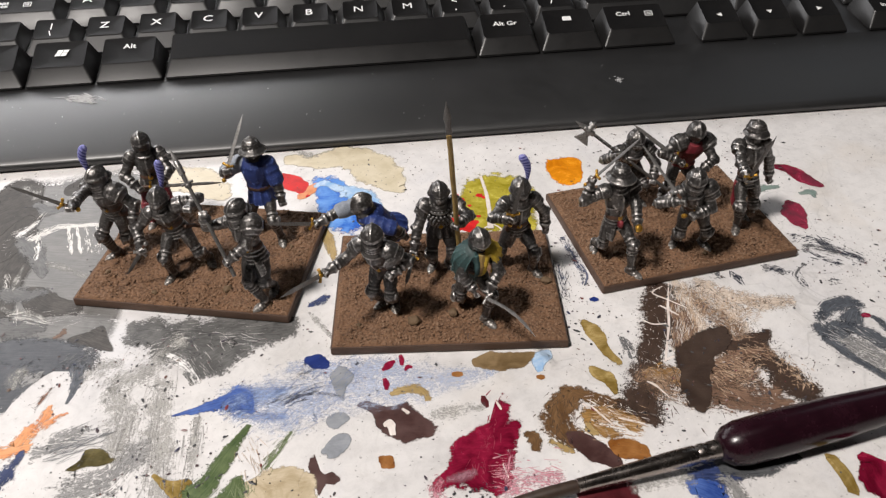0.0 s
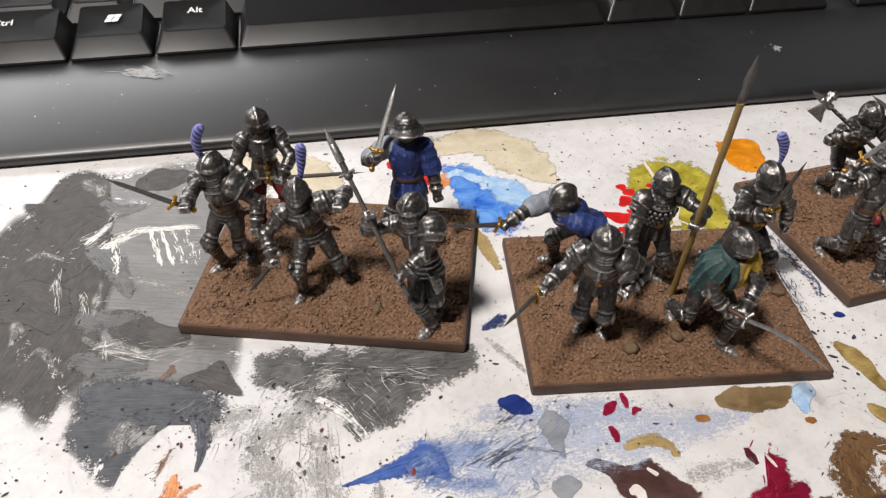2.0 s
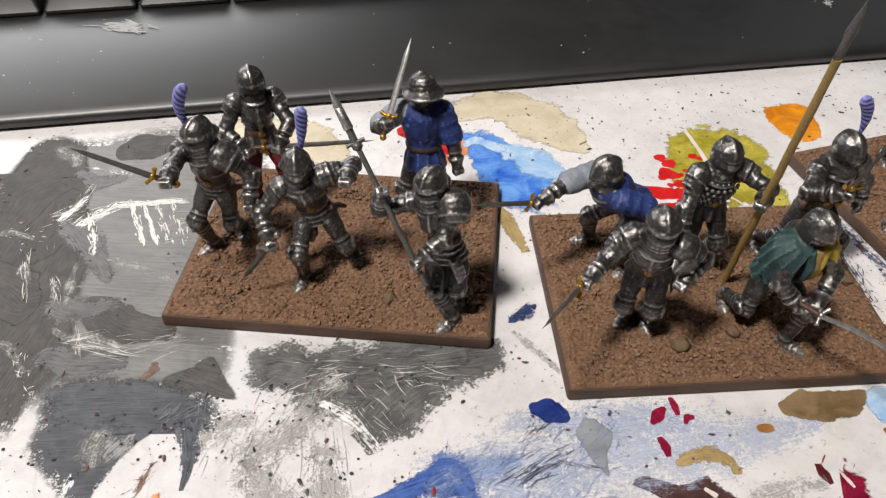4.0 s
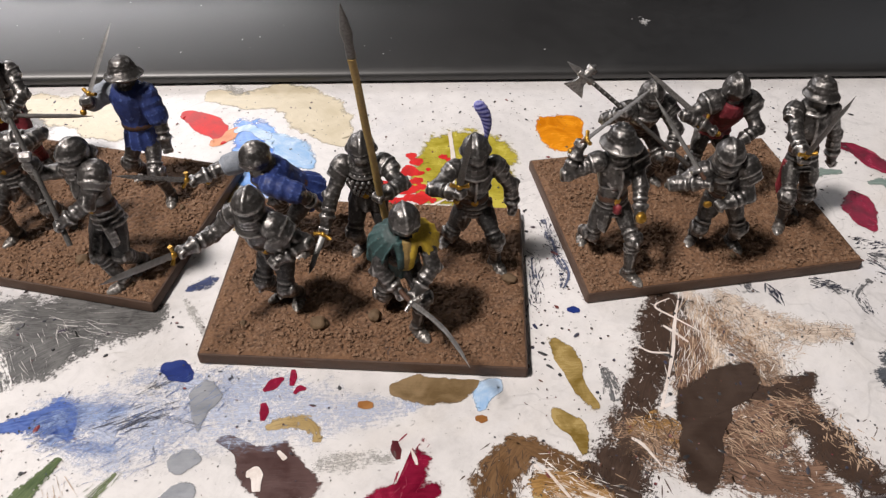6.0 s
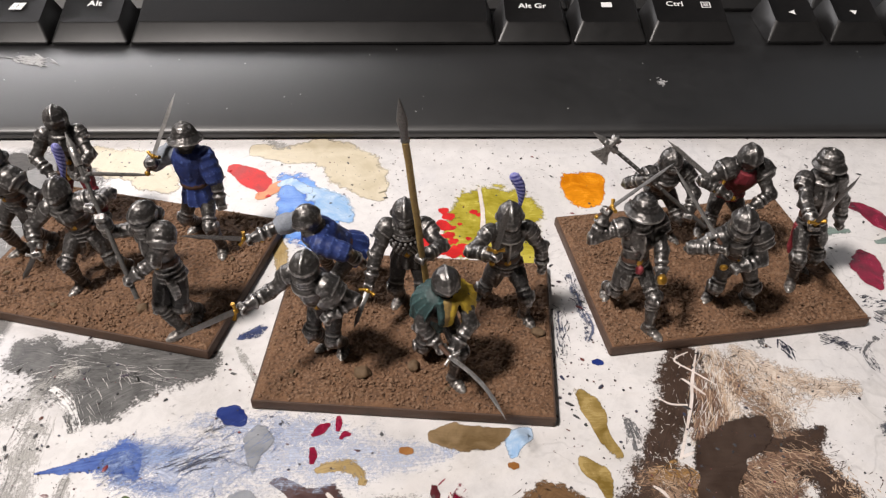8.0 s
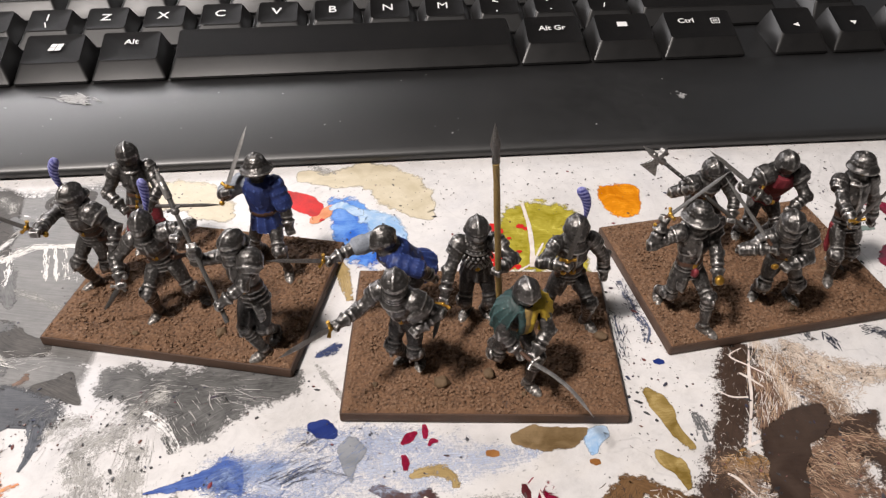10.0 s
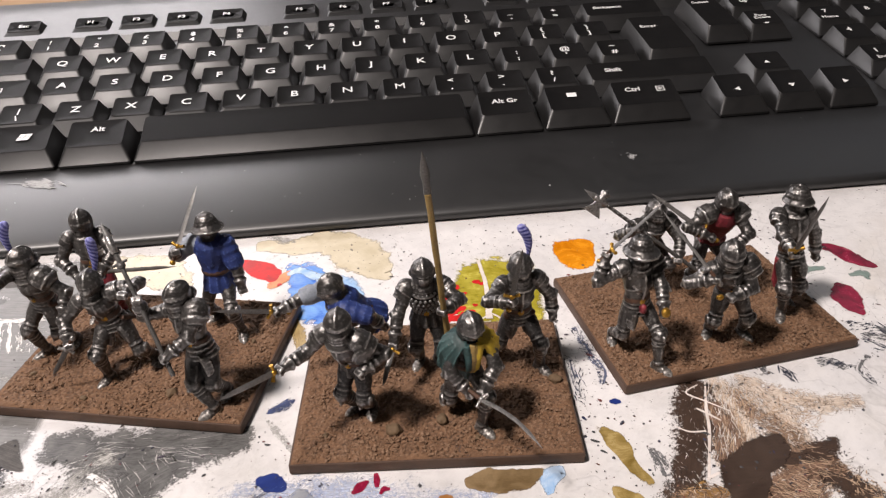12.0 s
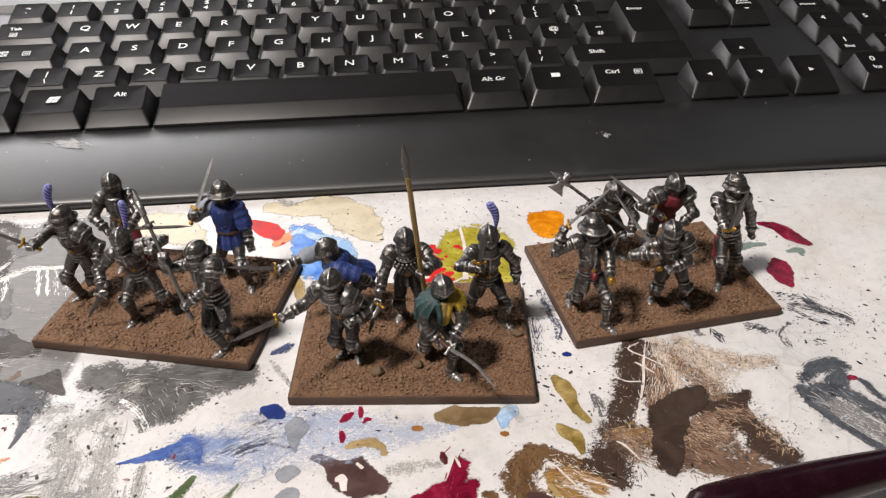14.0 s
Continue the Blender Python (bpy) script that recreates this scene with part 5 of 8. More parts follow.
knight("steel miniature knight in a visored helmet raising a bright sword two-handed", (93.6, 19.2, 31.8), ((94.4, 24.6), (103.3, 22.6)), ((90.2, 18.2, 23.2), (93.4, 15.6, 20.4)), -100, 0.4, "sallet", arms=S_, hints=((-1, 0.2, -0.6), (1, 0.2, -0.8)), extra=gear, pauldrons=(0.95, 1.1), scabbard=False, nod=0.3)


def gear(s, thin, k):
    sword(thin, (109.6, 22.6, 25.0), (105.6, 11.4, 44.8), (1, 0, 0), SD_, 0.62, grip_mat=GO_)
    s.tube([k["pelvis"] + k["r"] * 3.0 + k["f"] * 0.4, k["pelvis"] + k["r"] * 3.4 - k["up"] * 6.0, k["pelvis"] + k["r"] * 3.2 - k["up"] * 8.0], [0.7, 0.65, 0.4], RE_, 8)


knight("miniature knight in a round brimmed helmet holding a gold-hilted sword upright", (115.2, 34.2, 34.4), ((113.8, 27.6), (119.0, 33.0)), ((109.8, 23.4, 24.4), (123.4, 34.4, 15.2)), -95, 0, "kettle", hints=((-0.8, 0.3, -0.8), (1, 0.3, 0)), extra=gear, look_to=-60, pauldrons=(0.95, 0.75), brim=3.1, nod=0.05, scabbard=False, helm=1.12)

# ---- the paint brush ----
def brush(tail, tip, radius):
    """A lacquered handle, a crimped ferrule and a pointed tuft, lying on the board."""
    t, p = Vector(tail), Vector(tip)
    d = (p - t)
    n = d.length
    ob = thing("paint_brush", "paint brush with dark red handle lying on the painted board", "paint brush", at=Matrix.Translation(t * MM) @ d.to_track_quat("Z", "Y").to_matrix().to_4x4())

    def turned(name, prof, mat, label):
        s = Shape()
        s.lathe((0, 0, 0), (0, 0, 1), prof, 0, 28)
        return part(name, s.data(name, [mat]), ob, label)
    a, b = n - 52.5, n - 22
    turned("handle", [(0, 0.6), (1.2, 1.6), (6, 2.1), (a - 48, radius * 0.7), (a - 26, radius * 0.95), (a - 12, radius), (a - 5, radius * 0.97), (a - 2.2, radius * 0.84), (a - 0.7, radius * 0.6), (a, radius * 0.42)], HANDLE, "glossy dark red lacquered handle")
    k = 1.95
    turned("ferrule", [(a - 1.0, k), (a, k * 1.02), (a + 2, k * 1.0), (a + 2.6, k * 0.9), (a + 3.2, k * 1.02), (a + 4.2, k * 1.02), (a + 4.8, k * 0.9), (a + 5.4, k * 1.02), (a + 9, k * 1.02), (a + 22, k * 0.86), (b, k * 0.74), (b + 0.2, k * 0.6)], FERRULE, "shiny metal ferrule with crimped rings")
    turned("bristles", [(b - 0.5, k * 0.64), (b + 1, k * 0.7), (b + 6, k * 0.72), (b + 12, k * 0.55), (b + 18, k * 0.25), (n, 0.05)], BRISTLE, "dark pointed bristles")
    return ob


brush((204.0, -27.0, 11.9), (27.4, -45.0, 0.9), 4.85)

# ---- dried paint on the board ----
P = dict(
    GREY=paint("grey_paint", (0.045, 0.045, 0.0445), (0.165, 0.162, 0.158), 0.66, 0.07, 6.0, (0.35, 0.6), 1.5, 0.8),
    WHITE=paint("dry_white_paint", (0.62, 0.61, 0.60), (0.80, 0.79, 0.78), 0.25, 0.2, 5.0),
    BUFF=paint("scratched_bare_board", (0.62, 0.55, 0.50), (0.78, 0.72, 0.68), 0.9, 0.05, 3.0),
    GREYDRY=paint("dry_grey_paint", (0.13, 0.13, 0.13), (0.32, 0.315, 0.31), 0.32, 0.14, 7.0, (0.35, 0.55), 1.6, 0.8),
    GREENDRY=paint("dry_green_paint", (0.10, 0.15, 0.06), (0.25, 0.30, 0.16), 0.25, 0.22, 6.0),
    RUSTDRY=paint("dry_rust_paint", (0.25, 0.10, 0.06), (0.42, 0.22, 0.15), 0.25, 0.22, 3.0),
    GREYTHIN=paint("thin_grey_paint", (0.24, 0.235, 0.218), (0.46, 0.45, 0.425), 0.34, 0.11, 8.0, (0.4, 0.6), 1.8, 0.42),
    GREYMID=paint("brushed_mid_grey_paint", (0.125, 0.122, 0.118), (0.225, 0.22, 0.214), 1.2, 0.064, 8.0, (0.38, 0.55), 1.0, 1.2),
    GREYDARK=paint("brushed_dark_grey_paint", (0.034, 0.031, 0.029), (0.110, 0.102, 0.096), 1.2, 0.075, 6.0, (0.62, 0.8), 1.5, 1.6),
    SLATEDARK=paint("dark_slate_paint", (0.040, 0.044, 0.052), (0.095, 0.100, 0.112), 1.1, 0.065, 9.0, (0.35, 0.5), 1.8, 1.2),
    SLATE=paint("slate_paint", (0.042, 0.045, 0.05), (0.115, 0.118, 0.124), 0.72, 0.06, 7.0, (0.35, 0.55), 1.5),
    SLATEBLUE=paint("slate_blue_paint", (0.020, 0.025, 0.034), (0.12, 0.13, 0.15), 0.52, 0.17, 7.0, (0.3, 0.5), 1.4, 0.9),
    BLUEWASH=paint("blue_wash", (0.27, 0.35, 0.57), (0.56, 0.62, 0.76), 0.40, 0.10, 9.0, (0.3, 0.5), 1.5, 0.30),
    BLUESOLID=paint("blue_paint", (0.02, 0.055, 0.25), (0.08, 0.155, 0.44), 0.75, 0.09, 8.0, (0.3, 0.5), 1.4),
    BLUEDEEP=paint("deep_blue_paint", (0.006, 0.018, 0.13), (0.012, 0.035, 0.20), 0.85, 0.00, 3.0),
    STEELBLUE=paint("grey_blue_paint", (0.20, 0.215, 0.24), (0.30, 0.315, 0.345), 0.80, 0.02, 3.0, (0.4, 0.6), 1.0, 0.7),
    GREEN=paint("green_paint", (0.035, 0.068, 0.018), (0.115, 0.155, 0.055), 0.70, 0.09, 6.0, (0.3, 0.5), 1.5),
    OLIVE=paint("olive_paint", (0.035, 0.030, 0.012), (0.14, 0.115, 0.045), 0.80, 0.00, 4.0, (0.12, 0.25)),
    PLUM=paint("plum_paint", (0.05, 0.022, 0.02), (0.085, 0.042, 0.038), 0.80, 0.02, 3.0),
    TAN=paint("tan_paint", (0.28, 0.19, 0.07), (0.45, 0.33, 0.15), 0.45, 0.10, 4.0),
    CREAM=paint("cream_paint", (0.40, 0.32, 0.20), (0.58, 0.49, 0.35), 0.66, 0.02, 2.0, (0.3, 0.5), 1.0, 0.6),
    CREAMWASH=paint("cream_wash", (0.54, 0.47, 0.33), (0.66, 0.59, 0.45), 0.70, 0.02, 3.0, (0.3, 0.5), 0.7, 0.5),
    OCHRE=paint("ochre_paint", (0.19, 0.125, 0.03), (0.40, 0.29, 0.11), 0.80, 0.00, 5.0, (0.15, 0.3)),
    OCHREDRY=paint("dry_ochre_paint", (0.17, 0.08, 0.02), (0.38, 0.22, 0.07), 0.50, 0.12, 5.0),
    CRIMSON=paint("crimson_paint", (0.10, 0.003, 0.014), (0.27, 0.010, 0.042), 0.80, 0.03, 3.0, (0.10, 0.28)),
    CRIMSONTHIN=paint("thin_crimson_paint", (0.42, 0.08, 0.14), (0.62, 0.32, 0.37), 0.25, 0.14, 5.0, (0.2, 0.4), 1.5, 0.5),
    BROWN=paint("brown_paint", (0.09, 0.045, 0.018), (0.19, 0.105, 0.045), 0.60, 0.07, 4.0),
    BROWNDRY=paint("dry_brown_paint", (0.050, 0.026, 0.016), (0.25, 0.15, 0.10), 0.50, 0.14, 11.0, (0.4, 0.6), 1.8),
    TANPALE=paint("scrubbed_tan_paint", (0.36, 0.25, 0.17), (0.72, 0.64, 0.56), 0.36, 0.14, 9.0, (0.4, 0.6), 2.0),
    BROWNFILL=paint("scrubbed_brown_paint", (0.085, 0.048, 0.03), (0.32, 0.21, 0.14), 0.26, 0.15, 9.0, (0.4, 0.6), 2.2),
    UMBER=paint("umber_paint", (0.032, 0.019, 0.013), (0.068, 0.041, 0.029), 0.55, 0.07, 5.0, (0.35, 0.5), 1.8),
    UMBERWET=paint("solid_umber_paint", (0.036, 0.022, 0.016), (0.058, 0.037, 0.027), 0.92, 0.02, 3.0, (0.3, 0.45), 0.8),
    SAGE=paint("sage_paint", (0.12, 0.18, 0.16), (0.24, 0.30, 0.27), 0.45, 0.10, 5.0),
    ORANGE=paint("orange_paint", (0.55, 0.17, 0.004), (0.80, 0.30, 0.012), 0.85, 0.00, 3.0, (0.15, 0.3)),
    ORANGEDRY=paint("dry_orange_paint", (0.55, 0.16, 0.04), (0.72, 0.34, 0.15), 0.35, 0.18, 7.0),
    LIME=paint("olive_yellow_paint", (0.27, 0.225, 0.016), (0.50, 0.43, 0.07), 0.82, 0.00, 3.0, (0.12, 0.3), 0.8, 0.7),
    SCARLET=paint("red_paint", (0.42, 0.003, 0.003), (0.66, 0.012, 0.012), 0.95, 0.00, 3.0, (0.45, 0.55)),
    APRICOT=paint("apricot_paint", (0.60, 0.20, 0.07), (0.74, 0.33, 0.15), 0.80, 0.00, 3.0),
    SKY=paint("bright_blue_paint", (0.03, 0.13, 0.56), (0.16, 0.36, 0.76), 0.82, 0.02, 3.0, (0.1, 0.25), 0.9, 0.6),
    SKYPALE=paint("pale_blue_paint", (0.26, 0.45, 0.72), (0.48, 0.62, 0.79), 0.60, 0.03, 3.0, (0.15, 0.3), 1.0, 0.4),
    KHAKI=paint("khaki_paint", (0.14, 0.09, 0.04), (0.25, 0.17, 0.085), 0.70, 0.02, 3.0),
    NAVY=paint("navy_paint", (0.01, 0.018, 0.06), (0.04, 0.06, 0.16), 0.40, 0.10, 3.0),
    NAVYDRY=paint("dry_navy_paint", (0.015, 0.018, 0.035), (0.10, 0.12, 0.20), 0.12, 0.22, 12.0),
    INK=paint("dry_dark_paint", (0.03, 0.03, 0.032), (0.16, 0.16, 0.165), 0.20, 0.20, 6.0),
    RUST=paint("rust_paint", (0.20, 0.07, 0.012), (0.34, 0.15, 0.04), 0.80, 0.00, 2.0),
    BLUEMID=paint("brushed_blue_paint", (0.09, 0.17, 0.45), (0.34, 0.44, 0.66), 0.40, 0.12, 7.0, (0.3, 0.5), 1.6, 0.35),
    PINKFILM=paint("pale_pink_film", (0.34, 0.13, 0.18), (0.46, 0.26, 0.30), 0.34, 0.0, 3.0, (0.12, 0.25), 0.8, 0.2),
    MAROON=paint("maroon_paint", (0.05, 0.005, 0.008), (0.11, 0.012, 0.018), 0.70, 0.02, 3.0),
)
LAYER = [0]


def paint_object(verts, faces, rim, flow, mat, label):
    me = bpy.data.meshes.new("paint_blot")
    me.from_pydata(verts, [], faces)
    for uv_name, values in (("rim", rim), ("flow", flow)):
        layer = me.uv_layers.new(name=uv_name)
        idx = np.empty(len(me.loops), dtype=np.int32)
        me.loops.foreach_get("vertex_index", idx)
        layer.data.foreach_set("uv", np.array(values, dtype=np.float32)[idx].ravel())
    me.materials.append(mat)
    me.polygons.foreach_set("use_smooth", [True] * len(faces))
    me.update()
    return tagged(new("paint_blot", me), label + " on the board", "paint", "dried paint on the board")


def blot(mat, label, spine, rag=0.5, wet=0, ends=2, over=0.0):
    """A patch of paint drawn along a spine of (x, y, half width) with an uneven rim."""
    LAYER[0] += 1
    lift = 0.004 + 0.0005 * LAYER[0] + over
    seed = Vector((LAYER[0] * 7.3, 1.7, 0.4))
    n, half = 40, 10
    pts = [Vector((x, y)) for x, y, w in spine]
    lens = [0.0]
    for a, b in zip(pts, pts[1:]):
        lens.append(lens[-1] + (b - a).length)
    total = max(lens[-1], 0.1)
    w0, w1 = spine[0][2] * 1.05, spine[-1][2] * 1.05

    def at(d):
        """Smooth place and half width at a distance along the spine."""
        d = min(max(d, 0.0), total)
        i = max(k for k in range(len(lens) - 1) if lens[k] <= d + 1e-9)
        t = (d - lens[i]) / max(1e-6, lens[i + 1] - lens[i])
        p0, p1, p2, p3 = (spine[min(max(k, 0), len(spine) - 1)] for k in (i - 1, i, i + 1, i + 2))
        return [0.5 * (2 * b + (c - a) * t + (2 * a - 5 * b + 4 * c - e) * t * t + (3 * b - a - 3 * c + e) * t ** 3) for a, b, c, e in zip(p0, p1, p2, p3)]
    verts, rim, flow = [], [], []
    for i in range(n + 1):
        d = -w0 + (total + w0 + w1) * i / n
        over = (-d / w0 if d < 0 else (d - total) / w1 if d > total else 0.0)
        x, y, w = at(d)
        ax, ay, _ = at(d - 0.4)
        bx, by, _ = at(d + 0.4)
        tan = Vector((bx - ax, by - ay))
        tan = tan.normalized() if tan.length > 1e-6 else Vector((1, 0))
        nor = Vector((-tan.y, tan.x))
        if d < 0:
            x, y = x + tan.x * d, y + tan.y * d
        elif d > total:
            x, y = x + tan.x * (d - total), y + tan.y * (d - total)
        w = max(0.05, w) * 1.2 * math.sqrt(max(0.0, 1 - over ** ends))
        for j in range(-half, half + 1):
            v = j / half
            q = Vector((x * 0.22, y * 0.22, 0)) + nor.to_3d() * (0.9 * v) + seed
            wob = 1 + rag * (0.30 * noise.noise(q) + 0.12 * noise.noise(q * 2.7))
            p = Vector((x, y)) + nor * (v * w * wob)
            e = min(1.0, max(abs(v), over))
            swell = (0.03 if wet else 0.012) * (1 - e ** 4)
            verts.append((p.x * MM, p.y * MM, (lift + swell) * MM))
            rim.append((e, i / n))
            flow.append((d + LAYER[0] * 31.0, v * w))
    faces = []
    m = 2 * half + 1
    for i in range(n):
        for j in range(m - 1):
            a = i * m + j
            faces.append((a, a + m, a + m + 1, a + 1))
    return paint_object(verts, faces, rim, flow, mat, label)


def patch(mat, label, outline, turn=0.0, wet=0, over=0.0):
    """A pool of paint within a smooth closed outline of a few corners."""
    LAYER[0] += 1
    lift = 0.004 + 0.0005 * LAYER[0] + over
    n = len(outline)
    pts = [Vector(p) for p in outline]
    ring = []
    for i in range(n):
        a, b, c, e = (pts[(i + k) % n] for k in (-1, 0, 1, 2))
        for k in range(6):
            t = k / 6
            ring.append(0.5 * (2 * b + (c - a) * t + (2 * a - 5 * b + 4 * c - e) * t * t + (3 * b - a - 3 * c + e) * t ** 3))
    mid = sum(ring, Vector((0, 0))) / len(ring)
    q = radians(turn)
    steps = 12
    verts, rim, flow, faces = [], [], [], []
    for r in range(steps + 1):
        e = max(0.02, r / steps)
        for p in ring:
            w = mid + (p - mid) * (e * 1.2)
            verts.append((w.x * MM, w.y * MM, (lift + (0.03 if wet else 0.004) * (1 - e ** 4)) * MM))
            rim.append((e, 0.5))
            flow.append((w.x * math.cos(q) + w.y * math.sin(q), -w.x * math.sin(q) + w.y * math.cos(q)))
    m = len(ring)
    for r in range(steps):
        for j in range(m):
            k = (j + 1) % m
            faces.append((r * m + j, (r + 1) * m + j, (r + 1) * m + k, r * m + k))
    faces.append(tuple(range(m)))
    return paint_object(verts, faces, rim, flow, mat, label)


SCRAPE = dict(
    white=surface("scratched_white", (0.62, 0.60, 0.57), (0.82, 0.80, 0.77), 300, (0.4, 0.6)),
    tan=surface("scratched_tan", (0.34, 0.22, 0.13), (0.58, 0.44, 0.32), 300, (0.4, 0.6)),
    umber=surface("scratched_umber", (0.03, 0.018, 0.012), (0.09, 0.05, 0.03), 300, (0.4, 0.6)),
    grey=surface("scratched_grey", (0.26, 0.255, 0.25), (0.50, 0.49, 0.48), 300, (0.4, 0.6)),
    slate=surface("scratched_slate", (0.10, 0.103, 0.11), (0.22, 0.225, 0.235), 300, (0.4, 0.6)),
    ink=surface("scratched_ink", (0.008, 0.010, 0.022), (0.045, 0.05, 0.075), 300, (0.4, 0.6)),
    blue=surface("scratched_blue", (0.03, 0.06, 0.22), (0.16, 0.24, 0.46), 300, (0.4, 0.6)),
    crimson=surface("scratched_crimson", (0.14, 0.004, 0.018), (0.34, 0.04, 0.08), 300, (0.3, 0.5)),
    pink=surface("scratched_pink", (0.42, 0.12, 0.17), (0.66, 0.40, 0.44), 300, (0.3, 0.5)),
    green=surface("scratched_green", (0.09, 0.13, 0.05), (0.24, 0.28, 0.15), 300, (0.4, 0.6)),
)


def scrape(mat, label, a, b, spread, count, length, width, turn=0.0, jitter=12.0, seed=1):
    """A cluster of thin bristle marks laid round the line from a to b."""
    LAYER[0] += 1
    lift = 0.006 + 0.0005 * LAYER[0]
    rng = random.Random(seed * 31 + LAYER[0])
    a, b = Vector(a), Vector(b)
    way = math.atan2(b.y - a.y, b.x - a.x) + radians(turn)
    cross = Vector((-(b - a).y, (b - a).x)).normalized()
    s = Shape()
    for _ in range(int(count * 1.7)):
        c = a.lerp(b, rng.uniform(-0.05, 1.05)) + cross * rng.gauss(0, spread * 0.5)
        q = way + radians(rng.gauss(0, jitter))
        n = length * rng.uniform(0.2, 1.1)
        w = width * rng.choice((0.25, 0.35, 0.45, 0.7))
        bow = rng.uniform(-0.035, 0.035) * n
        d, m = Vector((math.cos(q), math.sin(q))), Vector((-math.sin(q), math.cos(q)))
        rows = []
        for k in range(6):
            t = k / 5
            p = c + d * (n * (t - 0.5)) + m * (bow * 4 * t * (1 - t))
            h = w * (0.25 + 0.75 * math.sin(math.pi * min(1.0, 0.12 + t))) * rng.uniform(0.55, 1.2)
            z = lift + 0.01 * math.sin(math.pi * t)
            rows.append([Vector((p.x - m.x * h, p.y - m.y * h, z)), Vector((p.x, p.y, z + 0.012)), Vector((p.x + m.x * h, p.y + m.y * h, z))])
        s.grid(rows, 0, close=False, cap=False)
    return tagged(new("paint_scrape", s.data("paint_scrape", [SCRAPE[mat]])), label + " on the board", "paint", "dried paint on the board")

patch(P["CRIMSON"], "wet crimson paint puddle", [(38.0, -17.0), (40.2, -18.7), (40.0, -23.4), (42.1, -23.7), (39.9, -30.5), (37.7, -35.7), (36.2, -40.5), (31.8, -41.4), (27.7, -39.8), (24.5, -38.1), (21.2, -38.9), (21.3, -36.0), (24.0, -33.7), (25.5, -29.8), (26.6, -27.4), (30.3, -25.4), (35.3, -23.0), (36.4, -20.2)], wet=1)
patch(P["PLUM"], "plum brown paint blot", [(6.1, -14.4), (8.8, -14.0), (13.7, -16.1), (17.6, -15.3), (20.3, -19.4), (22.8, -22.8), (20.8, -25.5), (16.7, -26.5), (13.0, -23.9), (10.2, -21.0), (9.8, -17.9), (8.0, -16.1)])
patch(P["PLUM"], "plum brown paint spike", [(-3.3, -25.9), (-2.6, -29.2), (-1.1, -31.4), (0.5, -31.0), (2.0, -33.0), (0.8, -34.1), (-1.0, -33.8), (-2.2, -35.8), (-3.1, -34.1), (-4.2, -31.0), (-4.5, -28.2)])
patch(P["LIME"], "thin olive-yellow paint puddle", [(43.7, 65.6), (49.2, 69.0), (58.0, 67.7), (63.2, 62.9), (63.4, 52.3), (61.3, 41.8), (57.0, 38.8), (49.1, 40.5), (42.8, 42.0), (39.0, 46.5), (40.1, 56.5)], wet=1)
patch(P["SKY"], "wet bright blue paint puddle", [(-3.0, 75.1), (3.5, 75.4), (7.8, 70.2), (12.2, 64.5), (14.3, 57.0), (12.9, 48.6), (8.4, 46.2), (2.8, 48.8), (-0.6, 55.2), (-2.2, 65.2)], wet=1)
patch(P["ORANGE"], "bright orange paint puddle", [(71.5, 74.2), (77.1, 74.9), (81.8, 73.6), (81.9, 67.4), (80.1, 62.7), (75.1, 60.2), (72.1, 62.7), (70.5, 69.2)], wet=1)
patch(P["GREYMID"], "mid-grey brushed paint field", [(-85.7, 79.5), (-78.9, 81.1), (-67.3, 83.4), (-52.5, 80.8), (-48.4, 54.5), (-53.7, 31.5), (-55.4, 18.9), (-62.1, 16.2), (-71.6, 15.3), (-79.3, 16.0), (-84.8, 25.3), (-87.2, 43.5), (-87.0, 61.1)], turn=-14)
patch(P["GREYDARK"], "dark warm grey brushed paint field", [(-110.2, 53.8), (-105.9, 63.1), (-103.6, 67.9), (-100.1, 71.0), (-97.9, 78.0), (-94.9, 81.9), (-87.6, 76.2), (-84.2, 66.2), (-83.7, 56.5), (-81.1, 45.5), (-81.5, 36.0), (-80.8, 27.1), (-82.4, 22.0), (-84.7, 18.5), (-86.1, 14.1), (-89.0, 14.6), (-92.2, 18.5), (-97.0, 19.4), (-104.2, 28.4), (-108.6, 40.6)], turn=75, over=0.004)
patch(P["GREYDARK"], "dark grey paint lobe at the far rim", [(-101.1, 72.7), (-102.8, 76.7), (-99.0, 76.9), (-97.3, 83.6), (-93.7, 87.2), (-89.7, 86.1), (-86.8, 83.4), (-85.6, 77.3), (-83.5, 67.8), (-84.7, 58.6), (-90.2, 61.4), (-96.0, 68.0)], turn=40, over=0.004)
blot(P["GREYTHIN"], "scrubbed pale paint in the grey lobe", [(-91.7, 84.0, 2.0), (-88.6, 81.6, 4.0), (-86.9, 77.8, 2.5)], rag=1.0, over=0.016)
blot(P["GREYDARK"], "dark grey smudge", [(-76.1, 80.9, 3.0), (-73.0, 81.8, 4.5), (-69.0, 82.6, 3.0)], rag=0.9, over=0.008)
patch(P["GREYDARK"], "grey paint corner", [(-62.3, 15.7), (-58.6, 17.2), (-55.6, 18.6), (-53.7, 14.7), (-51.9, 10.7), (-54.6, 11.3), (-57.4, 12.6), (-60.7, 13.0)], turn=-30, over=0.006)
patch(P["SLATEDARK"], "dark slate blue paint lobe", [(-80.0, 14.5), (-78.5, 16.7), (-71.0, 16.4), (-63.3, 14.1), (-57.5, 11.2), (-55.7, 7.4), (-56.7, 4.5), (-60.8, 6.3), (-64.4, 5.8), (-67.5, 3.5), (-69.5, 0.4), (-71.0, -2.2), (-72.1, -4.3), (-75.0, -1.9), (-78.3, 2.5), (-80.6, 5.5), (-80.1, 9.3)], turn=-6, over=0.008)
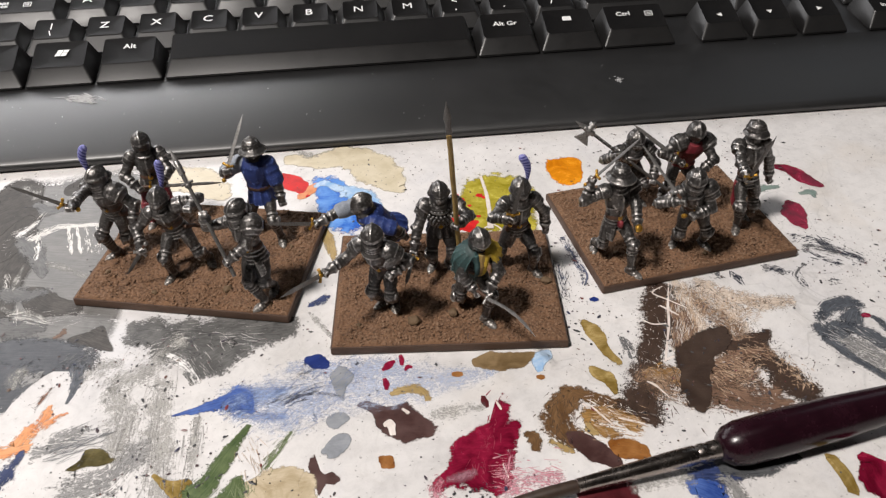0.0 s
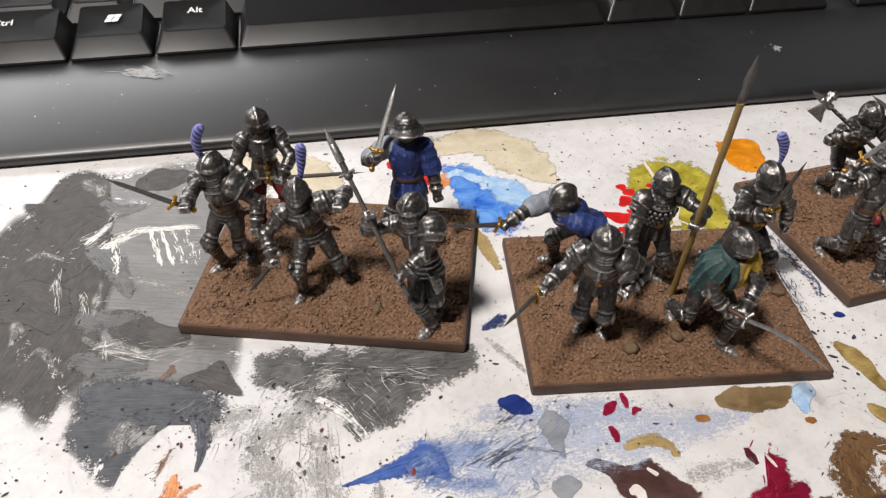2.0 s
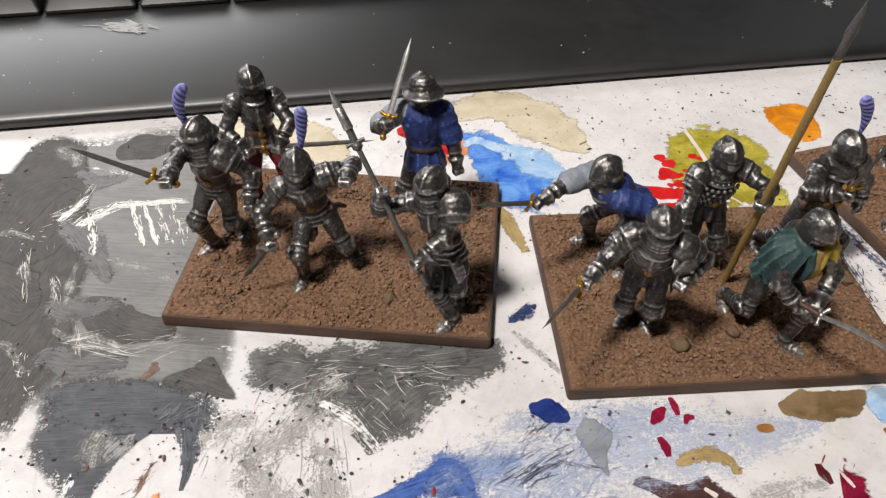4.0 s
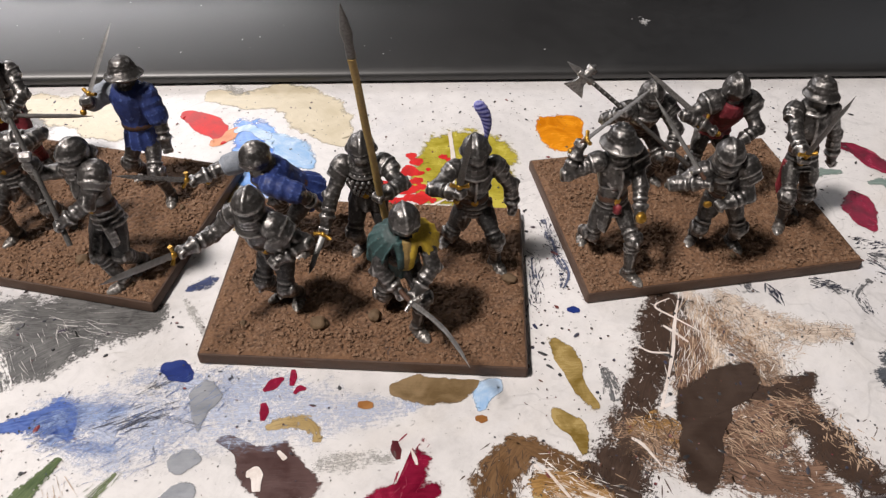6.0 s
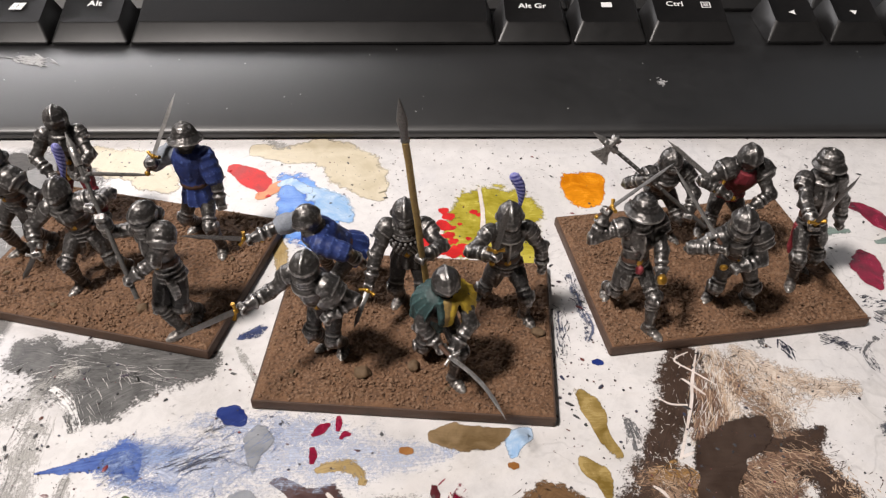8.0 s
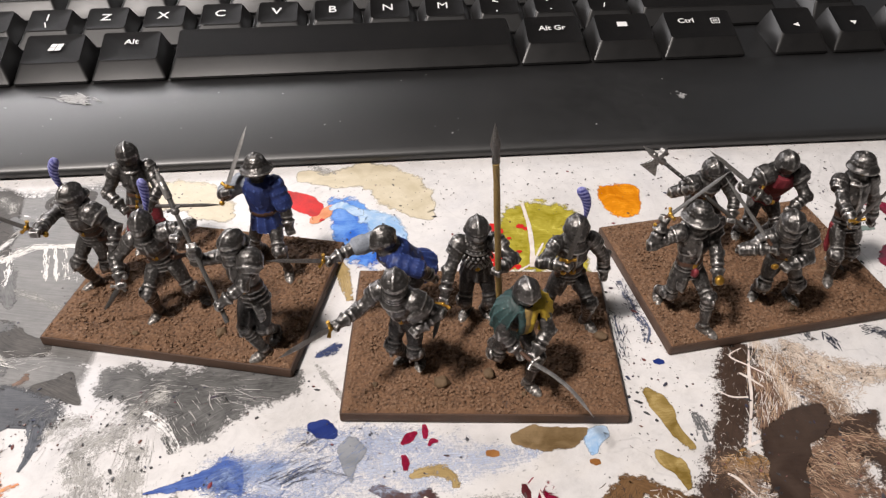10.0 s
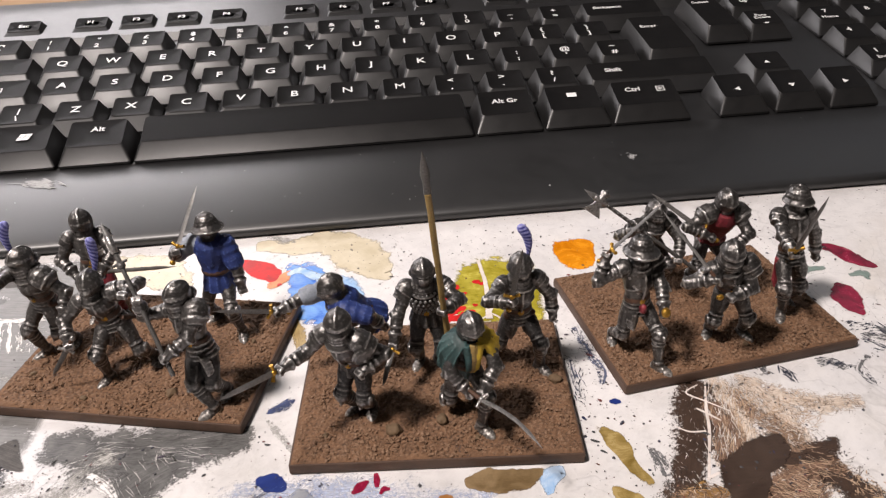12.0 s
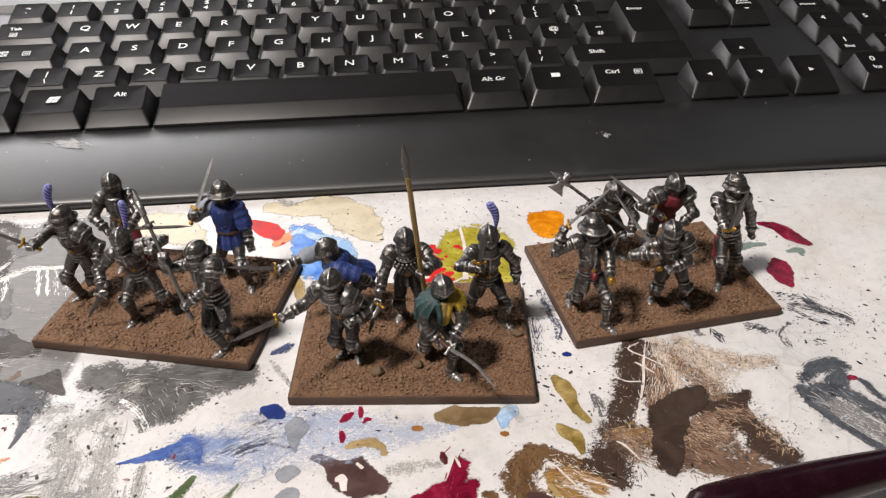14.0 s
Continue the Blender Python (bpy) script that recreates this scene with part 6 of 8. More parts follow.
patch(P["SLATEDARK"], "slate paint band", [(-79.9, 13.5), (-79.4, 16.6), (-71.9, 16.7), (-63.2, 14.2), (-58.1, 10.9), (-57.2, 6.3), (-64.4, 6.7), (-71.8, 8.6), (-77.4, 10.4)], turn=-8, over=0.010)
blot(P["SLATEBLUE"], "slate blue paint tail", [(-58.9, 7.0, 2.4), (-58.0, 2.0, 2.0), (-58.1, -1.5, 1.2), (-58.7, -4.8, 0.4)], rag=0.9, over=0.012)
blot(P["GREYTHIN"], "pale streaks in the slate lobe", [(-72.5, 1.6, 2.0), (-72.2, 4.4, 4.0), (-71.3, 6.6, 3.0)], rag=1.0, over=0.020)
blot(P["GREYDRY"], "pale streaks in the slate lobe", [(-70.1, 2.3, 2.0), (-68.7, 3.8, 3.0), (-67.0, 5.3, 2.0)], rag=1.0, over=0.020)
blot(P["WHITE"], "bare spot in the slate lobe", [(-75.3, -2.2, 0.9), (-75.0, -0.9, 1.4), (-75.0, 0.4, 0.6)], rag=1.2, over=0.020)
blot(P["BROWNDRY"], "reddish-brown fleck", [(-66.4, 16.7, 0.6), (-65.0, 17.6, 1.5), (-64.7, 19.2, 0.8)], rag=1.0, over=0.02)
blot(P["GREYTHIN"], "pale rubbed patch in the grey", [(-96.2, 30.4, 0.9), (-96.7, 35.8, 1.5), (-94.8, 33.2, 0.9)], rag=1.2, over=0.014)
blot(P["GREYTHIN"], "pale rubbed patch in the grey", [(-92.2, 44.0, 0.6), (-91.1, 47.3, 1.0), (-88.7, 36.8, 0.7)], rag=1.2, over=0.014)
blot(P["GREYTHIN"], "pale rubbed patch in the grey", [(-84.9, 41.1, 0.7), (-83.4, 35.9, 1.1), (-82.1, 31.0, 0.6)], rag=1.2, over=0.014)
blot(P["GREYTHIN"], "pale rubbed patch in the grey", [(-98.8, 55.9, 0.9), (-96.1, 57.3, 1.5), (-91.4, 54.6, 0.9)], rag=1.2, over=0.014)
blot(P["GREYTHIN"], "pale rubbed patch in the grey", [(-92.5, 25.4, 0.9), (-90.5, 27.9, 1.4), (-86.1, 21.5, 1.0)], rag=1.2, over=0.014)
blot(P["GREYTHIN"], "pale rubbed patch in the grey", [(-79.8, 26.8, 1.2), (-76.6, 27.0, 2.1), (-70.9, 23.8, 1.2)], rag=1.2, over=0.014)
blot(P["GREYTHIN"], "pale rubbed patch in the grey", [(-79.6, 47.1, 1.2), (-72.2, 44.1, 2.4), (-63.6, 39.1, 1.5)], rag=1.2, over=0.014)
blot(P["GREYDARK"], "darker brushed patch in the grey", [(-89.5, 50.6, 3.0), (-87.2, 57.7, 5.0), (-86.7, 65.7, 3.0)], rag=1.2, over=0.012)
blot(P["GREYDARK"], "darker brushed patch in the grey", [(-98.9, 41.8, 4.0), (-95.9, 43.0, 6.0), (-90.2, 37.1, 4.0)], rag=1.2, over=0.012)
blot(P["GREYDARK"], "darker brushed patch in the grey", [(-76.7, 34.7, 2.0), (-71.6, 29.2, 4.0), (-63.7, 26.3, 2.0)], rag=1.2, over=0.012)
blot(P["GREYTHIN"], "thin grey smear below the slate band", [(-56.0, 3.4, 4.0), (-53.1, 5.3, 5.0), (-50.2, 6.1, 3.0)], rag=1.0)
blot(P["GREY"], "ragged dark grey brushing", [(-85.3, 57.4, 2.5), (-80.1, 50.8, 3.5), (-75.3, 41.1, 1.5)], rag=1.3, over=0.012)
blot(P["GREY"], "ragged dark grey brushing", [(-83.4, 35.9, 3.0), (-78.7, 33.5, 4.0), (-73.3, 34.2, 2.0)], rag=1.3, over=0.012)
blot(P["GREY"], "ragged dark grey brushing", [(-82.4, 23.6, 3.0), (-76.8, 21.3, 4.0), (-70.6, 20.9, 2.0)], rag=1.3, over=0.012)
blot(P["GREY"], "ragged dark grey brushing", [(-85.4, 74.2, 2.0), (-81.0, 70.8, 3.0), (-76.6, 71.3, 1.5)], rag=1.3, over=0.012)
blot(P["GREYTHIN"], "pale scrubbed wisp", [(-81.7, 45.7, 0.8), (-81.8, 40.5, 1.6), (-81.8, 35.6, 0.8)], rag=1.3, over=0.016)
blot(P["GREYTHIN"], "pale scrubbed wisp", [(-82.4, 29.5, 1.0), (-79.3, 27.2, 1.8), (-75.1, 27.4, 1.0)], rag=1.3, over=0.016)
blot(P["WHITE"], "bare scrubbed spots", [(-83.0, 75.6, 0.8), (-78.9, 73.9, 1.4), (-75.1, 71.9, 0.7)], rag=1.3, over=0.016)
blot(P["GREY"], "grey paint smear beside a plinth", [(-44.8, 15.1, 6.0), (-32.7, 11.4, 9.0), (-20.4, 11.5, 9.0), (-10.8, 12.0, 5.0)], rag=1.0)
blot(P["GREY"], "grey paint tail with brush marks", [(-21.6, 7.9, 5.0), (-27.9, 3.4, 6.0), (-32.0, -1.2, 2.5)], rag=1.0)
blot(P["GREYTHIN"], "thin grey brush smear", [(-35.5, 11.9, 5.0), (-41.0, 3.6, 6.0), (-50.3, -1.9, 5.0)], rag=1.0)
blot(P["GREYTHIN"], "thin grey vertical brush smear", [(-38.3, -2.0, 4.0), (-37.0, -14.8, 6.0), (-33.9, -33.2, 5.0)], rag=1.0)
blot(P["GREYTHIN"], "thin grey brush smear", [(-48.7, -3.8, 5.0), (-45.6, -10.6, 7.0), (-45.8, -19.4, 5.0)], rag=1.0)
blot(P["GREYTHIN"], "thin grey brush smear", [(-28.8, -13.0, 1.6), (-29.0, -21.8, 2.2), (-29.2, -30.0, 1.6)], rag=1.0)
blot(P["GREYDRY"], "grey dry patch on the rim", [(-52.0, -28.0, 6.0), (-45.6, -26.3, 6.0), (-41.0, -20.1, 5.0)], rag=1.0)
blot(P["WHITE"], "white chalky scrape", [(-81.9, 57.1, 1.5), (-79.3, 59.2, 2.0), (-75.9, 61.3, 1.4)], rag=1.0, over=0.012)
blot(P["WHITE"], "white chalky scrape", [(-81.0, 59.5, 0.6), (-79.6, 53.0, 0.9), (-78.9, 48.0, 0.6)], rag=1.0, over=0.012)
blot(P["WHITE"], "white chalky scrape", [(-75.3, 62.0, 1.0), (-71.3, 61.9, 1.6), (-64.1, 61.4, 1.0)], rag=1.0, over=0.012)
blot(P["WHITE"], "white chalky scrape", [(-73.2, 60.9, 0.7), (-71.6, 55.5, 0.9), (-70.0, 50.3, 0.6)], rag=1.0, over=0.012)
blot(P["WHITE"], "white chalky scrape", [(-70.9, 60.6, 0.7), (-69.1, 55.1, 0.9), (-67.5, 49.9, 0.6)], rag=1.0, over=0.012)
blot(P["WHITE"], "white scraped streaks in the grey", [(-87.1, 59.1, 1.0), (-84.9, 62.7, 1.6), (-82.7, 66.3, 1.0)], rag=1.0, over=0.012)
blot(P["WHITE"], "white scraped streaks in the grey", [(-37.5, 6.6, 1.4), (-33.0, 2.4, 2.2), (-29.8, -3.2, 1.2)], rag=1.0, over=0.012)
blot(P["BLUEWASH"], "pale blue paint wash", [(-21.7, -9.3, 6.0), (-10.3, -9.4, 10.0), (2.5, -9.6, 12.0), (15.5, -9.9, 10.0), (28.6, -10.1, 6.0), (39.5, -9.1, 1.5)], rag=0.8)
blot(P["BLUEWASH"], "pale blue paint wash", [(-17.8, -11.5, 7.0), (-10.1, -15.7, 8.0), (-3.9, -13.5, 6.0)], rag=1.0)
blot(P["BLUEWASH"], "pale blue paint wash", [(-7.8, -1.3, 3.0), (2.7, -3.7, 5.0), (15.9, -4.8, 5.0)], rag=1.0)
blot(P["BLUESOLID"], "dragged blue paint streak", [(-34.6, -11.7, 0.2), (-29.0, -10.8, 1.2), (-22.9, -9.5, 2.6), (-19.8, -9.3, 4.4), (-17.7, -12.3, 2.0)], rag=0.4)
blot(P["BLUEMID"], "brushed blue paint fading to the wash", [(-22.8, -10.8, 2.6), (-19.1, -9.1, 4.2), (-14.7, -8.4, 3.6), (-10.3, -8.1, 2.0)], rag=0.8)
blot(P["BLUEMID"], "brushed blue paint fading to the wash", [(-19.5, -13.6, 2.0), (-15.1, -14.7, 2.6), (-10.1, -15.5, 1.6)], rag=0.9)
blot(P["BLUEDEEP"], "deep blue paint drop", [(-4.3, 0.3, 1.2), (-2.5, -0.3, 2.3), (-0.7, -1.7, 1.4)], wet=1)
blot(P["GREENDRY"], "green dry streak", [(-13.3, -28.3, 0.5), (-10.0, -23.2, 0.9), (-8.2, -19.8, 0.5)], rag=1.0)
blot(P["GREEN"], "green paint patch", [(-20.9, -35.1, 3.0), (-19.4, -32.7, 3.0), (-19.0, -30.2, 1.5)], rag=1.0)
blot(P["TAN"], "tan paint arch", [(14.6, -12.5, 1.0), (17.3, -11.8, 2.0), (21.1, -12.3, 2.0), (22.3, -15.0, 1.2)], rag=0.7)
blot(P["CREAM"], "cream paint ring", [(-14.2, -33.7, 4.5), (-10.9, -32.9, 6.0), (-6.9, -34.3, 5.0)], rag=0.4)
blot(P["OCHRE"], "ochre paint streak on the rim", [(-36.3, -26.6, 0.5), (-33.3, -29.4, 1.2), (-30.3, -30.9, 2.8)], wet=1)
blot(P["CRIMSONTHIN"], "thin crimson smear", [(35.7, -40.7, 5.0), (40.8, -38.8, 5.0), (46.7, -39.0, 3.0)], rag=1.0)
blot(P["CRIMSONTHIN"], "thin crimson smear", [(22.4, -36.1, 2.5), (21.0, -38.5, 3.5), (22.9, -41.4, 3.0)], rag=1.0)
blot(P["MAROON"], "dark maroon fleck", [(34.8, -16.5, 0.6), (34.9, -17.9, 1.1), (35.2, -19.2, 0.5)], rag=1.0)
scrape("crimson", "crimson bristle marks at the puddle rim", (37.9, -17.2), (30.5, -37.3), 3.0, 26, 2.6, 0.2, 0, 25)
scrape("pink", "thin pink drag marks", (34.2, -36.5), (46.5, -39.6), 5.0, 60, 3.4, 0.2, 0, 14)
blot(P["BROWN"], "brown paint blot", [(54.8, -18.0, 3.4), (50.5, -23.9, 5.0), (50.5, -28.2, 4.6), (52.1, -31.4, 3.4)], rag=1.0)
blot(P["BROWN"], "brown paint arm", [(56.0, -18.0, 2.0), (61.6, -21.8, 3.0), (66.5, -25.5, 3.0), (68.9, -28.1, 1.2)], rag=1.0)
blot(P["BROWN"], "brown paint dab", [(42.3, -27.7, 1.2), (43.8, -28.9, 2.6), (43.4, -31.7, 1.4)], rag=1.2)
blot(P["OCHREDRY"], "ochre brown paint blot", [(57.4, -24.3, 3.0), (62.6, -25.2, 4.2), (66.2, -28.9, 2.4)], rag=1.1)
blot(P["OCHREDRY"], "ochre brown paint blot", [(56.9, -27.4, 2.0), (59.6, -29.7, 2.4), (62.3, -30.9, 1.6)], rag=1.1)
blot(P["RUST"], "rust-brown paint dab", [(60.7, -33.9, 2.2), (63.0, -34.3, 3.0), (65.1, -35.4, 2.2)], rag=1.0)
blot(P["TAN"], "yellow paint fringe", [(47.0, -30.3, 1.2), (49.1, -32.0, 1.8), (51.0, -33.5, 0.9)], rag=1.3)
blot(P["TAN"], "yellow paint fringe", [(56.2, -27.3, 1.0), (56.5, -28.8, 1.6), (57.4, -29.6, 0.9)], rag=1.3)
blot(P["PLUM"], "dark brown paint tail", [(52.3, -30.0, 2.0), (55.8, -33.7, 2.8), (59.2, -37.3, 1.6)], rag=0.8)
scrape("umber", "brown bristle marks in the blot", (52.6, -19.0), (50.1, -31.1), 5.0, 60, 2.4, 0.2, 0, 25)
scrape("tan", "ochre bristle marks in the blot", (58.7, -25.2), (67.8, -29.2), 4.0, 60, 3.0, 0.2, 0, 12)
blot(P["BUFF"], "scraped line", [(58.1, -22.3, 0.2), (59.8, -25.2, 0.3), (61.5, -28.0, 0.2)])
blot(P["BUFF"], "scraped line", [(56.2, -21.0, 0.1), (56.9, -22.1, 0.3), (57.6, -22.8, 0.1)])
blot(P["BUFF"], "scraped line", [(63.3, -26.4, 0.2), (65.5, -27.4, 0.3), (68.3, -28.7, 0.2)])
blot(P["TANPALE"], "scrubbed tan paint ground", [(92.6, 11.5, 5.0), (92.1, 3.7, 7.0), (88.9, -4.1, 7.0), (84.4, -11.2, 5.0)], rag=1.0)
blot(P["TANPALE"], "scrubbed tan paint ground", [(97.9, 12.2, 4.0), (100.9, 3.5, 7.0), (99.6, -5.6, 7.0), (96.9, -13.9, 8.0), (91.1, -21.3, 8.0)], rag=1.0)
blot(P["TANPALE"], "scrubbed tan paint tail", [(102.5, 7.7, 4.0), (109.1, 3.3, 4.5), (117.8, 2.5, 2.5)], rag=1.2)
blot(P["UMBER"], "dark umber paint band", [(87.2, 13.1, 5.0), (84.4, 6.7, 6.0), (82.2, -0.1, 5.5), (77.4, -7.5, 4.5), (75.0, -13.3, 5.0), (72.4, -18.7, 6.0), (68.7, -25.7, 7.0)], rag=1.0)
blot(P["BROWNDRY"], "brown dry-brushed patch", [(87.7, 6.6, 4.0), (88.3, -1.5, 4.0), (83.8, -8.9, 3.0)], rag=1.2)
blot(P["OCHREDRY"], "ochre patch in the umber", [(74.2, -15.5, 3.0), (78.1, -16.2, 4.0), (80.1, -18.9, 3.0)], rag=1.0)
blot(P["BROWNFILL"], "scrubbed brown paint field", [(73.1, -16.6, 6.0), (78.9, -19.9, 9.0), (87.3, -21.2, 9.0), (96.4, -16.1, 8.0), (103.5, -12.3, 4.0)], rag=1.0)
blot(P["BROWNFILL"], "scrubbed brown paint field", [(93.9, 9.3, 3.0), (95.6, 2.3, 4.0), (99.4, -4.3, 6.0), (99.9, -10.5, 5.0)], rag=1.2)
blot(P["UMBER"], "dark umber paint spread", [(93.0, -9.1, 4.0), (98.7, -11.0, 4.4), (104.5, -8.8, 3.2), (107.1, -7.0, 1.6)], rag=1.2)
blot(P["BROWNDRY"], "brown dry-brushed patch", [(89.7, -19.2, 7.0), (96.6, -15.0, 7.0), (103.3, -12.9, 4.0)], rag=1.2)
blot(P["UMBER"], "dark umber paint tail", [(101.1, -15.1, 3.0), (104.1, -18.5, 5.0), (104.7, -22.8, 6.0), (107.7, -26.9, 5.0)], rag=1.1)
blot(P["BROWNDRY"], "brown patch by the brush", [(87.8, -23.3, 6.0), (93.0, -25.5, 7.0), (99.3, -26.7, 6.0)], rag=1.2)
scrape("tan", "tan bristle marks in the brown patch", (93.3, 9.3), (86.9, -8.9), 4.5, 90, 5.0, 0.13, 0, 10)
scrape("tan", "tan bristle marks in the brown patch", (94.9, 3.7), (108.3, 0.7), 6.0, 90, 3.5, 0.12, 40, 35)
scrape("umber", "umber bristle marks in the brown patch", (94.7, 10.8), (101.2, -9.3), 6.0, 110, 2.6, 0.14, 10, 45)
scrape("umber", "umber bristle marks at the patch rim", (102.5, 3.5), (117.5, 1.8), 3.5, 70, 2.0, 0.1, 70, 40)
scrape("tan", "tan marks at the umber tail", (106.3, -16.4), (108.8, -24.9), 2.6, 60, 2.0, 0.2, 0, 40)
scrape("umber", "umber bristle marks at the umber tail", (100.6, -15.1), (108.6, -26.9), 6.0, 90, 2.4, 0.2, -60, 30)
scrape("umber", "umber bristle marks at the patch rim", (105.0, -7.0), (105.3, -16.3), 3.0, 60, 2.0, 0.13, -70, 30)
scrape("white", "bare scratches in the brown patch", (92.5, 10.8), (86.6, -7.7), 4.0, 70, 4.5, 0.11, 0, 14)
scrape("white", "bare scratches in the brown patch", (95.5, 6.4), (105.7, -4.5), 7.0, 55, 2.6, 0.1, 50, 35)
scrape("umber", "umber scratches in the brown field", (74.4, -17.7), (97.6, -22.6), 9.0, 110, 3.0, 0.26, -50, 40)
scrape("white", "bare flecks in the brown field", (74.7, -15.5), (100.7, -21.6), 9.0, 45, 1.2, 0.12, -50, 50)
scrape("tan", "tan scratches in the brown patch", (92.6, -19.3), (104.6, -11.8), 5.0, 110, 2.6, 0.13, -60, 35)
scrape("white", "bare scratches in the umber band", (85.1, 11.0), (73.8, -15.5), 4.0, 40, 1.4, 0.1, 30, 50)
scrape("tan", "tan scratches in the umber", (73.9, -14.4), (79.7, -21.0), 4.0, 60, 2.0, 0.12, 30, 50)
scrape("tan", "tan scratches low in the patch", (87.6, -20.2), (97.3, -16.1), 4.5, 70, 3.4, 0.12, -70, 25)
blot(P["BUFF"], "long scraped line", [(89.7, 13.4, 0.1), (86.4, 5.2, 0.3), (84.4, -0.8, 0.3), (79.4, -12.0, 0.3)])
blot(P["BUFF"], "scraped line", [(87.6, 12.4, 0.1), (84.2, 10.4, 0.2), (87.3, 7.3, 0.2), (91.0, 3.8, 0.1)])
blot(P["BUFF"], "scraped line", [(84.5, 5.6, 0.2), (86.1, 3.9, 0.3), (87.9, 1.7, 0.2)])
blot(P["BUFF"], "scraped line", [(78.4, 1.4, 0.1), (80.5, -0.3, 0.2), (83.7, -0.7, 0.2)])
blot(P["BUFF"], "scraped line", [(79.2, -12.2, 0.3), (80.8, -11.5, 0.3), (83.2, -10.7, 0.2)])
blot(P["BUFF"], "scraped line", [(73.0, -17.6, 0.2), (74.5, -19.0, 0.3), (76.4, -22.8, 0.1)])
blot(P["BUFF"], "bare fleck", [(85.3, -18.5, 0.2), (85.2, -19.3, 0.2), (85.2, -20.1, 0.2)])
blot(P["BUFF"], "bare fleck", [(86.6, -17.3, 0.1), (86.3, -17.6, 0.2), (86.1, -17.9, 0.1)])
blot(P["GREYDRY"], "pale streaks inside the slate stroke", [(123.7, -10.5, 4.0), (126.7, -15.8, 7.0), (130.7, -20.3, 7.0), (134.1, -23.6, 6.0)], rag=1.0)
blot(P["SLATEBLUE"], "slate blue paint stroke", [(122.6, -3.9, 2.4), (127.0, -0.9, 3.0), (131.3, 0.1, 3.2), (134.3, -1.3, 2.2)], rag=0.9)
blot(P["SLATEBLUE"], "slate blue paint stroke", [(120.4, -7.6, 2.6), (122.6, -9.3, 3.6), (128.1, -7.6, 4.0), (131.8, -3.9, 3.0)], rag=1.0)
blot(P["SLATEBLUE"], "slate blue paint stroke", [(120.6, -10.4, 2.4), (121.3, -14.0, 2.2), (123.7, -18.0, 1.6), (126.8, -22.4, 1.8), (129.7, -26.6, 2.0)], rag=1.0)
blot(P["SLATEBLUE"], "slate blue paint stroke", [(127.8, -8.2, 3.4), (131.5, -11.9, 3.4), (135.5, -16.6, 3.6), (138.2, -19.5, 4.0)], rag=1.0)
blot(P["SLATEBLUE"], "slate blue paint dab", [(135.5, -5.9, 1.0), (136.5, -8.4, 1.6), (137.2, -12.0, 1.4), (138.9, -13.8, 1.2)], rag=0.8)
scrape("white", "pale bristle marks in the slate stroke", (124.2, -9.3), (133.7, -20.4), 5.0, 40, 4.0, 0.1, 4, 12)
scrape("slate", "slate bristle marks", (124.0, -9.9), (133.2, -21.5), 6.0, 60, 4.0, 0.14, 4, 12)
blot(P["CRIMSON"], "small crimson drop", [(133.4, -5.2, 0.6), (134.1, -5.1, 0.9), (134.8, -5.2, 0.6)], wet=1)
blot(P["CRIMSON"], "crimson paint smear", [(141.5, 60.1, 1.2), (145.7, 57.4, 2.6), (148.4, 51.9, 2.6), (151.1, 48.1, 1.2)], rag=0.9)
blot(P["CRIMSON"], "crimson paint drop", [(138.3, 41.1, 2.2), (136.7, 36.5, 3.6), (135.5, 31.4, 2.4)], rag=0.9)
blot(P["SAGE"], "grey-green paint smear", [(129.9, 48.2, 1.8), (134.0, 49.5, 2.2), (137.9, 49.6, 1.0)], rag=0.7)
blot(P["SAGE"], "grey-green paint flecks", [(143.3, 45.3, 1.0), (146.2, 45.2, 2.2), (146.4, 42.9, 1.0)], rag=1.0)
blot(P["SCARLET"], "red paint splatter", [(39.1, 59.7, 0.8), (39.6, 59.6, 1.3), (40.2, 59.8, 0.8)], rag=1.4)
blot(P["SCARLET"], "red paint splatter", [(40.1, 57.0, 1.0), (40.8, 57.2, 1.6), (41.4, 57.4, 1.0)], rag=1.4)
blot(P["SCARLET"], "red paint splatter", [(39.2, 52.6, 0.6), (39.6, 52.6, 1.0), (40.2, 52.8, 0.6)], rag=1.4)
blot(P["SCARLET"], "red paint splatter", [(39.9, 50.1, 0.9), (40.6, 50.3, 1.5), (41.2, 50.5, 0.9)], rag=1.4)
blot(P["SCARLET"], "red paint splatter", [(41.1, 48.1, 0.7), (41.6, 48.0, 1.2), (42.1, 48.2, 0.7)], rag=1.4)
blot(P["SCARLET"], "red paint splatter", [(38.9, 47.0, 1.0), (39.6, 47.2, 1.6), (40.3, 47.4, 1.0)], rag=1.4)
blot(P["SCARLET"], "red paint splatter", [(41.0, 44.7, 1.1), (41.8, 44.8, 1.8), (42.6, 45.0, 1.1)], rag=1.4)
blot(P["SCARLET"], "red paint splatter", [(38.4, 44.7, 0.8), (38.9, 44.6, 1.3), (39.4, 44.8, 0.8)], rag=1.4)
blot(P["SCARLET"], "red paint splatter", [(43.0, 46.0, 0.8), (43.5, 45.9, 1.3), (44.0, 46.1, 0.8)], rag=1.4)
blot(P["SCARLET"], "red paint splatter", [(43.5, 43.6, 0.5), (43.8, 43.3, 0.9), (44.2, 43.5, 0.5)], rag=1.4)
blot(P["SCARLET"], "red paint splatter", [(41.4, 53.2, 0.5), (41.6, 52.9, 0.8), (42.0, 53.1, 0.5)], rag=1.4)
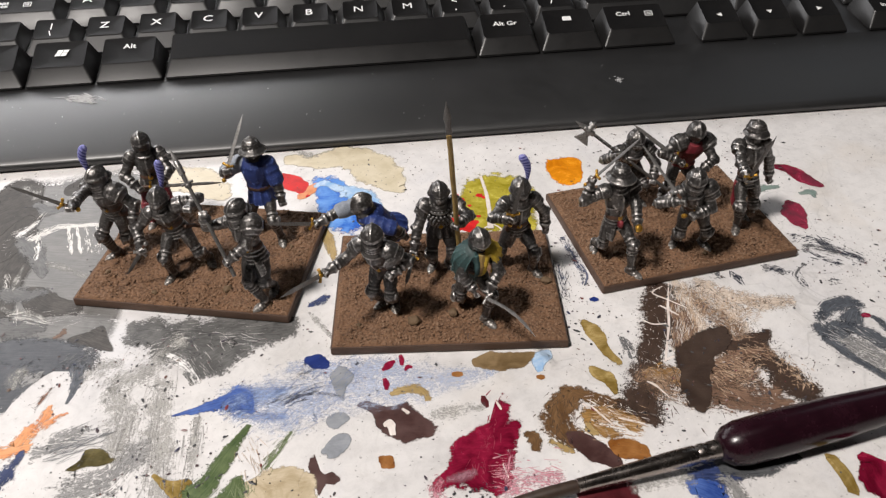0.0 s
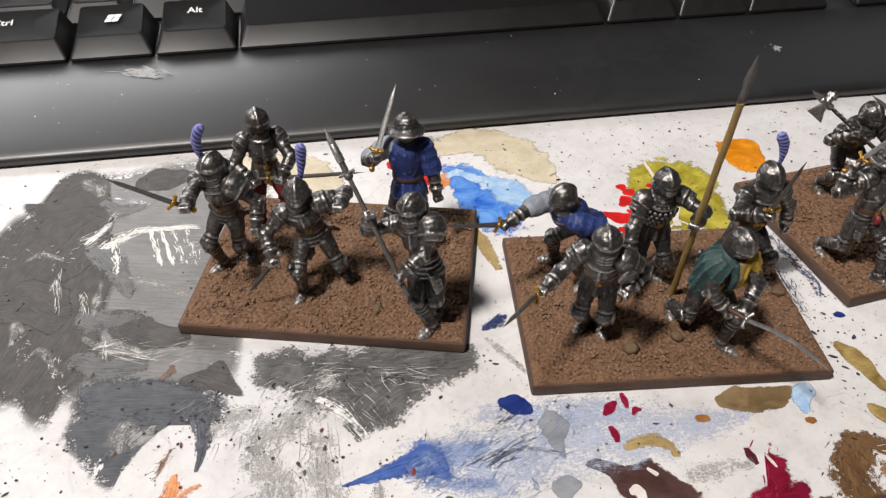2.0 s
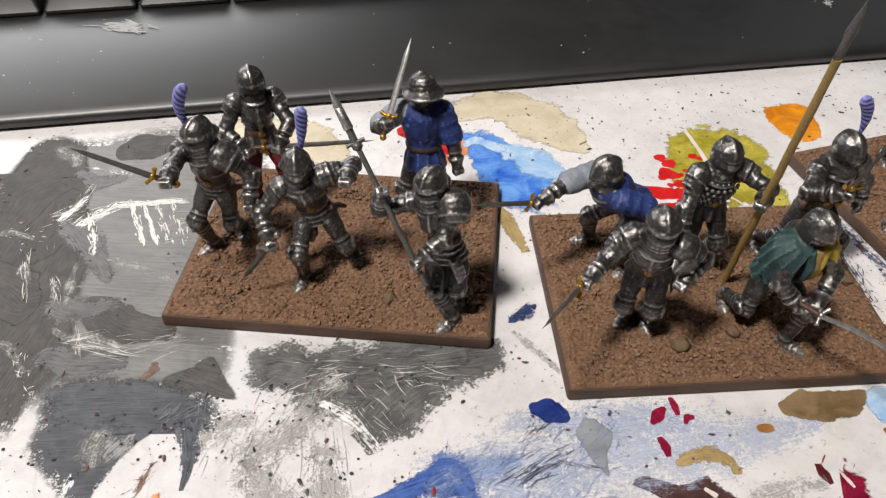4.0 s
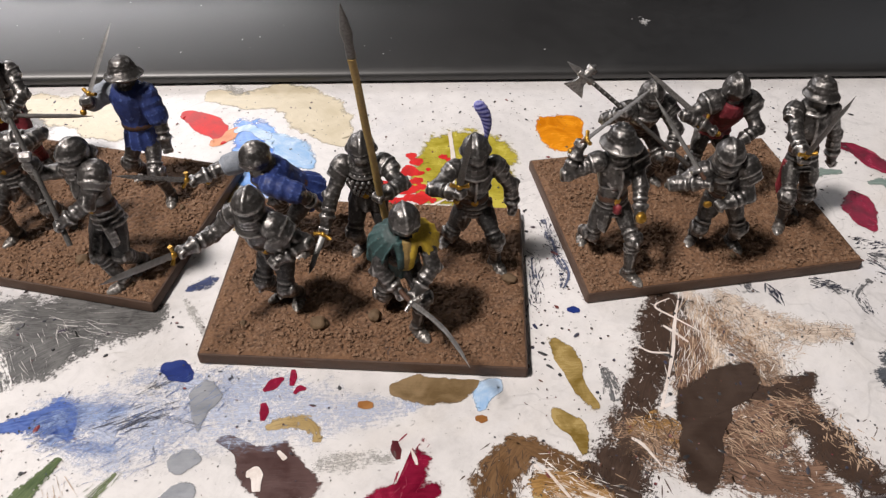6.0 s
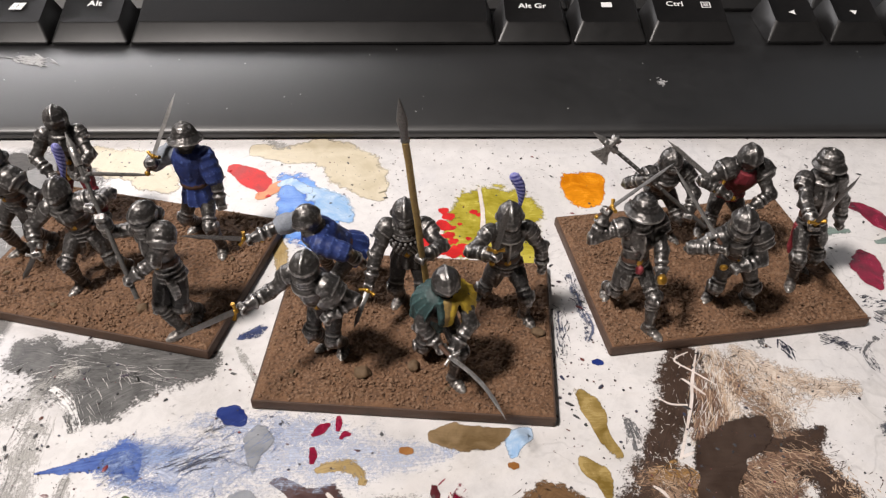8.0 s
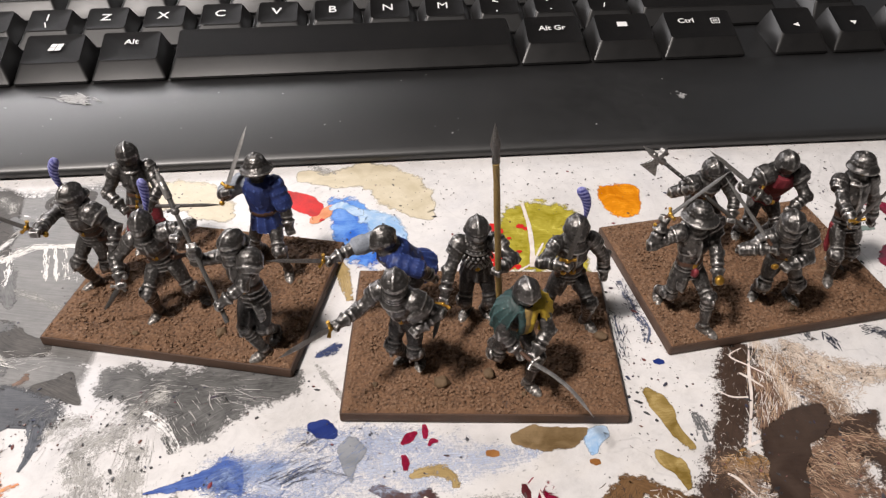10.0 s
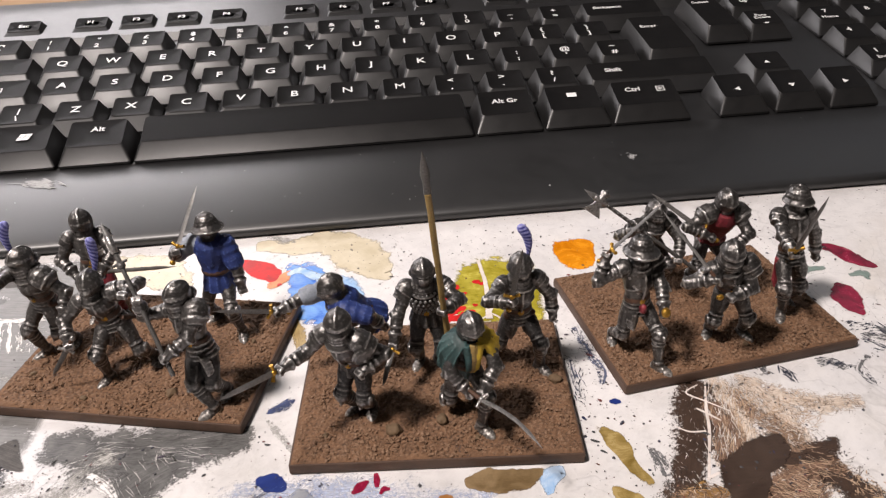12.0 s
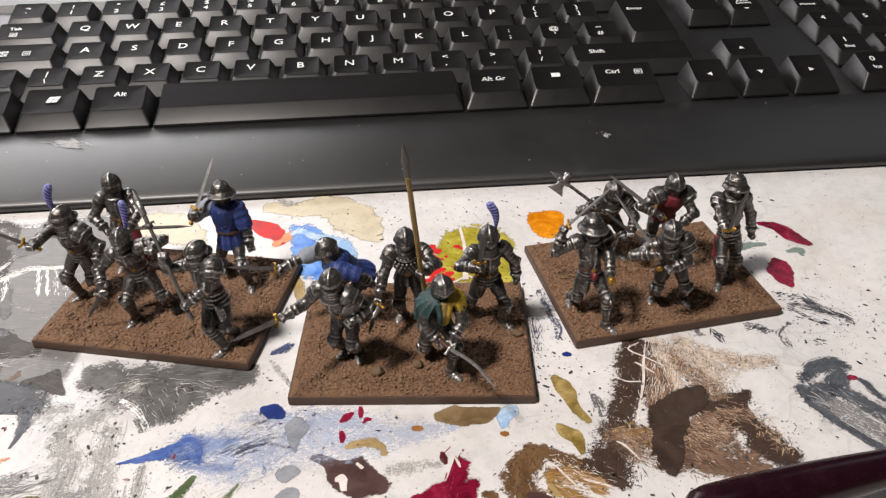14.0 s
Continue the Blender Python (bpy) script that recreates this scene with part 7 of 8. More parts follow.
blot(P["SCARLET"], "red paint splatter", [(46.5, 58.8, 0.6), (47.0, 58.8, 1.0), (47.5, 59.0, 0.6)], rag=1.4)
blot(P["SCARLET"], "red paint splatter", [(47.9, 58.1, 0.4), (48.2, 57.8, 0.7), (48.6, 58.0, 0.4)], rag=1.4)
blot(P["SCARLET"], "red paint splatter", [(43.3, 54.4, 0.4), (43.4, 54.1, 0.6), (43.6, 54.3, 0.4)], rag=1.4)
blot(P["SCARLET"], "red paint splatter", [(44.8, 49.0, 0.4), (45.1, 48.7, 0.7), (45.5, 48.9, 0.4)], rag=1.4)
blot(P["SCARLET"], "red paint splatter", [(38.1, 50.3, 0.4), (38.4, 50.0, 0.7), (38.8, 50.2, 0.4)], rag=1.4)
blot(P["SCARLET"], "red paint splatter", [(32.8, 49.6, 1.2), (35.5, 47.9, 2.0), (38.6, 47.0, 1.4)], rag=1.3)
blot(P["SCARLET"], "red paint splatter", [(37.4, 52.6, 0.8), (39.3, 54.3, 1.4), (40.9, 52.6, 0.7)], rag=1.3)
blot(P["SCARLET"], "red paint splatter", [(39.5, 44.6, 0.8), (41.2, 43.3, 1.2), (42.9, 43.7, 0.6)], rag=1.3)
blot(P["SCARLET"], "red paint splatter", [(34.1, 43.7, 0.8), (36.1, 42.9, 1.2), (37.7, 43.7, 0.7)], rag=1.3)
blot(P["SKYPALE"], "pale blue paint puddle", [(8.0, 66.8, 4.0), (12.2, 61.9, 6.0), (15.9, 57.3, 3.0)], wet=1, rag=0.8)
blot(P["CREAMWASH"], "cream paint wash", [(-9.9, 87.0, 3.0), (-0.4, 84.5, 4.5), (7.6, 86.0, 7.0), (13.9, 81.9, 8.0), (19.1, 73.2, 8.0), (22.8, 66.0, 3.0)], rag=0.8)
blot(P["CREAMWASH"], "cream paint wash", [(-53.2, 84.8, 5.0), (-40.2, 80.1, 8.0), (-32.2, 73.0, 6.0)], rag=0.7)
blot(P["GREYTHIN"], "grey smudge", [(-8.1, 92.3, 2.0), (-4.7, 89.1, 3.0), (-1.5, 88.0, 1.5)], rag=0.8)
blot(P["SCARLET"], "bright red paint stroke", [(-14.8, 78.4, 2.0), (-11.3, 76.1, 3.0), (-7.0, 71.3, 2.6), (-4.6, 66.2, 0.8)], wet=1, rag=0.6)
blot(P["APRICOT"], "apricot paint dab", [(-6.3, 66.4, 1.6), (-3.9, 69.1, 2.0), (-1.9, 72.2, 0.8)], wet=1, rag=0.8)
blot(P["KHAKI"], "khaki paint puddle", [(35.3, -6.2, 1.6), (38.6, -6.4, 3.0), (44.0, -6.8, 3.0), (48.3, -6.0, 1.4)], rag=0.6)
blot(P["SKYPALE"], "pale blue smear", [(49.3, -10.6, 1.2), (49.9, -8.0, 2.2), (51.7, -6.2, 2.0)], rag=1.2)
blot(P["NAVY"], "navy paint flecks between plinths", [(-3.6, 19.2, 1.4), (-1.6, 20.2, 2.4), (0.4, 21.2, 1.4)], rag=1.2)
blot(P["GREYTHIN"], "thin grey drip line", [(-4.1, 16.1, 0.8), (-1.0, 10.9, 1.4), (2.0, 5.9, 0.8)], rag=1.0)
blot(P["TAN"], "tan paint smear between plinths", [(-0.1, 49.7, 1.6), (1.5, 43.1, 2.6), (2.8, 35.7, 1.2)], rag=1.0)
blot(P["ORANGEDRY"], "orange dry-brushed streak", [(-66.6, -14.9, 2.4), (-65.6, -12.2, 3.0), (-62.9, -8.8, 2.6), (-62.3, -5.0, 0.8)], rag=0.9)
blot(P["ORANGEDRY"], "orange dry-brushed streak", [(-63.9, -11.7, 1.6), (-61.5, -9.8, 1.8), (-58.0, -7.5, 0.7)], rag=0.9)
blot(P["ORANGEDRY"], "orange dry-brushed streak", [(-77.0, -14.9, 3.0), (-69.6, -16.7, 3.0), (-64.6, -16.0, 1.8)], rag=0.9)
blot(P["NAVY"], "navy paint smear", [(-67.8, -24.4, 3.0), (-66.5, -21.3, 3.0), (-65.0, -16.6, 1.0)], rag=0.8)
blot(P["GREYDRY"], "slate smear below the orange streak", [(-61.4, -17.1, 3.2), (-57.3, -14.9, 4.0), (-52.4, -12.6, 2.0)], rag=1.0)
blot(P["RUSTDRY"], "rusty scribble", [(-64.8, -3.8, 0.5), (-64.1, -1.5, 0.9), (-63.5, 0.1, 0.5)], rag=1.2)
blot(P["INK"], "dark scribble on the rim", [(-58.4, -26.6, 0.6), (-57.3, -26.6, 1.0), (-55.8, -26.7, 0.5)], rag=1.0)
blot(P["INK"], "dark bristle scrapes", [(101.0, 21.0, 1.8), (103.4, 17.4, 2.2), (103.6, 14.1, 1.0)], rag=1.0)
blot(P["INK"], "dark bristle scrapes", [(117.1, 15.8, 1.6), (120.0, 13.7, 2.2), (120.7, 12.1, 1.0)], rag=1.0)
blot(P["INK"], "dark bristle scrapes", [(133.2, 21.9, 2.0), (137.5, 19.6, 3.0), (143.5, 16.1, 2.0)], rag=1.0)
blot(P["INK"], "dark bristle scrapes", [(128.3, 15.2, 1.0), (124.3, 11.7, 1.6), (124.0, 9.6, 1.0)], rag=1.0)
blot(P["INK"], "dark bristle scrapes", [(136.6, 23.9, 1.0), (139.3, 20.0, 2.0), (141.4, 15.2, 1.4)], rag=1.0)
blot(P["NAVYDRY"], "blue-black bristle scrapes", [(62.5, 24.3, 2.0), (62.1, 18.8, 2.6), (62.2, 12.5, 1.4)], rag=1.0)
blot(P["NAVYDRY"], "blue-black bristle scrapes", [(67.1, 35.5, 2.0), (67.4, 29.5, 1.8), (67.9, 24.8, 1.0)], rag=1.0)
blot(P["NAVYDRY"], "blue-black bristle scrapes", [(67.9, 24.8, 2.0), (69.0, 20.2, 2.6), (67.4, 16.1, 1.4)], rag=1.0)
blot(P["INK"], "grey paint flecks", [(71.5, -3.8, 1.6), (71.8, -6.4, 2.4), (71.8, -9.9, 1.4)], rag=1.0)
blot(P["CRIMSON"], "crimson fleck", [(13.1, -8.2, 0.5), (13.4, -9.7, 0.8), (13.3, -11.0, 0.5)])
blot(P["CRIMSON"], "crimson fleck", [(13.0, -5.2, 0.4), (14.4, -4.2, 1.0), (15.6, -3.2, 0.5)], rag=1.2)
blot(P["CRIMSON"], "crimson fleck", [(17.5, -1.5, 0.4), (17.6, -2.9, 0.6), (17.5, -4.3, 0.4)])
blot(P["CRIMSON"], "crimson fleck", [(18.2, -6.0, 0.4), (18.8, -5.2, 0.6), (19.6, -5.3, 0.4)], rag=1.2)
blot(P["RUST"], "rust-brown paint drop", [(29.3, -9.0, 0.7), (30.1, -9.1, 0.9), (30.7, -9.2, 0.7)])
blot(P["RUST"], "ochre paint drop", [(48.5, -12.7, 0.6), (49.0, -12.8, 0.8), (49.5, -12.8, 0.6)])
blot(P["RUST"], "rust paint drop", [(10.9, -29.5, 0.9), (11.8, -30.3, 1.6), (12.6, -31.1, 1.0)], rag=0.8)
blot(P["GREYTHIN"], "pale grey drip outline", [(23.4, -19.8, 2.5), (28.6, -19.1, 3.2), (33.7, -19.0, 2.0)], rag=1.0)
blot(P["BLUEDEEP"], "small blue paint drop", [(67.9, 10.3, 0.6), (68.6, 10.3, 0.9), (69.2, 10.1, 0.6)], wet=1)
blot(P["MAROON"], "dark maroon paint under the brush", [(51.5, -43.0, 3.0), (55.9, -43.9, 4.0), (59.2, -44.7, 3.0)])
blot(P["NAVY"], "dark blue paint under the brush", [(73.9, -42.0, 2.5), (77.8, -42.8, 4.0), (82.5, -43.2, 3.0)], rag=0.9)
blot(P["BLUESOLID"], "blue paint under the brush", [(73.9, -44.9, 2.5), (75.8, -46.2, 3.6), (77.4, -48.0, 2.5)], rag=1.0)
blot(P["GREYDRY"], "grey smear under the brush", [(80.1, -44.5, 3.0), (81.0, -46.6, 4.0), (81.0, -49.1, 3.0)], rag=1.0)
blot(P["SLATE"], "dark slate paint under the brush", [(81.5, -41.3, 3.0), (88.0, -41.9, 3.4), (96.1, -40.7, 2.4)], rag=0.9)
blot(P["GREYTHIN"], "grey wash under the brush", [(62.0, -43.4, 3.0), (67.0, -42.6, 3.4), (72.4, -42.7, 3.0)], rag=1.0)
blot(P["OCHRE"], "ochre streak under the brush", [(103.9, -42.5, 1.2), (104.6, -46.7, 1.5), (104.2, -50.6, 1.2)], wet=1)
blot(P["CRIMSON"], "crimson paint under the brush", [(111.8, -45.1, 3.0), (111.3, -49.0, 5.0), (112.1, -51.7, 4.0)], wet=1)
scrape("ink", "dark bristle scrapes", (136.9, 23.8), (144.6, 14.3), 2.2, 45, 3.0, 0.28, 0, 14)
scrape("ink", "dark bristle scrapes", (131.3, 20.6), (137.0, 13.6), 1.8, 26, 2.4, 0.26, 10, 16)
scrape("ink", "dark bristle scrapes", (107.8, 14.7), (108.2, 10.5), 1.0, 16, 2.2, 0.3, 0, 14)
scrape("ink", "dark bristle scrapes", (117.5, 15.4), (122.9, 12.4), 1.6, 24, 1.8, 0.28, 20, 20)
scrape("ink", "dark bristle scrapes", (124.8, 11.9), (124.3, 6.9), 1.6, 16, 1.6, 0.22, 0, 25)
scrape("ink", "dark bristle scrapes", (130.8, 25.9), (135.8, 24.1), 1.8, 22, 1.8, 0.28, 30, 20)
scrape("ink", "dark bristle scrapes", (132.5, 8.5), (134.2, 7.0), 2.5, 10, 1.2, 0.22, 0, 30)
scrape("ink", "dark bristle scrapes", (100.6, 22.2), (103.9, 13.0), 2.0, 18, 2.0, 0.22, 20, 20)
scrape("ink", "blue-black bristle scrapes", (62.7, 25.4), (62.0, 11.5), 2.2, 26, 2.0, 0.22, 0, 20)
scrape("ink", "blue-black bristle scrapes", (67.9, 35.5), (68.6, 18.1), 2.4, 26, 1.8, 0.2, 0, 25)
scrape("white", "white chalky scrape", (-75.6, 62.1), (-63.3, 61.5), 0.9, 34, 4.0, 0.32, 0, 6)
scrape("white", "white chalky scrape", (-82.6, 57.4), (-76.9, 62.3), 1.6, 34, 3.0, 0.36, 0, 14)
scrape("white", "white chalky scrape", (-81.3, 59.5), (-79.1, 48.0), 0.8, 18, 2.0, 0.32, 0, 14)
scrape("white", "white chalky scrape", (-73.5, 61.7), (-69.9, 50.0), 0.6, 22, 3.0, 0.40, 0, 6)
scrape("white", "white chalky scrape", (-71.1, 61.4), (-67.4, 49.7), 0.6, 22, 3.0, 0.40, 0, 6)
scrape("white", "white chalky scrape", (-68.4, 61.0), (-65.0, 49.3), 0.8, 18, 2.4, 0.28, 0, 8)
scrape("white", "white chalky scrape", (-65.5, 60.5), (-61.9, 48.8), 0.8, 18, 2.4, 0.28, 0, 8)
scrape("white", "thin white scratches in the grey", (-85.3, 62.7), (-82.5, 68.5), 1.2, 14, 4.0, 0.08, 0, 6)
scrape("white", "thin white scratches in the grey", (-78.3, 25.5), (-69.5, 22.3), 1.2, 14, 6.0, 0.1, 0, 4)
scrape("white", "thin white scratches in the grey", (-78.6, 27.1), (-75.1, 27.4), 1.0, 8, 5, 0.08, 0, 5)
scrape("white", "thin white scratches in the grey", (-78.6, 28.9), (-77.6, 23.7), 0.5, 6, 3, 0.12, 0, 6)
scrape("white", "thin white scratches in the grey", (-91.3, 49.1), (-89.0, 36.9), 0.8, 14, 4, 0.12, 0, 6)
scrape("white", "thin white scratches in the grey", (-84.9, 41.9), (-83.6, 36.7), 0.8, 12, 3, 0.09, 0, 8)
scrape("white", "thin white scratches in the grey", (-87.9, 61.8), (-83.2, 57.1), 2.0, 20, 3, 0.1, 70, 8)
scrape("white", "thin white scratches in the grey", (-96.6, 32.0), (-90.9, 25.1), 3.0, 10, 1.4, 0.12, 0, 50)
scrape("white", "thin white scratches in the grey", (-87.2, 24.5), (-84.0, 15.7), 1.4, 12, 2, 0.12, 0, 30)
scrape("white", "thin white scratches in the grey", (-105.4, 58.9), (-87.4, 52.1), 4.0, 16, 1.6, 0.12, 0, 50)
scrape("white", "thin white scratches in the grey", (-64.3, 48.1), (-62.5, 57.5), 2.0, 14, 3.5, 0.09, -60, 10)
scrape("white", "thin white scratches in the grey", (-70.8, 23.1), (-61.4, 24.4), 2.5, 20, 4.0, 0.06, 0, 10)
scrape("white", "thin white scratches in the grey", (-34.6, 16.0), (-12.0, 7.3), 5.0, 24, 5.0, 0.07, 14, 9)
scrape("white", "white scratches in the grey tail", (-24.5, 10.2), (-32.4, -2.8), 4.0, 24, 4.0, 0.08, 60, 9)
scrape("white", "white scratches in the thin grey", (-45.3, 6.0), (-34.1, 11.7), 6.0, 22, 4.0, 0.1, -10, 10)
scrape("grey", "grey bristle marks", (-53.0, 5.3), (-39.9, -8.3), 6.0, 30, 5.0, 0.1, -70, 14)
scrape("grey", "grey bristle marks", (-44.4, 0.6), (-36.9, 12.1), 5.0, 18, 5.0, 0.1, 0, 16)
scrape("grey", "grey vertical bristle marks", (-38.1, 3.1), (-35.8, -32.9), 5.0, 26, 9.0, 0.09, 0, 4)
scrape("grey", "grey vertical bristle marks", (-29.3, -13.7), (-29.5, -32.5), 2.6, 12, 9.0, 0.10, 0, 3)
scrape("grey", "grey vertical bristle marks", (-43.1, -10.9), (-41.8, -32.0), 6.0, 20, 7.0, 0.14, -10, 10)
scrape("slate", "slate bristle marks", (-62.0, 9.1), (-55.8, 8.3), 2.0, 26, 3.0, 0.14, 60, 20)
scrape("slate", "slate bristle marks", (-59.0, -17.5), (-47.8, -14.8), 4.0, 50, 5.0, 0.16, 6, 14)
scrape("white", "white scratches in the slate", (-63.7, -12.4), (-51.5, -14.2), 3.0, 14, 4.0, 0.12, -10, 14)
scrape("ink", "dark bristle lines in the wash", (-11.3, -11.0), (-1.7, -6.4), 2.6, 16, 4.5, 0.11, -4, 5)
scrape("ink", "dark bristle lines in the wash", (-9.1, -12.1), (-3.4, -9.1), 1.4, 9, 4.5, 0.15, -4, 5)
scrape("ink", "dark bristle lines in the wash", (-7.2, -4.4), (-2.7, -2.1), 0.8, 12, 3.0, 0.1, 0, 9)
scrape("ink", "dark bristle lines in the wash", (-4.4, -8.9), (2.1, -11.5), 0.8, 9, 4.0, 0.07, 0, 5)
scrape("blue", "blue bristle marks in the wash", (-18.9, -12.9), (5.3, -5.0), 9.0, 110, 3.4, 0.08, 20, 16)
scrape("blue", "blue bristle marks at the streak", (-23.2, -13.0), (-16.5, -10.9), 3.0, 36, 2.0, 0.12, 10, 24)
scrape("green", "green dry bristle marks", (-13.9, -28.2), (-8.2, -20.2), 1.6, 22, 5.0, 0.12, 0, 7)
scrape("green", "green bristle marks at the rim", (-18.9, -31.5), (-16.5, -34.4), 2.6, 24, 3.0, 0.16, -30, 20)
scrape("tan", "rusty bristle marks", (-17.2, -22.1), (-14.4, -29.5), 3.0, 20, 4.0, 0.09, 0, 10)
scrape("umber", "rusty scribble marks", (-65.2, -4.6), (-63.3, 0.4), 1.0, 16, 1.6, 0.12, -30, 30)
scrape("white", "bare scratches in the ochre blot", (57.8, -21.0), (68.1, -29.4), 4.0, 40, 2.4, 0.14, 0, 35)

patch(P["STEELBLUE"], "grey-blue paint drop", [(3.4, -2.7), (5.9, -5.1), (5.9, -7.2), (4.1, -9.9), (3.3, -13.0), (2.2, -11.3), (0.6, -6.4), (1.4, -4.1)])
patch(P["STEELBLUE"], "grey-blue paint drop", [(-0.4, -17.2), (2.3, -15.9), (4.8, -17.6), (3.7, -19.0), (1.6, -20.5), (-0.2, -19.3)])
patch(P["STEELBLUE"], "grey-blue paint drop", [(0.9, -22.2), (3.6, -21.7), (4.6, -23.6), (3.4, -26.3), (1.0, -28.2), (-1.7, -26.1), (-0.9, -24.5)])
patch(P["OLIVE"], "dark olive paint dab", [(-55.0, -22.7), (-52.9, -21.1), (-51.7, -18.4), (-49.3, -18.1), (-46.9, -19.6), (-45.4, -21.6), (-47.4, -22.8), (-50.9, -22.5), (-53.2, -23.2)], wet=1)
patch(P["OCHRE"], "ochre paint drop", [(62.6, 3.9), (66.0, 2.2), (67.7, -1.6), (67.6, -6.7), (69.2, -11.3), (67.9, -11.8), (65.3, -8.8), (64.2, -4.0), (63.0, -0.9)], wet=1)
patch(P["OCHRE"], "ochre paint drop", [(61.2, -11.3), (64.1, -12.6), (65.8, -14.6), (65.9, -18.9), (64.3, -20.3), (63.0, -16.9), (61.0, -14.6)], wet=1)
patch(P["UMBERWET"], "solid umber paint blot", [(83.2, -9.4), (88.2, -6.5), (92.8, -4.1), (96.6, -4.7), (97.3, -7.8), (94.9, -11.1), (91.4, -12.1), (90.2, -14.9), (87.8, -18.0), (86.6, -22.0), (83.4, -26.6), (80.5, -25.6), (79.7, -21.0), (81.9, -16.3), (81.1, -13.6)])
blot(P["GREEN"], "green paint streak", [(-27.9, -33.4, 3.4), (-24.7, -29.4, 2.8), (-21.7, -24.1, 2.2), (-19.4, -20.1, 1.5), (-17.4, -16.8, 0.7)], rag=0.6)
blot(P["BUFF"], "bare fleck in the crimson puddle", [(37.3, -17.7, 0.1), (37.8, -19.3, 0.3), (38.1, -20.5, 0.2)], rag=0.6, over=0.03)
blot(P["BUFF"], "bare scratch in the crimson puddle", [(35.8, -34.3, 0.1), (36.1, -36.3, 0.2), (36.3, -37.7, 0.1)], rag=0.6, over=0.03)
# bright reflection on the wet rim, painted as a pale crimson streak
blot(P["CRIMSONTHIN"], "sheen streak painted at the crimson puddle rim", [(38.2, -31.6, 1.6), (36.5, -35.5, 2.2), (35.1, -38.0, 1.5)], rag=1.0, over=0.03)
blot(P["PINKFILM"], "pale film on the crimson puddle", [(24.2, -36.2, 1.6), (26.6, -36.1, 2.6), (29.4, -35.3, 1.6)], rag=0.8, over=0.03)
blot(P["BUFF"], "bare fleck in the plum blot", [(16.5, -17.3, 0.3), (17.5, -18.4, 0.4)], rag=0.6, over=0.03)
blot(P["BUFF"], "bare fleck in the plum blot", [(12.5, -20.9, 0.7), (13.5, -21.0, 0.9), (13.8, -23.5, 0.6)], rag=1.2, over=0.03)
blot(P["BUFF"], "white scrape across the olive puddle", [(49.2, 68.7, 0.4), (49.3, 57.4, 0.5), (48.4, 49.1, 0.6), (47.6, 42.8, 0.9)], rag=0.8, over=0.03)
blot(P["BUFF"], "white scrape across the olive puddle", [(47.9, 44.4, 0.2), (44.8, 42.2, 0.3), (43.2, 41.4, 0.2)], rag=0.8, over=0.03)
blot(P["BUFF"], "white scrape across the olive puddle", [(47.9, 44.4, 0.2), (50.5, 49.3, 0.3), (51.6, 51.4, 0.2)], rag=0.8, over=0.03)
blot(P["BUFF"], "white scrape across the olive puddle", [(48.1, 44.9, 0.2), (49.9, 43.0, 0.3), (50.8, 40.8, 0.2)], rag=0.8, over=0.03)
blot(P["SKYPALE"], "pale blue paint puddle rim", [(-1.8, 71.0, 1.2), (0.8, 72.1, 2.0), (5.1, 68.5, 2.0)], rag=0.8, wet=1)

# ---- fine splashes, dust and dried crumbs ----
def speck_material():
    m, nodes, links, b = material("fine_paint_splashes")
    g = nodes.new("ShaderNodeNewGeometry")
    links.new(ramp(nodes, links, g.outputs["Random Per Island"], [(0.0, (0.015, 0.015, 0.017)), (0.6, (0.06, 0.06, 0.065)), (0.74, (0.025, 0.03, 0.075)), (0.84, (0.10, 0.055, 0.035)), (0.96, (0.20, 0.03, 0.04)), (1.0, (0.30, 0.29, 0.28))]), b.inputs["Base Color"])
    b.inputs["Roughness"].default_value = 0.4
    return m


def specks(name, label, count, zone, seed, size, z_of, mat, smooth=True):
    """Tiny flattened drops scattered unevenly over a zone (x0, y0, x1, y1)."""
    rng = random.Random(seed)
    s = Shape()
    for _ in range(count):
        x, y = rng.uniform(zone[0], zone[2]), rng.uniform(zone[1], zone[3])
        if noise.noise(Vector((x, y, seed)) * 0.035) + 0.5 * noise.noise(Vector((x, y, seed)) * 0.12) < rng.uniform(-0.35, 0.55):
            continue
        r = size * (0.45 + 1.6 * rng.random() ** 5)
        q, stretch = rng.uniform(0, math.pi), rng.choice((1, 1, 1, 1.5, 2.4))
        z = z_of(x, y)
        ring = []
        for k in range(7):
            a = 2 * math.pi * k / 7
            u, v = r * stretch * math.cos(a) * rng.uniform(0.75, 1.2), r * math.sin(a) * rng.uniform(0.75, 1.2)
            ring.append(Vector((x + u * math.cos(q) - v * math.sin(q), y + u * math.sin(q) + v * math.cos(q), z)))
        mid = Vector((x, y, z))
        s.grid([ring, [p.lerp(mid, 0.25) + Vector((0, 0, min(0.08, r * 0.35))) for p in ring]], 0)
    return tagged(new(name, s.data(name, [mat], smooth)), label, "paint specks", "", "stuff")


SPECK = speck_material()


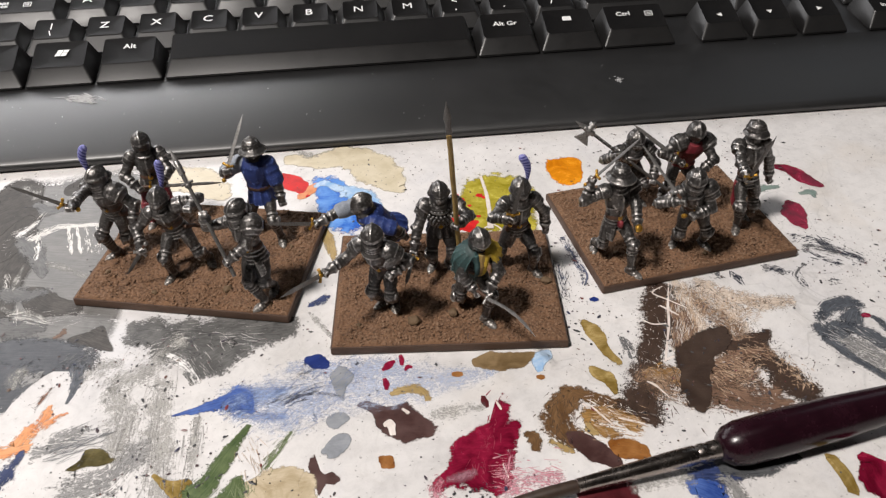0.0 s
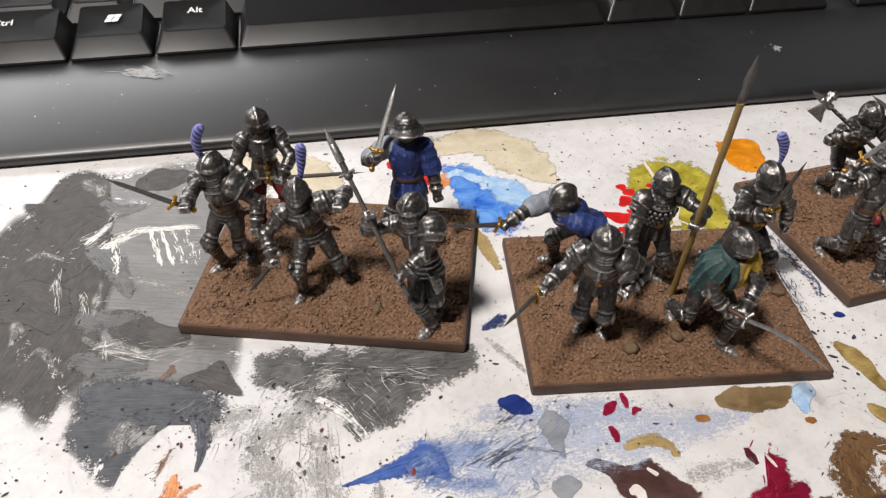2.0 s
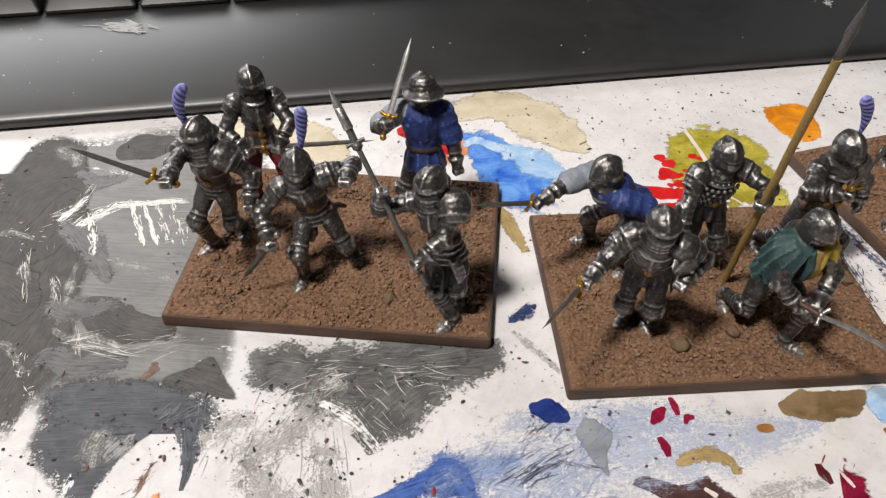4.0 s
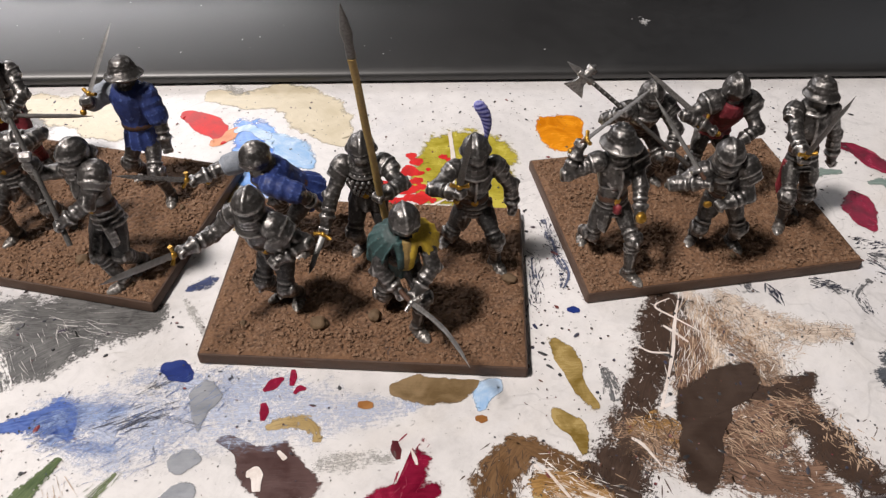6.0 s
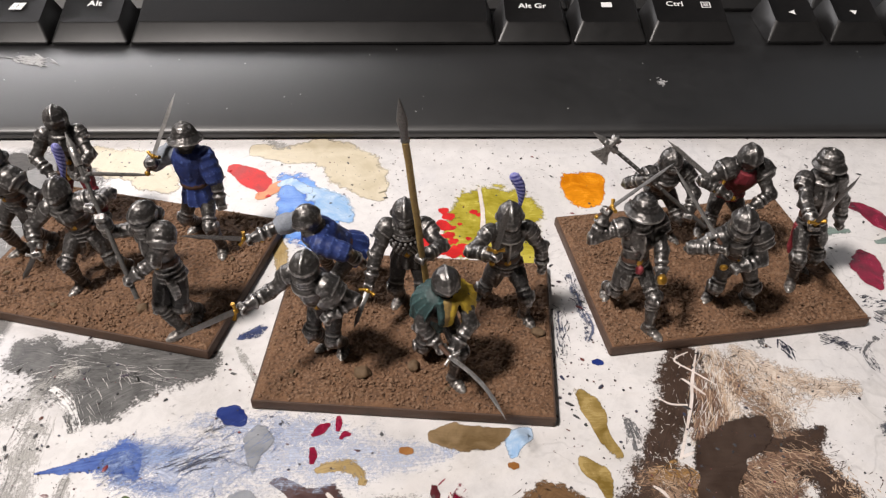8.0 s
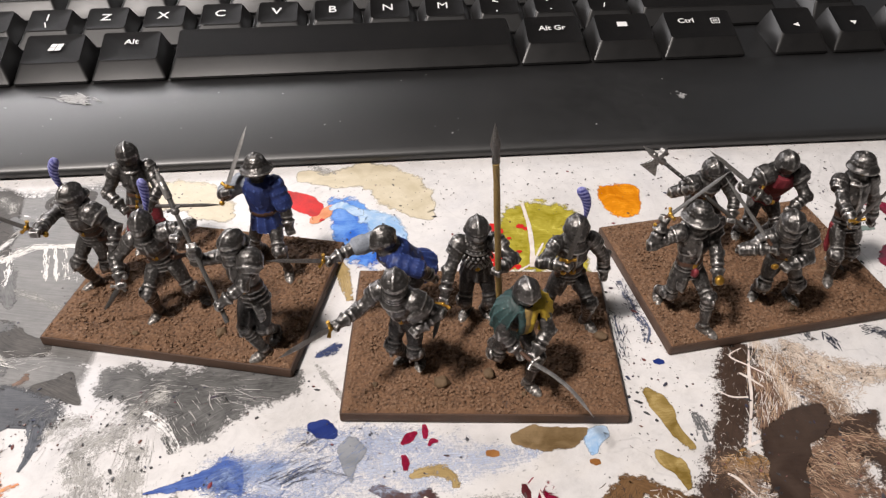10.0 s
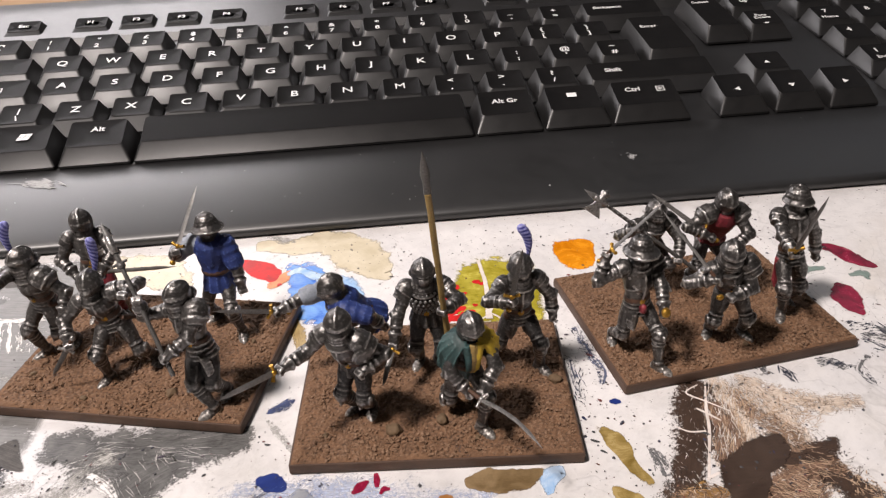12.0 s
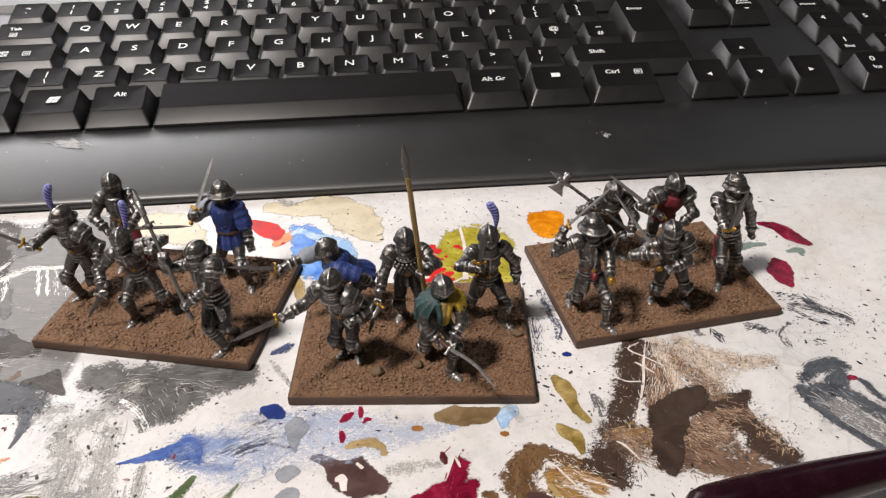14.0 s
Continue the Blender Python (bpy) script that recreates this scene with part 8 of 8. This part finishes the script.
def rest_top(x, y):
    """The height of the wrist rest."""
    spots = ((94, 3.8), (98, 4.8), (104, 6.1), (112, 7.4), (120, 8.3), (129.2, 8.9))
    for (ya, za), (yb, zb) in zip(spots, spots[1:]):
        if y <= yb:
            return za + (zb - za) * (y - ya) / (yb - ya) + (0.10 if y < 111 else 0.02)
    return 8.9


flat = lambda x, y: 0.11
specks("paint_specks", "fine dark splashes of paint on the white board", 7500, (-110, -60, 180, 92), 3, 0.17, flat, SPECK)
specks("paint_specks", "fine dark splashes of paint on the white board", 2600, (55, -40, 165, 60), 8, 0.19, flat, SPECK)
specks("paint_specks", "fine dark splashes of paint on the white board", 3000, (-85, -62, 62, 12), 14, 0.2, flat, SPECK)
specks("dust_specks", "pale dust specks on the black wrist rest", 420, (-110, 97, 200, 128), 5, 0.15, rest_top, DUST)


def smear(x, y, length, width, turn, seed):
    """A dry pale paint mark on the wrist rest, made of short ragged strokes."""
    rng = random.Random(seed)
    s = Shape()
    q = radians(turn)
    for _ in range(44):
        u, v = rng.gauss(0, length / 3.4), rng.gauss(0, width / 2.6)
        cx, cy = x + u * math.cos(q) - v * math.sin(q), y + u * math.sin(q) + v * math.cos(q)
        l, w, a = rng.uniform(1.0, 3.4) * length / 10, rng.uniform(0.2, 0.5) * min(1.0, length / 5), q + rng.gauss(0, 0.35)
        d, n = Vector((math.cos(a), math.sin(a), 0)), Vector((-math.sin(a), math.cos(a), 0))
        z = rest_top(cx, cy) + 0.03
        c = Vector((cx, cy, z + 0.02))
        s.grid([[c - d * l, c - d * l * 0.4 + n * w, c + d * l * 0.5 + n * w * 0.7, c + d * l, c + d * l * 0.4 - n * w, c - d * l * 0.5 - n * w * 0.8], [p + Vector((0, 0, 0.05)) for p in (c - d * l * 0.9, c - d * l * 0.4 + n * w * 0.7, c + d * l * 0.5 + n * w * 0.5, c + d * l * 0.9, c + d * l * 0.4 - n * w * 0.7, c - d * l * 0.5 - n * w * 0.6)]], 0)
    return tagged(new("paint_smear", s.data("paint_smear", [DUST])), "dry white paint mark on the keyboard's wrist rest", "paint")


smear(-80.6, 122.6, 11.0, 3.6, -14, 4)
smear(106.2, 109.6, 2.2, 1.9, 10, 9)
